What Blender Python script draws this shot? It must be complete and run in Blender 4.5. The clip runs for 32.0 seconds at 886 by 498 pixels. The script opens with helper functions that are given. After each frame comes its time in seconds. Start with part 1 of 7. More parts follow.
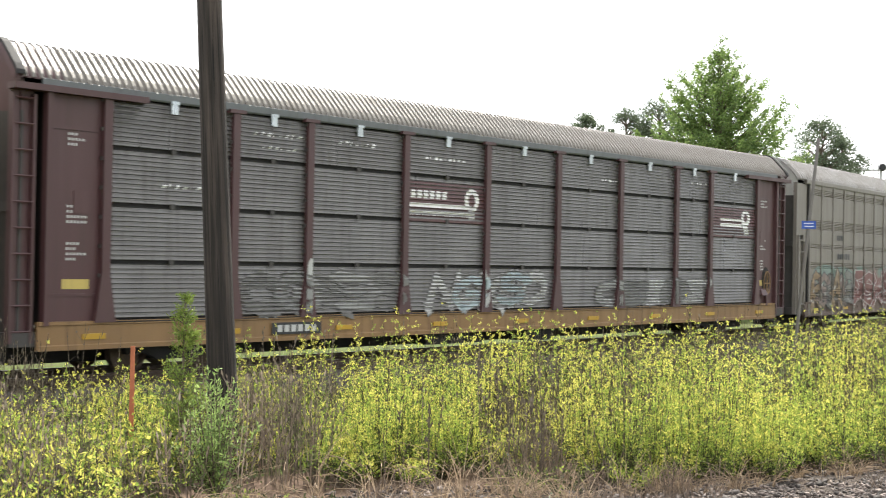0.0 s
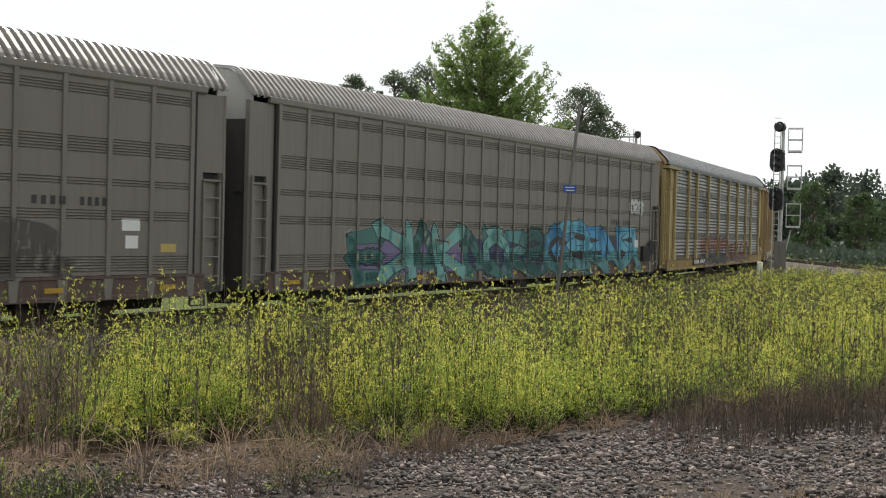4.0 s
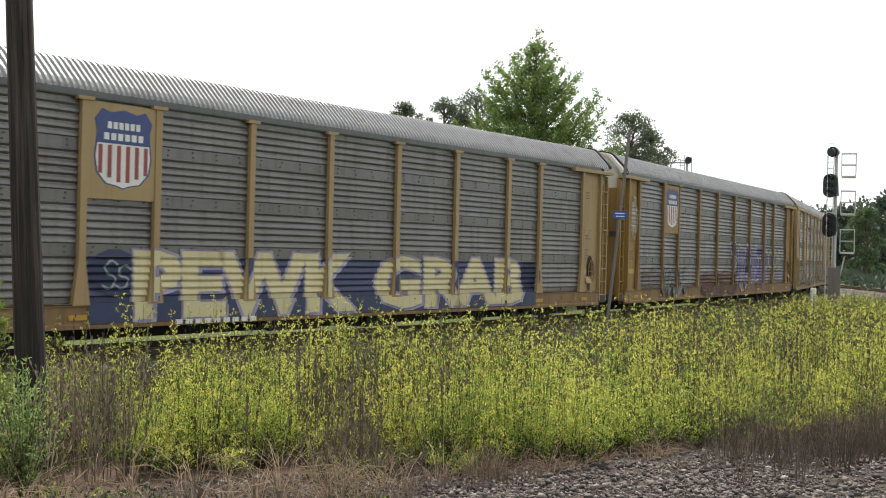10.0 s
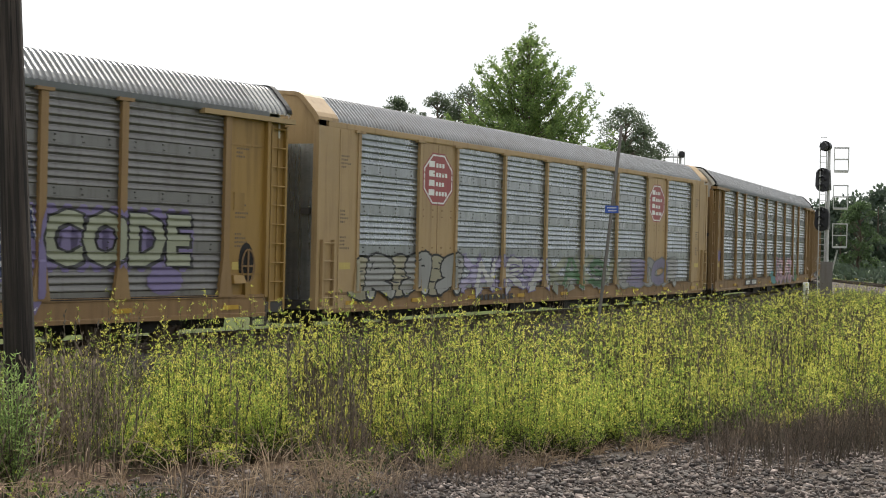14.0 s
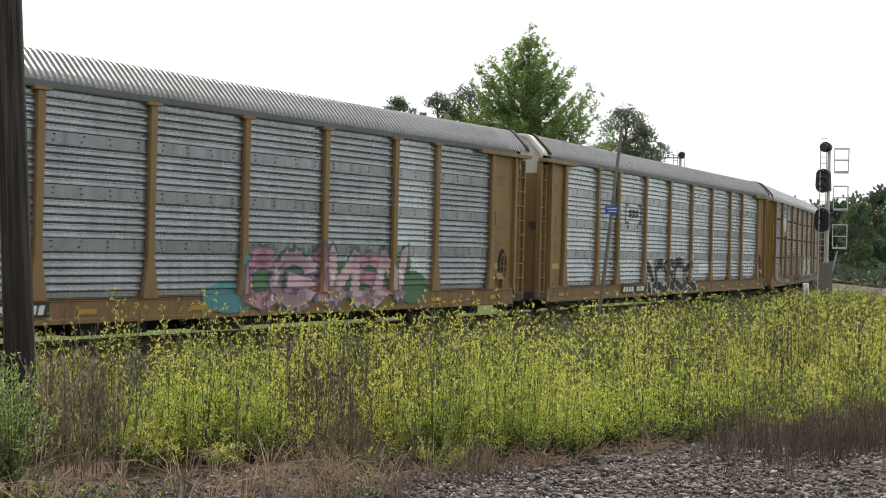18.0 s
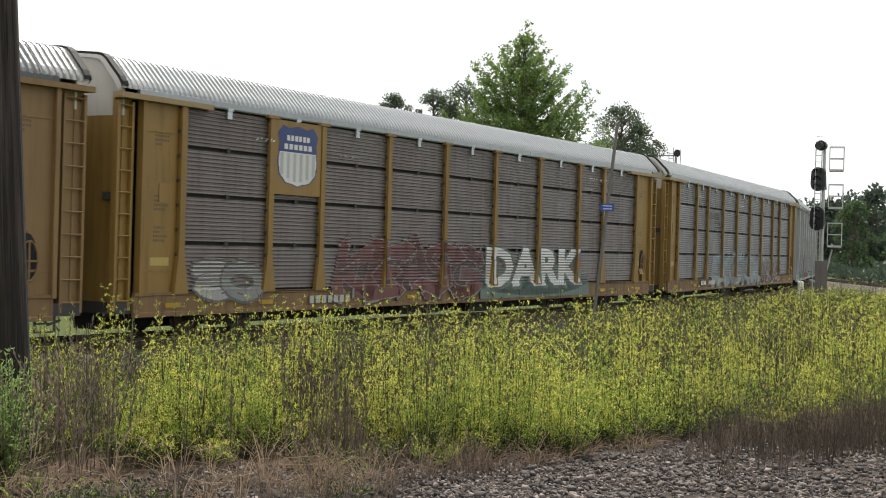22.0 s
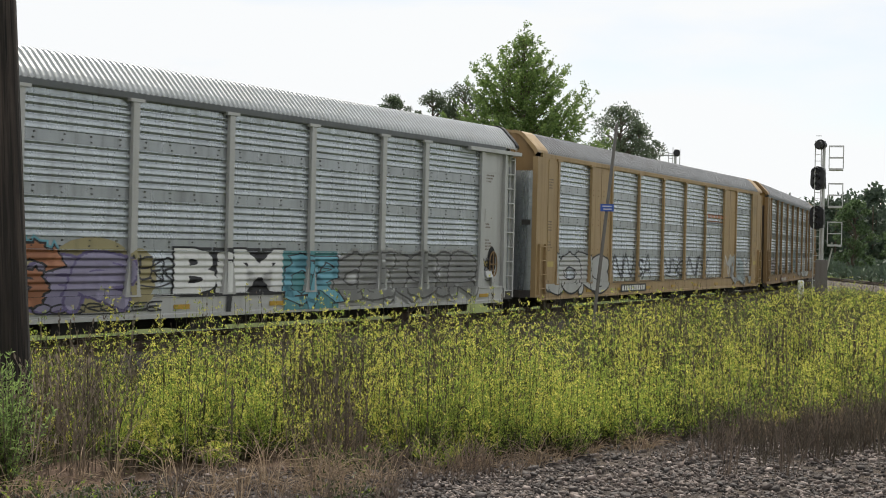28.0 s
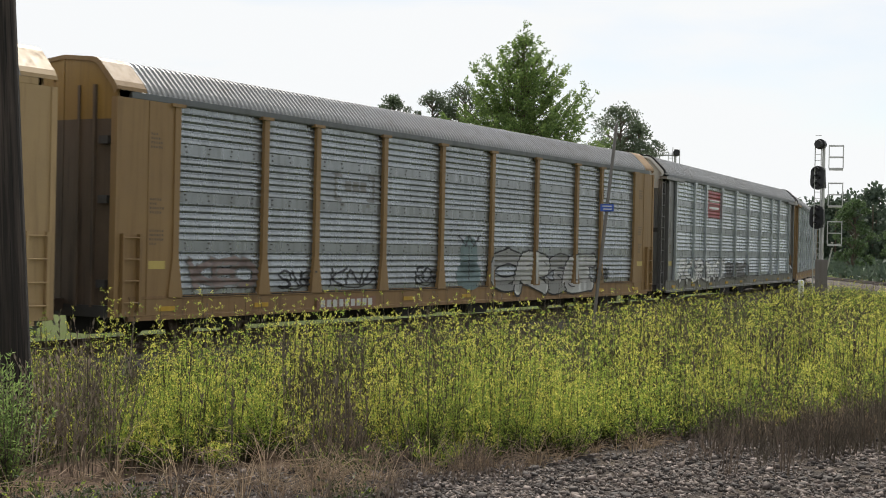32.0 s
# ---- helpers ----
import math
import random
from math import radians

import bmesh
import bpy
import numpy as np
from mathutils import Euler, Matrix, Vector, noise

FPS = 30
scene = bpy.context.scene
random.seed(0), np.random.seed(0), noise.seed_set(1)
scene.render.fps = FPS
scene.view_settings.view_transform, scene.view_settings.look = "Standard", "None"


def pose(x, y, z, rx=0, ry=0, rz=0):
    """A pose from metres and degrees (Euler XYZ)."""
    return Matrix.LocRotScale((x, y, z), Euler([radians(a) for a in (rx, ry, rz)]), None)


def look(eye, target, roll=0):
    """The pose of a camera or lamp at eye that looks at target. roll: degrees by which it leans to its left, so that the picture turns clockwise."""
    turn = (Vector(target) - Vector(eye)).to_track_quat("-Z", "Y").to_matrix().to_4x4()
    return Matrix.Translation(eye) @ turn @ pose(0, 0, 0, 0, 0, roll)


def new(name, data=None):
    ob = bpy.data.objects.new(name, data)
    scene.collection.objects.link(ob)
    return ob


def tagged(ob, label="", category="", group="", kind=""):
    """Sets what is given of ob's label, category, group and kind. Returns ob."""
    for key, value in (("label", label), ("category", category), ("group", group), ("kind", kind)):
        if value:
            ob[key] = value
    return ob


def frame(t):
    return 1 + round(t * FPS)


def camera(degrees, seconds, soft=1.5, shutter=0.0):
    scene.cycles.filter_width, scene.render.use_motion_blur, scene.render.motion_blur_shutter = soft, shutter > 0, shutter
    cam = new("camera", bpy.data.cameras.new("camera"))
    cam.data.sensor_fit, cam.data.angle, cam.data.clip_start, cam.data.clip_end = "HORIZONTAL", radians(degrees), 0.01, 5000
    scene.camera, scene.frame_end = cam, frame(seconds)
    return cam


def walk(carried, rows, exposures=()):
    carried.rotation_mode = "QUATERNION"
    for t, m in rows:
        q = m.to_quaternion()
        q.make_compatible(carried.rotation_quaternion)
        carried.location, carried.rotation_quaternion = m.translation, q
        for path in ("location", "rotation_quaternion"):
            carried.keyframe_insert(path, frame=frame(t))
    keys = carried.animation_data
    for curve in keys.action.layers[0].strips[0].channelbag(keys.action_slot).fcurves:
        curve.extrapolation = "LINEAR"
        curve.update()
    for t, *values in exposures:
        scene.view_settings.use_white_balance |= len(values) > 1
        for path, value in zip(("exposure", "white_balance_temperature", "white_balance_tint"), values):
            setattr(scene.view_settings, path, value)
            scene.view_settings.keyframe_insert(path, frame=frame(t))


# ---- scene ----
FOV = 38.15
EYE = (0.0, 0.0, 2.2)
cam = camera(FOV, 32.0, soft=1.0, shutter=0.1)
PATH = [
    (0, 0.53, 0.51, -1.07), (0.5, -4.53, 0.77, -1.23), (1, -7.06, 0.89, -1.25), (1.5, -9.98, 1.03, -1.39), (2, -10.23, 1.05, -1.35), (2.5, -11.29, 1.06, -1.40),
    (3, -10.43, -1.00, -1.34), (3.5, -9.95, -1.00, -1.36), (5.5, -9.14, -1.05, -1.40), (6, -8.66, -0.98, -1.32), (6.5, -8.63, -1.01, -1.31), (7, -8.58, -1.08, -1.25),
    (7.5, -8.59, -1.07, -1.19), (8, -7.71, -1.25, -1.15), (8.5, -7.02, -0.88, -1.20), (9, -7.17, -0.40, -1.34), (9.5, -7.18, -0.35, -1.35), (10, -7.58, 0.12, -1.39),
    (10.5, -7.72, 0.12, -1.34), (11, -7.41, -0.36, -1.25), (11.5, -7.98, -0.38, -1.41), (12, -7.87, -0.13, -1.39), (12.5, -7.91, -0.10, -1.39), (13, -7.90, -0.10, -1.30),
    (13.5, -7.90, -0.11, -1.32), (14, -7.90, -0.11, -1.32), (14.5, -7.90, -0.10, -1.30), (16.5, -7.90, -0.10, -1.35), (17, -7.90, -0.10, -1.41), (17.5, -7.90, -0.10, -1.41),
    (18, -7.90, -0.10, -1.41), (18.5, -7.90, -0.10, -1.41), (19, -7.91, -0.10, -1.40), (19.5, -7.90, -0.10, -1.41), (20, -7.90, -0.10, -1.42), (20.5, -7.90, -0.10, -1.41),
    (21, -7.92, -0.10, -1.40), (21.5, -7.88, -0.13, -1.46), (22, -8.11, -0.23, -1.62), (22.5, -8.24, -0.20, -1.19), (23, -8.23, -0.16, -1.15), (23.5, -8.22, -0.14, -1.24),
    (24, -8.22, -0.12, -1.15), (24.5, -8.19, -0.12, -1.16), (25, -8.08, -0.21, -1.17), (25.5, -8.11, -0.18, -1.26), (27.5, -8.11, -0.18, -1.31), (28, -8.11, -0.18, -1.31),
    (28.5, -8.11, -0.18, -1.31), (29, -8.11, -0.18, -1.28), (29.5, -8.11, -0.18, -1.25), (30, -8.12, -0.18, -1.25), (30.5, -8.11, -0.18, -1.23), (31, -8.11, -0.17, -1.23),
    (31.5, -8.11, -0.17, -1.19), (32, -8.11, -0.17, -1.21),
]



def sway(t):
    """How far the hand-held camera stands beside its usual place."""
    return float(np.interp(t, [0, 3, 5.5, 7.5, 9, 11, 12.5], [-0.02, -0.04, -0.07, -0.07, -0.05, -0.04, 0.0]))


walk(cam, [(t, pose(EYE[0] + sway(t), EYE[1], EYE[2], 90 + p, r, y + 1.1 * sway(t))) for t, y, p, r in PATH], exposures=[(0.0, 1.15), (0.6, 0.98), (1.0, 0.62), (1.4, 0.35), (1.9, 0.0), (3.5, 0.03), (5.5, 0.34), (7.5, 0.46), (9.0, 0.42), (11.0, 0.31), (15.0, 0.24), (24.0, 0.17), (27.0, 0.04), (32.0, 0.0)])

# ---- world and sun ----
SUN_AZ, SUN_EL = 14.0, 50.0
world = bpy.data.worlds.new("world")
scene.world = world
world.use_nodes = True
wn, wl = world.node_tree.nodes, world.node_tree.links
wn.clear()
w_out = wn.new("ShaderNodeOutputWorld")
w_bg = wn.new("ShaderNodeBackground")
w_sky = wn.new("ShaderNodeTexSky")
w_sky.sky_type = "NISHITA"
w_sky.sun_disc = False
w_sky.sun_elevation, w_sky.sun_rotation = radians(SUN_EL), radians(SUN_AZ)
w_gain = wn.new("ShaderNodeMix")
w_gain.data_type, w_gain.blend_type = "RGBA", "MULTIPLY"
w_gain.inputs[0].default_value = 1.0
w_gain.inputs[7].default_value = (0.12, 0.12, 0.12, 1)
w_co = wn.new("ShaderNodeTexCoord")
w_map = wn.new("ShaderNodeMapping")
w_map.inputs["Scale"].default_value = (1.6, 1.6, 6.0)
w_noise = wn.new("ShaderNodeTexNoise")
w_noise.inputs["Scale"].default_value, w_noise.inputs["Detail"].default_value = 1.7, 6.0
w_ramp = wn.new("ShaderNodeMapRange")
w_ramp.inputs["From Min"].default_value, w_ramp.inputs["From Max"].default_value = 0.36, 0.50
w_ramp.inputs["To Min"].default_value, w_ramp.inputs["To Max"].default_value = 0.5, 0.985
w_mix = wn.new("ShaderNodeMix")
w_mix.data_type = "RGBA"
w_mix.inputs[7].default_value = (0.975, 0.99, 1.0, 1)
wl.new(w_sky.outputs[0], w_gain.inputs[6])
wl.new(w_co.outputs["Generated"], w_map.inputs[0])
wl.new(w_map.outputs[0], w_noise.inputs["Vector"])
wl.new(w_noise.outputs["Fac"], w_ramp.inputs["Value"])
wl.new(w_ramp.outputs[0], w_mix.inputs[0])
wl.new(w_gain.outputs[2], w_mix.inputs[6])
wl.new(w_mix.outputs[2], w_bg.inputs[0])
w_bg.inputs[1].default_value = 0.97
wl.new(w_bg.outputs[0], w_out.inputs[0])

sun_data = bpy.data.lights.new("sun", "SUN")
sun_data.energy, sun_data.angle, sun_data.color = 5.4, radians(1.5), (1.0, 0.95, 0.86)
sun = new("sun", sun_data)
sun_dir = Vector((math.sin(radians(SUN_AZ)) * math.cos(radians(SUN_EL)), math.cos(radians(SUN_AZ)) * math.cos(radians(SUN_EL)), math.sin(radians(SUN_EL))))
sun.matrix_world = look(sun_dir * 60, (0, 0, 0))


# ---- materials ----
def nodes_of(name):
    m = bpy.data.materials.new(name)
    m.use_nodes = True
    nt = m.node_tree
    return m, nt, nt.nodes["Principled BSDF"]


def noise_node(nt, scale, detail=4.0, stretch=(1, 1, 1), space="Object", rough=0.6):
    co = nt.nodes.new("ShaderNodeTexCoord")
    mp = nt.nodes.new("ShaderNodeMapping")
    mp.inputs["Scale"].default_value = stretch
    nz = nt.nodes.new("ShaderNodeTexNoise")
    nz.inputs["Scale"].default_value, nz.inputs["Detail"].default_value = scale, detail
    nz.inputs["Roughness"].default_value = rough
    if space == "World":
        geo = nt.nodes.new("ShaderNodeNewGeometry")
        nt.links.new(geo.outputs["Position"], mp.inputs[0])
    else:
        nt.links.new(co.outputs[space], mp.inputs[0])
        info = nt.nodes.new("ShaderNodeObjectInfo")
        shift = nt.nodes.new("ShaderNodeMath")
        shift.operation = "MULTIPLY"
        shift.inputs[1].default_value = 61.0
        nt.links.new(info.outputs["Random"], shift.inputs[0])
        nt.links.new(shift.outputs[0], mp.inputs["Location"])
    nt.links.new(mp.outputs[0], nz.inputs["Vector"])
    return nz.outputs["Fac"]


def remap(nt, value, a, b, lo=0.0, hi=1.0):
    n = nt.nodes.new("ShaderNodeMapRange")
    n.inputs["From Min"].default_value, n.inputs["From Max"].default_value = a, b
    n.inputs["To Min"].default_value, n.inputs["To Max"].default_value = lo, hi
    nt.links.new(value, n.inputs["Value"])
    return n.outputs[0]


def mix_rgb(nt, fac, a, b, blend="MIX"):
    n = nt.nodes.new("ShaderNodeMix")
    n.data_type, n.blend_type = "RGBA", blend
    for sock, v in ((n.inputs[0], fac), (n.inputs[6], a), (n.inputs[7], b)):
        if isinstance(v, bpy.types.NodeSocket):
            nt.links.new(v, sock)
        elif isinstance(v, (int, float)):
            sock.default_value = v
        else:
            sock.default_value = (*v, 1)
    return n.outputs[2]


def bump(nt, bsdf, height, strength=0.3, distance=0.01):
    b = nt.nodes.new("ShaderNodeBump")
    b.inputs["Strength"].default_value, b.inputs["Distance"].default_value = strength, distance
    nt.links.new(height, b.inputs["Height"])
    nt.links.new(b.outputs[0], bsdf.inputs["Normal"])


def painted(name, color, rough=0.55, metal=0.0, grime=(0.10, 0.075, 0.055), amount=0.5, rand=0.12, streak=True, dashes=0.0):
    """Weathered paint or zinc: broad stains, streaks that run down, fine speckle, a small shift from piece to piece."""
    m, nt, b = nodes_of(name)
    info = nt.nodes.new("ShaderNodeObjectInfo")
    broad = noise_node(nt, 0.55, 5.0, (1, 1, 1), "Object")
    run = noise_node(nt, 2.2, 5.0, (2.6, 2.6, 0.16) if streak else (1, 1, 1))
    fine = noise_node(nt, 38.0, 3.0)
    c = mix_rgb(nt, remap(nt, info.outputs["Random"], 0, 1, 0.0, rand * 2), color, [v * 0.72 for v in color])
    c = mix_rgb(nt, remap(nt, broad, 0.42, 0.75, 0.0, amount * 0.55), c, grime)
    c = mix_rgb(nt, remap(nt, run, 0.52, 0.78, 0.0, amount), c, grime)
    c = mix_rgb(nt, remap(nt, fine, 0.35, 0.7, 0.0, 0.18), c, [min(1, v * 1.35 + 0.01) for v in color])
    if dashes:
        # rows of small dents and dull patches along the sheets
        dent = noise_node(nt, 7.0, 3.0, (1, 1, 4.5))
        dull = noise_node(nt, 1.3, 4.0, (0.7, 1, 2.0))
        c = mix_rgb(nt, remap(nt, dent, 0.55, 0.68, 0.0, dashes), c, [v * 0.45 for v in color])
        c = mix_rgb(nt, remap(nt, dull, 0.45, 0.62, 0.0, dashes * 0.8), c, [v * 0.6 for v in color])
    nt.links.new(c, b.inputs["Base Color"])
    nt.links.new(remap(nt, run, 0.3, 0.8, rough - 0.08, rough + 0.18), b.inputs["Roughness"])
    b.inputs["Metallic"].default_value = metal
    bump(nt, b, fine, 0.12, 0.004)
    return m


def leafy(name, color, color2, translucent=0.45, rough=0.6):
    m, nt, b = nodes_of(name)
    geo = nt.nodes.new("ShaderNodeNewGeometry")
    c = mix_rgb(nt, geo.outputs["Random Per Island"], color, color2)
    big = noise_node(nt, 0.35, 3.0, (1, 1, 1), "World")
    c = mix_rgb(nt, remap(nt, big, 0.35, 0.7, 0.0, 0.45), c, [v * 0.6 for v in color2])
    nt.links.new(c, b.inputs["Base Color"])
    b.inputs["Roughness"].default_value = rough
    b.inputs["Specular IOR Level"].default_value = 0.25
    tr = nt.nodes.new("ShaderNodeBsdfTranslucent")
    nt.links.new(c, tr.inputs[0])
    mx = nt.nodes.new("ShaderNodeMixShader")
    mx.inputs[0].default_value = translucent
    out = nt.nodes["Material Output"]
    nt.links.new(b.outputs[0], mx.inputs[1])
    nt.links.new(tr.outputs[0], mx.inputs[2])
    nt.links.new(mx.outputs[0], out.inputs[0])
    return m


def flat(name, color, rough=0.6, metal=0.0, vary=0.25, scale=6.0):
    m, nt, b = nodes_of(name)
    f = noise_node(nt, scale, 5.0)
    nt.links.new(mix_rgb(nt, remap(nt, f, 0.3, 0.75), color, [v * (1 - vary) for v in color]), b.inputs["Base Color"])
    b.inputs["Roughness"].default_value, b.inputs["Metallic"].default_value = rough, metal
    return m


M = {}
M["zinc"] = painted("galvanised_zinc", (0.30, 0.323, 0.337), 0.28, 0.75, (0.08, 0.07, 0.06), 0.5, dashes=0.55)
M["zinc_dark"] = painted("weathered_zinc", (0.168, 0.164, 0.159), 0.36, 0.55, (0.07, 0.06, 0.05), 0.6, dashes=0.25)
M["zinc_sooty"] = painted("sooty_zinc", (0.15, 0.145, 0.14), 0.34, 0.6, (0.05, 0.042, 0.036), 0.6, dashes=0.4)
M["zinc_brown"] = painted("rusty_zinc", (0.165, 0.146, 0.134), 0.36, 0.6, (0.12, 0.075, 0.05), 0.6, dashes=0.4)
M["zinc_bright"] = painted("bright_zinc", (0.42, 0.453, 0.468), 0.28, 0.7, (0.12, 0.11, 0.10), 0.4, dashes=0.45)
M["tan_pale"] = painted("bleached_tan_paint", (0.33, 0.225, 0.108), 0.55, 0.0, (0.10, 0.06, 0.035), 0.6)
M["grey_paint"] = painted("faded_grey_paint", (0.158, 0.141, 0.124), 0.55, 0.0, (0.10, 0.085, 0.07), 0.4, rand=0.05)
M["tan"] = painted("faded_tan_paint", (0.215, 0.13, 0.05), 0.55, 0.0, (0.09, 0.05, 0.026), 0.5)
M["yellow"] = painted("faded_yellow_paint", (0.25, 0.148, 0.034), 0.5, 0.0, (0.08, 0.045, 0.02), 0.55)
M["khaki"] = painted("faded_khaki_paint", (0.36, 0.275, 0.125), 0.5, 0.0, (0.14, 0.09, 0.04), 0.45)
M["sill_yellow"] = painted("grimy_yellow_sill", (0.26, 0.17, 0.05), 0.6, 0.0, (0.07, 0.045, 0.028), 0.7)
M["door_worn"] = painted("scorched_door_paint", (0.11, 0.075, 0.05), 0.6, 0.0, (0.012, 0.011, 0.011), 0.95)
M["cream"] = painted("dull_cream_paint", (0.30, 0.21, 0.098), 0.5, 0.0, (0.16, 0.10, 0.046), 0.45)
M["brown"] = painted("oxide_brown_paint", (0.06, 0.024, 0.026), 0.5, 0.0, (0.05, 0.035, 0.03), 0.5)
M["pale_post"] = painted("pale_silver_post", (0.40, 0.40, 0.39), 0.45, 0.3, (0.2, 0.18, 0.16), 0.3)
M["white"] = painted("off_white_paint", (0.50, 0.49, 0.46), 0.5, 0.0, (0.3, 0.27, 0.22), 0.35)
M["roof"] = painted("zinc_roof", (0.25, 0.252, 0.256), 0.45, 0.2, (0.15, 0.135, 0.12), 0.6, streak=False)
M["roof_dark"] = painted("dusty_grey_roof", (0.165, 0.152, 0.136), 0.5, 0.2, (0.12, 0.10, 0.085), 0.5, streak=False)
M["roof_ribbed"] = painted("bare_zinc_roof", (0.24, 0.225, 0.21), 0.4, 0.3, (0.13, 0.11, 0.095), 0.5, streak=False)
M["roof_white"] = painted("pale_roof", (0.40, 0.415, 0.42), 0.45, 0.2, (0.3, 0.28, 0.25), 0.3, streak=False)
M["sill_tan"] = painted("grimy_tan_sill", (0.20, 0.115, 0.045), 0.6, 0.0, (0.06, 0.04, 0.028), 0.7)
M["sill_rust"] = painted("rusty_brown_sill", (0.085, 0.055, 0.042), 0.65, 0.0, (0.035, 0.024, 0.019), 0.7)
M["belt_bright"] = painted("dull_zinc_belt", (0.32, 0.34, 0.355), 0.32, 0.55, (0.08, 0.075, 0.07), 0.5)
M["belt_mid"] = painted("grimy_zinc_belt", (0.24, 0.257, 0.268), 0.3, 0.75, (0.07, 0.06, 0.055), 0.55)
M["belt_dark"] = painted("dark_zinc_belt", (0.150, 0.148, 0.144), 0.36, 0.55, (0.06, 0.05, 0.045), 0.55)
M["eave"] = painted("dark_eave_paint", (0.10, 0.108, 0.112), 0.5, 0.2, (0.05, 0.045, 0.04), 0.4)
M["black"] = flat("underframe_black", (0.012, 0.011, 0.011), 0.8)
M["dark"] = flat("shadowed_steel", (0.05, 0.045, 0.042), 0.7)
M["rail"] = flat("rusty_rail", (0.075, 0.052, 0.04), 0.5, 0.4)
M["tie"] = painted("old_tie", (0.10, 0.075, 0.06), 0.85, 0, (0.05, 0.04, 0.03), 0.6)
M["amber"] = flat("amber_reflector", (0.42, 0.25, 0.02), 0.4)


# ---- mesh helpers ----
class Build:
    """Collects boxes, tubes and sheets into one mesh."""

    def __init__(self):
        self.v, self.f = [], []

    def add(self, verts, faces):
        n = len(self.v)
        self.v += [tuple(p) for p in verts]
        self.f += [tuple(i + n for i in q) for q in faces]
        return self

    def box(self, x0, x1, y0, y1, z0, z1, top=None):
        """A box; top: (x0, x1, y0, y1) of its upper face, where it tapers."""
        a, b, c, d = top or (x0, x1, y0, y1)
        vs = [(x0, y0, z0), (x1, y0, z0), (x1, y1, z0), (x0, y1, z0), (a, c, z1), (b, c, z1), (b, d, z1), (a, d, z1)]
        return self.add(vs, [(3, 2, 1, 0), (4, 5, 6, 7), (0, 1, 5, 4), (1, 2, 6, 5), (2, 3, 7, 6), (3, 0, 4, 7)])

    def sweep(self, profile, x0, x1, closed=False):
        """A profile of (y, z) drawn out along x."""
        n = len(profile)
        vs = [(x0, y, z) for y, z in profile] + [(x1, y, z) for y, z in profile]
        k = n if closed else n - 1
        fs = [(i, (i + 1) % n, n + (i + 1) % n, n + i) for i in range(k)]
        if closed:
            fs += [tuple(range(n))[::-1], tuple(range(n, 2 * n))]
        return self.add(vs, fs)

    def tube(self, p, q, r, r2=None, sides=8):
        p, q = Vector(p), Vector(q)
        r2 = r if r2 is None else r2
        w = (q - p).normalized()
        u = w.cross(Vector((0, 0, 1)) if abs(w.z) < 0.9 else Vector((1, 0, 0))).normalized()
        s = w.cross(u)
        vs = []
        for c, rad in ((p, r), (q, r2)):
            vs += [c + (u * math.cos(a) + s * math.sin(a)) * rad for a in [2 * math.pi * i / sides for i in range(sides)]]
        fs = [(i, (i + 1) % sides, sides + (i + 1) % sides, sides + i) for i in range(sides)]
        return self.add(vs, fs + [tuple(range(sides))[::-1], tuple(range(sides, 2 * sides))])

    def mesh(self, name, mat=None):
        me = bpy.data.meshes.new(name)
        me.from_pydata(self.v, [], self.f)
        if mat:
            me.materials.append(mat)
        me.update()
        return me


def part(name, me, mat, parent, label="", m=None):
    """One mesh object under a thing or a part; me: a Build, a bmesh or a mesh."""
    if isinstance(me, Build):
        me = me.mesh(name)
    elif isinstance(me, bmesh.types.BMesh):
        data = bpy.data.meshes.new(name)
        me.to_mesh(data)
        me.free()
        me = data
    if mat and not me.materials:
        me.materials.append(mat)
    ob = new(name, me)
    if mat and me.materials[0] is not mat:
        ob.material_slots[0].link = "OBJECT"
        ob.material_slots[0].material = mat
    if parent:
        ob.parent = parent
    if m is not None:
        ob.matrix_basis = m
    if label:
        tagged(ob, label)
    return ob


def thing(name, label, category, group="", m=None, kind=""):
    ob = new(name)
    ob.empty_display_size = 0.3
    if m is not None:
        ob.matrix_basis = m
    return tagged(ob, label, category, group, kind)


def mesh_np(name, verts, faces, mat_ids=None, mats=()):
    """A mesh from arrays; faces is an (n, 3) or (n, 4) array."""
    me = bpy.data.meshes.new(name)
    n, k = faces.shape
    me.vertices.add(len(verts))
    me.vertices.foreach_set("co", np.ascontiguousarray(verts, dtype=np.float32).ravel())
    me.loops.add(n * k)
    me.loops.foreach_set("vertex_index", np.ascontiguousarray(faces, dtype=np.int32).ravel())
    me.polygons.add(n)
    me.polygons.foreach_set("loop_start", np.arange(0, n * k, k, dtype=np.int32))
    for mt in mats:
        me.materials.append(mt)
    if mat_ids is not None:
        me.polygons.foreach_set("material_index", np.ascontiguousarray(mat_ids, dtype=np.int32))
    me.update(calc_edges=True)
    me.validate()
    return me


# ---- the line of the track ----
S_STEP = 0.5
S_LINE = np.arange(-480.0, 620.0, S_STEP)
BEND = np.interp(S_LINE, [-75, -60, 0, 30, 60, 100, 118], [0, -1.41, -1.41, -2.64, -2.267, -2.27, 0]) / 10
HEAD = np.cumsum(BEND) * S_STEP
S_ZERO = int(np.argmin(abs(S_LINE)))
HEAD = np.radians(41.369 + HEAD - HEAD[S_ZERO])
TX = np.cumsum(np.sin(HEAD)) * S_STEP
TY = np.cumsum(np.cos(HEAD)) * S_STEP
TX, TY = TX - TX[S_ZERO], TY - TY[S_ZERO] + 31.915


def on_track(s):
    return float(np.interp(s, S_LINE, TX)), float(np.interp(s, S_LINE, TY))


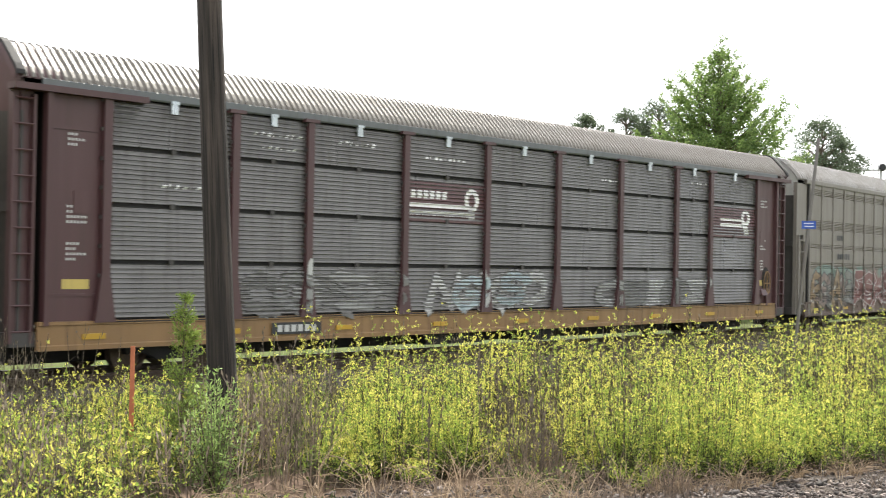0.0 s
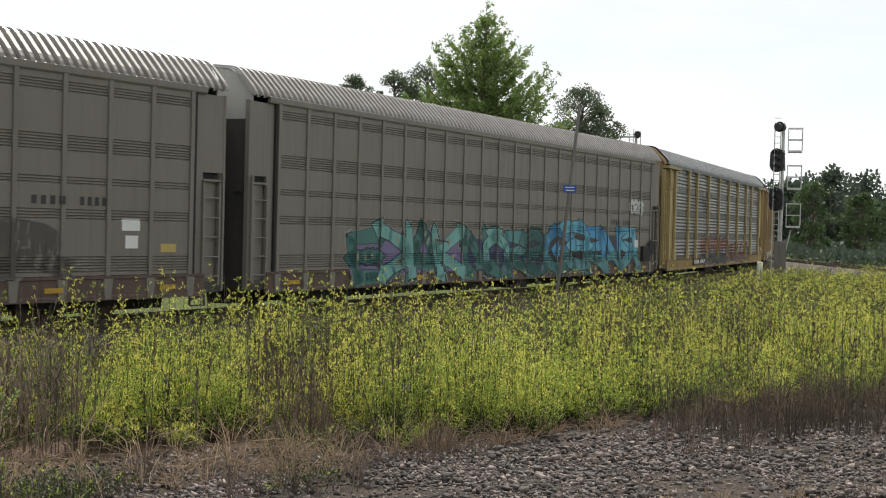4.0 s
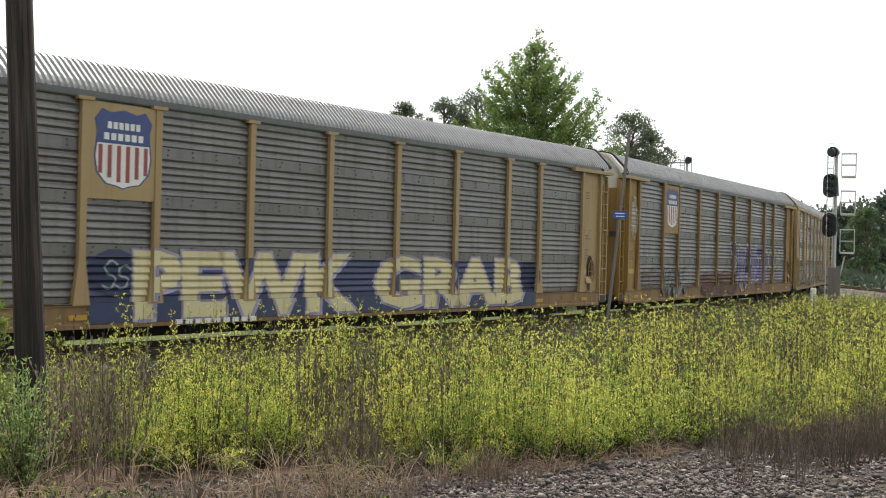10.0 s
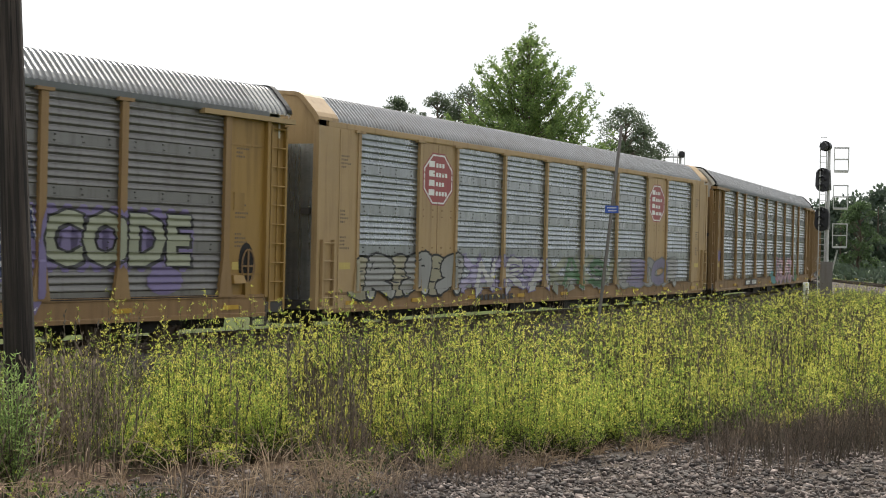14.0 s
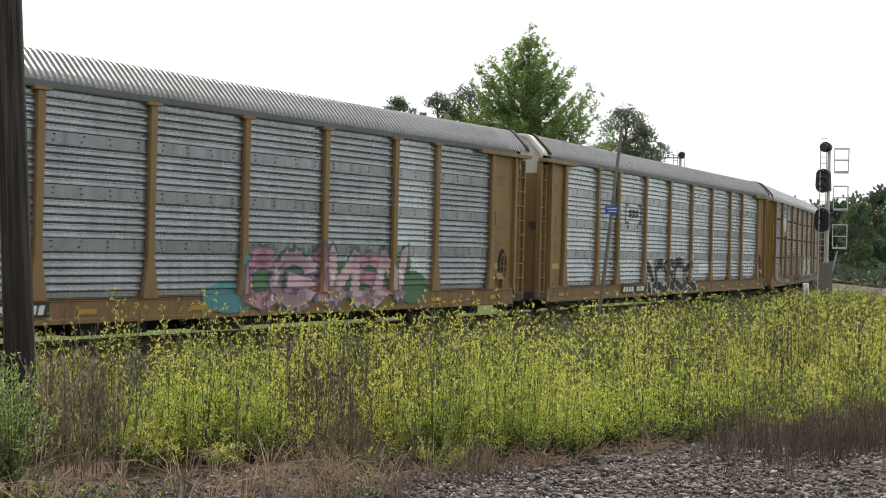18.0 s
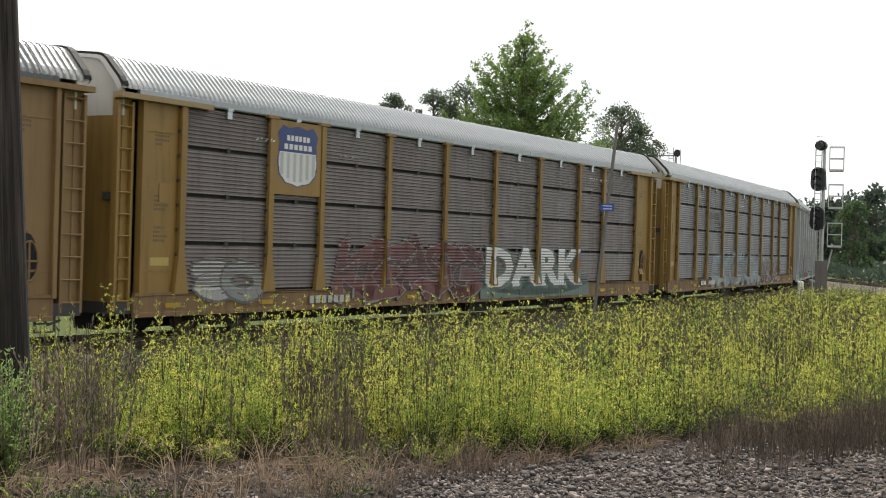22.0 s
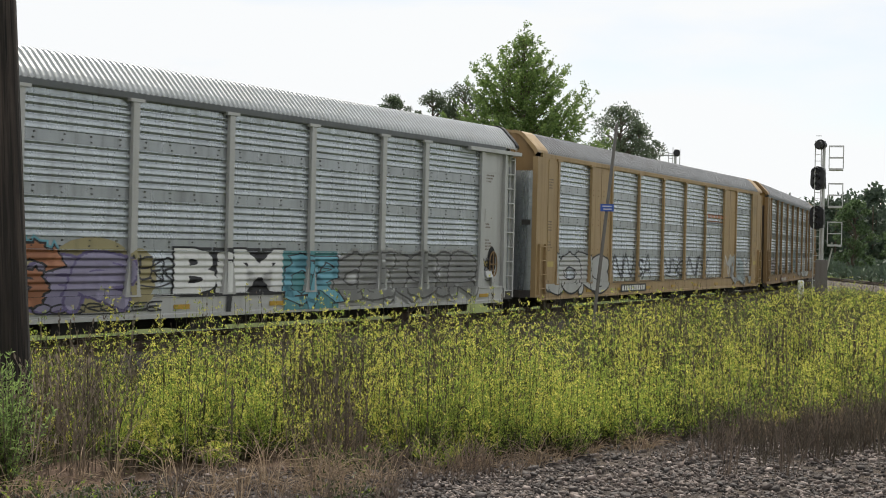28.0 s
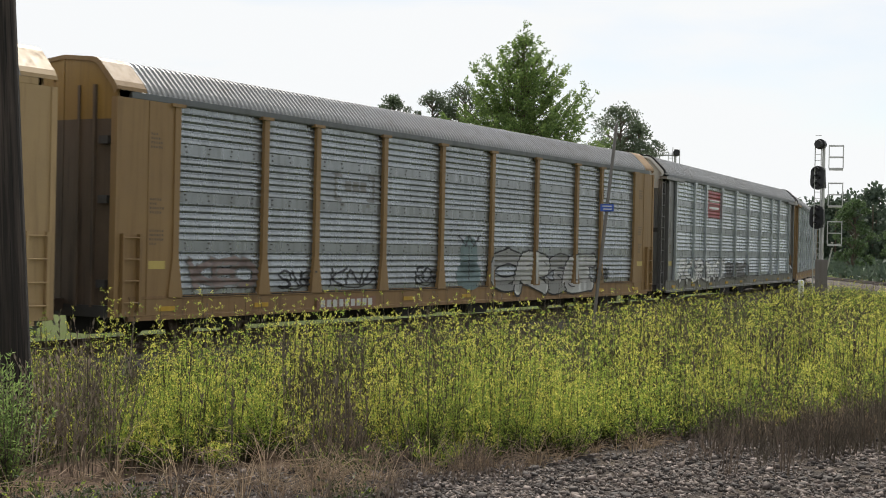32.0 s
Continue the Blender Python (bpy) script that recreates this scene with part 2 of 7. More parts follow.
def heading(s):
    return float(np.interp(s, S_LINE, HEAD))


def beside(s, off, z=0.0):
    """A point off metres to the right of the track, looking along it."""
    x, y = on_track(s)
    h = heading(s)
    return x + math.cos(h) * off, y - math.sin(h) * off, z


def track_distance(x, y):
    """Signed distance from the track for arrays: positive on the near side."""
    keep = slice(S_ZERO - 170, S_ZERO + 300, 4)
    dx, dy = x[:, None] - TX[None, keep], y[:, None] - TY[None, keep]
    i = np.argmin(dx * dx + dy * dy, axis=1)
    h = HEAD[keep][i]
    r = np.arange(len(x))
    return dx[r, i] * np.cos(h) - dy[r, i] * np.sin(h)


# ---- ground ----
def soil_material():
    m, nt, b = nodes_of("field_ground")
    big = noise_node(nt, 0.12, 5.0, (1, 1, 1), "World")
    mid = noise_node(nt, 1.6, 6.0, (1, 1, 1), "World")
    fine = noise_node(nt, 22.0, 4.0, (1, 1, 1), "World")
    c = mix_rgb(nt, remap(nt, big, 0.35, 0.65), (0.07, 0.10, 0.025), (0.095, 0.12, 0.035))
    c = mix_rgb(nt, remap(nt, mid, 0.4, 0.7), c, (0.085, 0.085, 0.04))
    c = mix_rgb(nt, remap(nt, fine, 0.3, 0.75, 0.0, 0.6), c, (0.05, 0.065, 0.02))
    nt.links.new(c, b.inputs["Base Color"])
    b.inputs["Roughness"].default_value = 0.9
    b.inputs["Specular IOR Level"].default_value = 0.05
    bump(nt, b, fine, 0.6, 0.05)
    return m


def straw_material():
    m, nt, b = nodes_of("dry_soil")
    mid = noise_node(nt, 2.2, 6.0, (1, 1, 1), "World")
    fine = noise_node(nt, 30.0, 4.0, (1, 1, 1), "World")
    c = mix_rgb(nt, remap(nt, mid, 0.35, 0.7), (0.14, 0.096, 0.072), (0.065, 0.045, 0.034))
    c = mix_rgb(nt, remap(nt, fine, 0.3, 0.75, 0.0, 0.5), c, (0.19, 0.14, 0.105))
    nt.links.new(c, b.inputs["Base Color"])
    b.inputs["Roughness"].default_value = 0.95
    b.inputs["Specular IOR Level"].default_value = 0.05
    bump(nt, b, fine, 0.7, 0.04)
    return m


def gravel_material(name, a, b2):
    m, nt, b = nodes_of(name)
    mid = noise_node(nt, 3.0, 5.0, (1, 1, 1), "World")
    fine = noise_node(nt, 28.0, 4.0, (1, 1, 1), "World")
    c = mix_rgb(nt, remap(nt, fine, 0.35, 0.65), a, b2)
    c = mix_rgb(nt, remap(nt, mid, 0.45, 0.7, 0, 0.6), c, (0.13, 0.10, 0.075))
    nt.links.new(c, b.inputs["Base Color"])
    b.inputs["Roughness"].default_value = 0.9
    b.inputs["Specular IOR Level"].default_value = 0.05
    bump(nt, b, fine, 1.0, 0.05)
    return m


def stone_material():
    m, nt, b = nodes_of("ballast_stone")
    geo = nt.nodes.new("ShaderNodeNewGeometry")
    ramp = nt.nodes.new("ShaderNodeValToRGB")
    e = ramp.color_ramp.elements
    e[0].color, e[1].color = (0.016, 0.012, 0.010, 1), (0.25, 0.20, 0.175, 1)
    e.new(0.4).color = (0.05, 0.039, 0.034, 1)
    e.new(0.75).color = (0.115, 0.086, 0.072, 1)
    nt.links.new(geo.outputs["Random Per Island"], ramp.inputs[0])
    fine = noise_node(nt, 45.0, 4.0, (1, 1, 1), "World")
    nt.links.new(mix_rgb(nt, remap(nt, fine, 0.35, 0.7, 0, 0.5), ramp.outputs[0], (0.075, 0.065, 0.06)), b.inputs["Base Color"])
    b.inputs["Roughness"].default_value = 0.85
    bump(nt, b, fine, 0.5, 0.01)
    return m


def front_line(x):
    """Where the weeds begin, as y over x."""
    return 14.0 + 0.42 * (x - 1.0)


GROUND = -0.42


def build_ground():
    rs = np.concatenate([np.linspace(0, 60, 61), np.geomspace(63, 3500, 40)])
    an = np.linspace(0, 2 * np.pi, 97)[:-1]
    R, A = np.meshgrid(rs, an, indexing="ij")
    x, y = (R * np.sin(A)).ravel(), (R * np.cos(A)).ravel()
    near = np.clip((front_line(x) - y) / 6.0, 0, 1)
    bumpy = np.array([noise.noise((px * 0.4, py * 0.4, 0)) for px, py in zip(x, y)]) * 0.05 * (R.ravel() < 80)
    z = GROUND + bumpy + near * 0.22
    nr, na = len(rs), len(an)
    i, j = np.meshgrid(np.arange(nr - 1), np.arange(na), indexing="ij")
    a, b = (i * na + j).ravel(), (i * na + (j + 1) % na).ravel()
    faces = np.stack([a, a + na, b + na, b], -1)
    me = mesh_np("ground", np.stack([x, y, z], -1), faces, None, (soil_material(),))
    tagged(new("ground", me), "grassy field of green and dry patches beside the railway", "ground", kind="structure")


def strip(name, inner, outer, x0, x1, mat, label, z=0.03):
    """A thin sheet of soil that follows the edge of the weeds between two depths."""
    xs, ks = np.arange(x0, x1, 0.5), np.linspace(0, 1, 15)
    b = Build()
    vs, nx = [], len(xs)
    for k in ks:
        for x in xs:
            d = inner + (outer - inner) * k + 0.5 * noise.noise((x * 0.7, k * 3, inner)) * (1 if 0 < k < 1 else 1.6)
            y = front_line(x) + d
            rise = min(max(-d / 6.0, 0), 1) * 0.22
            edge = -0.10 if k in (0, 1) else 0.0
            vs.append((x, y, GROUND + rise + z + edge + 0.05 * noise.noise((x * 0.4, y * 0.4, 0)) + 0.02 * noise.noise((x * 2, y * 2, 3))))
    fs = [(r * nx + c, r * nx + c + 1, (r + 1) * nx + c + 1, (r + 1) * nx + c) for r in range(len(ks) - 1) for c in range(nx - 1)]
    b.add(vs, fs)
    return tagged(part(name, b, mat, None), label, "ground", kind="structure")


def near_height(x, y):
    d = y - front_line(x)
    return GROUND + min(max(-d / 6.0, 0), 1) * 0.22 + 0.05 * noise.noise((x * 0.4, y * 0.4, 0)) + 0.04


def build_stones():
    """The loose ballast in the foreground: uneven little stones in one mesh."""
    bv = np.array([(x, y, z) for x in (-0.75, 0.75) for y in (-0.75, 0.75) for z in (-0.75, 0.75)])
    bf = np.array([(0, 1, 3, 2), (4, 6, 7, 5), (0, 4, 5, 1), (2, 3, 7, 6), (0, 2, 6, 4), (1, 5, 7, 3)])
    rng = np.random.default_rng(5)
    n = 62000
    x = rng.uniform(-3.2, 13.5, n)
    d = rng.uniform(-5.2, 1.1, n)
    dens = np.array([noise.noise((a * 0.55, c * 0.55, 9.0)) for a, c in zip(x, d)])
    edge = np.clip((x + 2.6) / 2.2, 0, 1) * np.clip((1.3 - d) / 1.2, 0.05, 1) * np.clip(1 - (x - 6.0) / 3.0, 0.35, 1)
    keep = rng.uniform(0, 1, n) < edge * np.clip(0.85 + dens * 1.1, 0.12, 1)
    x, d = x[keep], d[keep]
    y = front_line(x) + d
    z = np.array([near_height(a, b) for a, b in zip(x, y)])
    n = len(x)
    size = rng.gamma(3.6, 0.0046, n).clip(0.007, 0.05)
    sh = rng.uniform(0.75, 1.2, (n, 1, 3)) * np.array([1.05, 1.0, 0.82])
    jit = rng.uniform(0.45, 1.45, (n, len(bv), 1))
    v = bv[None] * jit * sh * size[:, None, None]
    t = rng.uniform(0, 2 * np.pi, n)
    c, s = np.cos(t)[:, None], np.sin(t)[:, None]
    tilt = rng.uniform(-0.9, 0.9, n)[:, None]
    vx, vy, vz = v[..., 0], v[..., 1], v[..., 2]
    vy, vz = vy * np.cos(tilt) - vz * np.sin(tilt), vy * np.sin(tilt) + vz * np.cos(tilt)
    v = np.stack([vx * c - vy * s + x[:, None], vx * s + vy * c + y[:, None], vz + z[:, None] + size[:, None] * 0.35], -1)
    f = bf[None] + (np.arange(n) * len(bv))[:, None, None]
    me = mesh_np("ballast_stones", v.reshape(-1, 3), f.reshape(-1, 4), None, (M["stone"],))
    tagged(new("ballast_stones", me), "loose grey and pinkish crushed ballast stones", "gravel", kind="stuff")


def along(profile, s0, s1, step, name, mat):
    """A profile of (offset to the near side, z) drawn along the track."""
    b = Build()
    ss = np.arange(s0, s1 + 0.01, step)
    k = len(profile)
    vs = [beside(s, o, z) for s in ss for o, z in profile]
    fs = [(i * k + j, i * k + j + 1, (i + 1) * k + j + 1, (i + 1) * k + j) for i in range(len(ss) - 1) for j in range(k - 1)]
    return b.add(vs, fs).mesh(name, mat)


RAIL_SHAPE = [(-0.07, -0.17), (-0.07, -0.155), (-0.012, -0.135), (-0.012, -0.045), (-0.036, -0.035), (-0.036, 0.0), (0.036, 0.0), (0.036, -0.035), (0.012, -0.045), (0.012, -0.135), (0.07, -0.155), (0.07, -0.17)]


def build_track():
    ballast = along([(-3.2, GROUND - 0.05), (-1.75, -0.19), (1.75, -0.19), (3.2, GROUND - 0.05)], -130, 190, 2.0, "ballast_bed", M["gravel_track"])
    tagged(new("ballast_bed", ballast), "grey crushed stone bed under the curved track", "track bed", kind="structure")
    for off in (-0.7525, 0.7525):
        me = along([(o + off, z) for o, z in RAIL_SHAPE], -130, 190, 1.0, "rail", M["rail"])
        tagged(new("rail", me), "rust-brown steel rail with a worn bright head", "rail", "rails of the curved track", "structure")
    tie = Build().box(-0.115, 0.115, -1.3, 1.3, -0.34, -0.165, top=(-0.105, 0.105, -1.29, 1.29)).mesh("tie", M["tie"])
    bed = thing("track_ties", "weathered dark timber ties under the rails", "track ties", kind="structure")
    for i, s in enumerate(np.arange(-30, 95, 0.55)):
        x, y = on_track(s)
        part("tie", tie, M["tie"], bed, m=pose(x, y, 0.004 * (i % 3), 0, 0, 90 - math.degrees(heading(s)) + 1.2 * math.sin(i * 7.1)))
    # the second line that comes in beyond the signal
    far = thing("far_track", "straight far track with rusty rails on pale ballast", "track", kind="structure")
    d = Vector((6.3, 31.3, 0)).normalized()
    o = Vector((45.0, 80.3, 0))
    side = Vector((d.y, -d.x, 0))
    bed2 = Build()
    vs = [o + d * k + side * a + Vector((0, 0, z)) for k in np.arange(-75, 190, 5) for a, z in ((-3.0, GROUND - 0.05), (-1.7, -0.17), (1.7, -0.17), (3.0, GROUND - 0.05))]
    rows = len(vs) // 4
    bed2.add(vs, [(i * 4 + j, i * 4 + j + 1, i * 4 + j + 5, i * 4 + j + 4) for i in range(rows - 1) for j in range(3)])
    part("track_bed", bed2, M["gravel_pale"], far)
    for off in (-0.7525, 0.7525):
        r = Build()
        vs = [o + d * k + side * (off + a) + Vector((0, 0, z)) for k in (-75, 190) for a, z in RAIL_SHAPE]
        n = len(RAIL_SHAPE)
        r.add(vs, [(j, j + 1, n + j + 1, n + j) for j in range(n - 1)])
        part("rail", r, M["rail"], far)


M["gravel"] = gravel_material("track_gravel", (0.03, 0.026, 0.023), (0.085, 0.073, 0.065))
M["gravel_track"] = gravel_material("grey_track_gravel", (0.07, 0.064, 0.06), (0.19, 0.175, 0.163))
M["gravel_pale"] = gravel_material("pale_gravel", (0.09, 0.08, 0.072), (0.14, 0.127, 0.115))
M["stone"] = stone_material()
M["straw_soil"] = straw_material()
build_ground()
strip("dry_verge", -6.5, 3.2, -16, 34, M["straw_soil"], "dry brown soil and dead grass at the edge of the weeds", 0.02)
strip("gravel_verge", -5.2, 1.1, -2.0, 24, M["gravel"], "grey ballast spread in front of the weeds", 0.045)
build_stones()
build_track()


# ---- covered car carriers of the train ----
# A car's own space: x along the track, away from the camera's end; y = -1.5 is the side that is seen; z from the rail's top.
POSTS = [-12.0, -9.1, -7.15, -4.27, -1.42, 1.42, 4.27, 7.15, 9.1, 12.0]
ROWS = [1.03, 2.07, 3.10, 4.12, 5.02]
HALF = 13.62
SIDE = 1.50
POST_OUT = 1.575


# bands of louvre pressings up a ribbed side: foot and number of grooves
LOUVRES = ((1.08, 6), (2.14, 4), (2.84, 3), (3.49, 6), (4.66, 4))


def row_profile(kind, h):
    """(z, depth) up one row of side sheet."""
    pts = []
    if kind == "bold":
        g = 0.135
        pts = [(0, 0.045), (g - 0.03, 0.045), (g, 0.0)]
        n = max(2, round((h - 2 * g) / 0.165))
        p = (h - 2 * g) / n
        for i in range(n):
            z = g + i * p
            pts += [(z + p * 0.12, 0.0), (z + p * 0.34, 0.012), (z + p * 0.60, 0.039), (z + p * 0.72, 0.041), (z + p, 0.0)]
        pts += [(h - g + 0.012, 0.0), (h - g + 0.03, 0.045), (h, 0.045)]
    elif kind == "fine":
        g = 0.02
        pts = [(g, 0.0)]
        n = max(3, round((h - 2 * g) / 0.086))
        p = (h - 2 * g) / n
        for i in range(n):
            z = g + i * p
            pts += [(z + p * 0.08, 0.0), (z + p * 0.60, 0.028), (z + p * 0.84, 0.030), (z + p, 0.0)]
    else:
        pts = [(0, 0.0)]
        for low, n in LOUVRES:
            for i in range(n):
                z = low - ROWS[0] + i * 0.058
                pts += [(z, 0.0), (z + 0.018, 0.024), (z + 0.032, 0.024), (z + 0.05, 0.0)]
        pts += [(h, 0.0)]
    out = []
    for z, d in pts:
        if not out or z > out[-1][0] + 1e-5:
            out.append((z, d))
    return out


def side_depth(kind):
    """Arrays of z and depth for the whole side."""
    zs, ds = [0.0, ROWS[0] - 0.001], [0.0, 0.0]
    for a, b in zip(ROWS, ROWS[1:]) if kind != "ribbed" else ((ROWS[0], ROWS[-1]),):
        for z, d in row_profile(kind, b - a):
            zs.append(a + z)
            ds.append(d)
    zs, ds = np.array(zs), np.array(ds)
    if kind == "bold":
        # the belts stand in front of the sheets' joints
        for row in ROWS[1:4]:
            ends = (row - 0.128, row - 0.126, row + 0.126, row + 0.128)
            mid = (np.interp(ends[0], zs, ds), 0.028, 0.028, np.interp(ends[3], zs, ds))
            keep = np.abs(zs - row) > 0.128
            zs, ds = np.concatenate([zs[keep], ends]), np.concatenate([ds[keep], mid])
            order = np.argsort(zs)
            zs, ds = zs[order], ds[order]
    return zs, ds


DEPTHS = {k: side_depth(k) for k in ("bold", "fine", "ribbed")}
CACHE = {}


def cached(key, make):
    if key not in CACHE:
        CACHE[key] = make()
    return CACHE[key]


def sheet_mesh(kind, w, h):
    def make():
        b = Build()
        prof = row_profile(kind, h)
        front = [(d, z) for z, d in prof]
        b.sweep(front, -w / 2, w / 2)
        z0, z1 = prof[0][0], prof[-1][0]
        lo, hi = prof[0][1], prof[-1][1]
        b.add([(-w / 2, lo, z0), (w / 2, lo, z0), (w / 2, 0.065, z0), (-w / 2, 0.06, z0), (-w / 2, hi, z1), (w / 2, hi, z1), (w / 2, 0.065, z1), (-w / 2, 0.06, z1)],
              [(0, 3, 2, 1), (4, 5, 6, 7), (2, 3, 7, 6)])
        return b.mesh("side_panel", M["zinc"])
    return cached(("sheet", kind, round(w, 2), round(h, 2)), make)


def post_mesh(style):
    def make():
        b = Build()
        w = 0.085 if style != "slim" else 0.06
        t, o = SIDE - 0.03 - SIDE, POST_OUT - SIDE
        b.box(-w, w, -o, 0.02, 1.75, 4.98)
        b.box(-w * 2.5, w * 2.5, -o - 0.012, 0.02, 0.99, 1.85, top=(-w, w, -o, 0.02))
        b.box(-0.2, 0.2, -o - 0.03, 0.02, 4.98, 5.05)
        return b.mesh("side_post", M["yellow"])
    return cached(("post", style), make)


RIB_OUT = 0.035
RIBS = [-12.87 + 25.74 * k / 22 for k in range(23)]


def rib_mesh():
    def make():
        b = Build()
        b.box(-0.055, 0.055, -RIB_OUT, 0.02, 1.0, 5.03, top=(-0.055, 0.055, -RIB_OUT, 0.02))
        return b.mesh("side_rib", M["grey_paint"])
    return cached("rib", make)


ROOF_PTS = [(-1.545, 5.17), (-1.525, 5.25), (-1.45, 5.36), (-1.06, 5.76), (-0.96, 5.83), (-0.82, 5.865), (0, 5.945)]
ROOF_PTS += [(-y, z) for y, z in ROOF_PTS[-2::-1]]


def roof_mesh(pitch, lo, hi, deep=0.048):
    """Corrugated roof sheet over the arch, its waves running across the car."""
    def make():
        cen = Vector((0, 4.2))
        waves = round((hi - lo) / pitch)
        step = (hi - lo) / waves
        shape = ((0.0, 0.0), (0.32, 0.0), (0.50, 1.0), (0.80, 1.0)) if deep < 0.06 else ((0.0, 0.0), (0.40, 0.0), (0.52, 1.0), (0.88, 1.0))
        stations = [(lo + step * (k + u), deep * d) for k in range(waves) for u, d in shape] + [(hi, 0.0)]
        vs = []
        k = len(ROOF_PTS)
        for x, d in stations:
            for y, z in ROOF_PTS:
                r = (Vector((y, z)) - cen).normalized() * (d - deep)
                vs.append((x, y + r.x, z + r.y))
        fs = [(i * k + j, i * k + j + 1, (i + 1) * k + j + 1, (i + 1) * k + j) for i in range(len(stations) - 1) for j in range(k - 1)]
        return Build().add(vs, fs).mesh("roof_sheet", M["roof"])
    return cached(("roof", pitch, lo, hi), make)


def trim_mesh(x):
    """A strip bent over the roof's edge, with turned-down flanges."""
    out, inn = [(y * 1.015, z + 0.03) for y, z in ROOF_PTS], [(y * 0.965, z - 0.05) for y, z in ROOF_PTS]
    n, b = len(out), Build().sweep(out, x - 0.08, x + 0.08)
    for e in (x - 0.08, x + 0.08):
        b.add([(e, y, z) for y, z in out + inn], [(i, i + 1, n + i + 1, n + i) for i in range(n - 1)])
    return b.mesh("roof_trim", M["black"])


def roof_cap_mesh():
    def make():
        b = Build()
        pts = [(y * 1.004, z + 0.006) for y, z in ROOF_PTS]
        b.sweep(pts, 12.9, HALF + 0.1)
        n = len(pts)
        edge = [(y * 0.94, z - 0.08) for y, z in ROOF_PTS]
        b.add([(HALF + 0.1, y, z) for y, z in pts + edge], [(i, i + 1, n + i + 1, n + i) for i in range(n - 1)])
        return b.mesh("roof_end", M["tan"])
    return cached("roof_cap", make)


def bolts_mesh():
    def make():
        b = Build()
        rng = random.Random(3)
        for p, q in zip(POSTS, POSTS[1:]):
            n = 4 if q - p > 2.2 else 3
            for z in (4.12, 3.10, 2.07):
                for dz in (0.06, -0.05):
                    for i in range(n):
                        x = p + (q - p) * (i + 0.5) / n + rng.uniform(-0.03, 0.03)
                        b.box(x - 0.019, x + 0.019, 0.014, 0.036, z + dz - 0.015, z + dz + 0.015)
        return b.mesh("bolts", M["dark"])
    return cached("bolts", make)


def post_flange_mesh():
    def make():
        b = Build()
        for z in np.arange(1.3, 4.95, 0.52):
            b.box(-0.125, 0.125, -0.03, 0.01, z - 0.035, z + 0.035)
        return b.mesh("post_clip", M["dark"])
    return cached("clips", make)


def ladder_mesh(z0, z1, w=0.42):
    def make():
        b = Build()
        for x in (-w / 2, w / 2):
            b.box(x - 0.03, x + 0.03, -0.09, 0.0, z0, z1)
        z = z0 + 0.2
        while z < z1:
            b.tube((-w / 2, -0.075, z), (w / 2, -0.075, z), 0.02, sides=6)
            z += 0.44
        return b.mesh("ladder", M["yellow"])
    return cached(("ladder", z0, z1, w), make)


def truck_meshes():
    def make():
        frame_b = Build()
        for y in (-1.02, 1.02):
            prof = [(-1.15, 0.50), (-0.95, 0.62), (-0.45, 0.66), (0.45, 0.66), (0.95, 0.62), (1.15, 0.50), (1.1, 0.36), (0.7, 0.38), (0.4, 0.24), (-0.4, 0.24), (-0.7, 0.38), (-1.1, 0.36)]
            n = len(prof)
            vs = [(x, y - 0.08, z) for x, z in prof] + [(x, y + 0.08, z) for x, z in prof]
            frame_b.add(vs, [tuple(range(n))[::-1], tuple(range(n, 2 * n))] + [(i, (i + 1) % n, n + (i + 1) % n, n + i) for i in range(n)])
            for k in (-0.16, 0, 0.16):
                frame_b.tube((k, y, 0.26), (k, y, 0.52), 0.06, sides=8)
        frame_b.box(-0.2, 0.2, -1.1, 1.1, 0.42, 0.64)
        wheel = Build()
        for s in (-1, 1):
            ring = []
            shape = [(0.0, 0.09), (0.09, 0.05), (0.34, 0.03), (0.36, 0.07), (0.42, 0.07), (0.45, -0.055), (0.36, -0.06), (0.34, -0.02), (0.09, -0.04), (0.0, -0.09)]
            k = 20
            vs = [(r * math.cos(a), s * (0.755 + o), r * math.sin(a)) for r, o in shape[1:-1] for a in [2 * math.pi * i / k for i in range(k)]]
            m = len(shape) - 2
            wheel.add(vs, [(j * k + i, j * k + (i + 1) % k, (j + 1) * k + (i + 1) % k, (j + 1) * k + i) for j in range(m - 1) for i in range(k)])
        wheel.tube((0, -1.08, 0), (0, 1.08, 0), 0.085, sides=10)
        return frame_b.mesh("truck_frame", M["black"]), wheel.mesh("wheelset", M["rail"])
    return cached("truck", make)


WHEELS = []


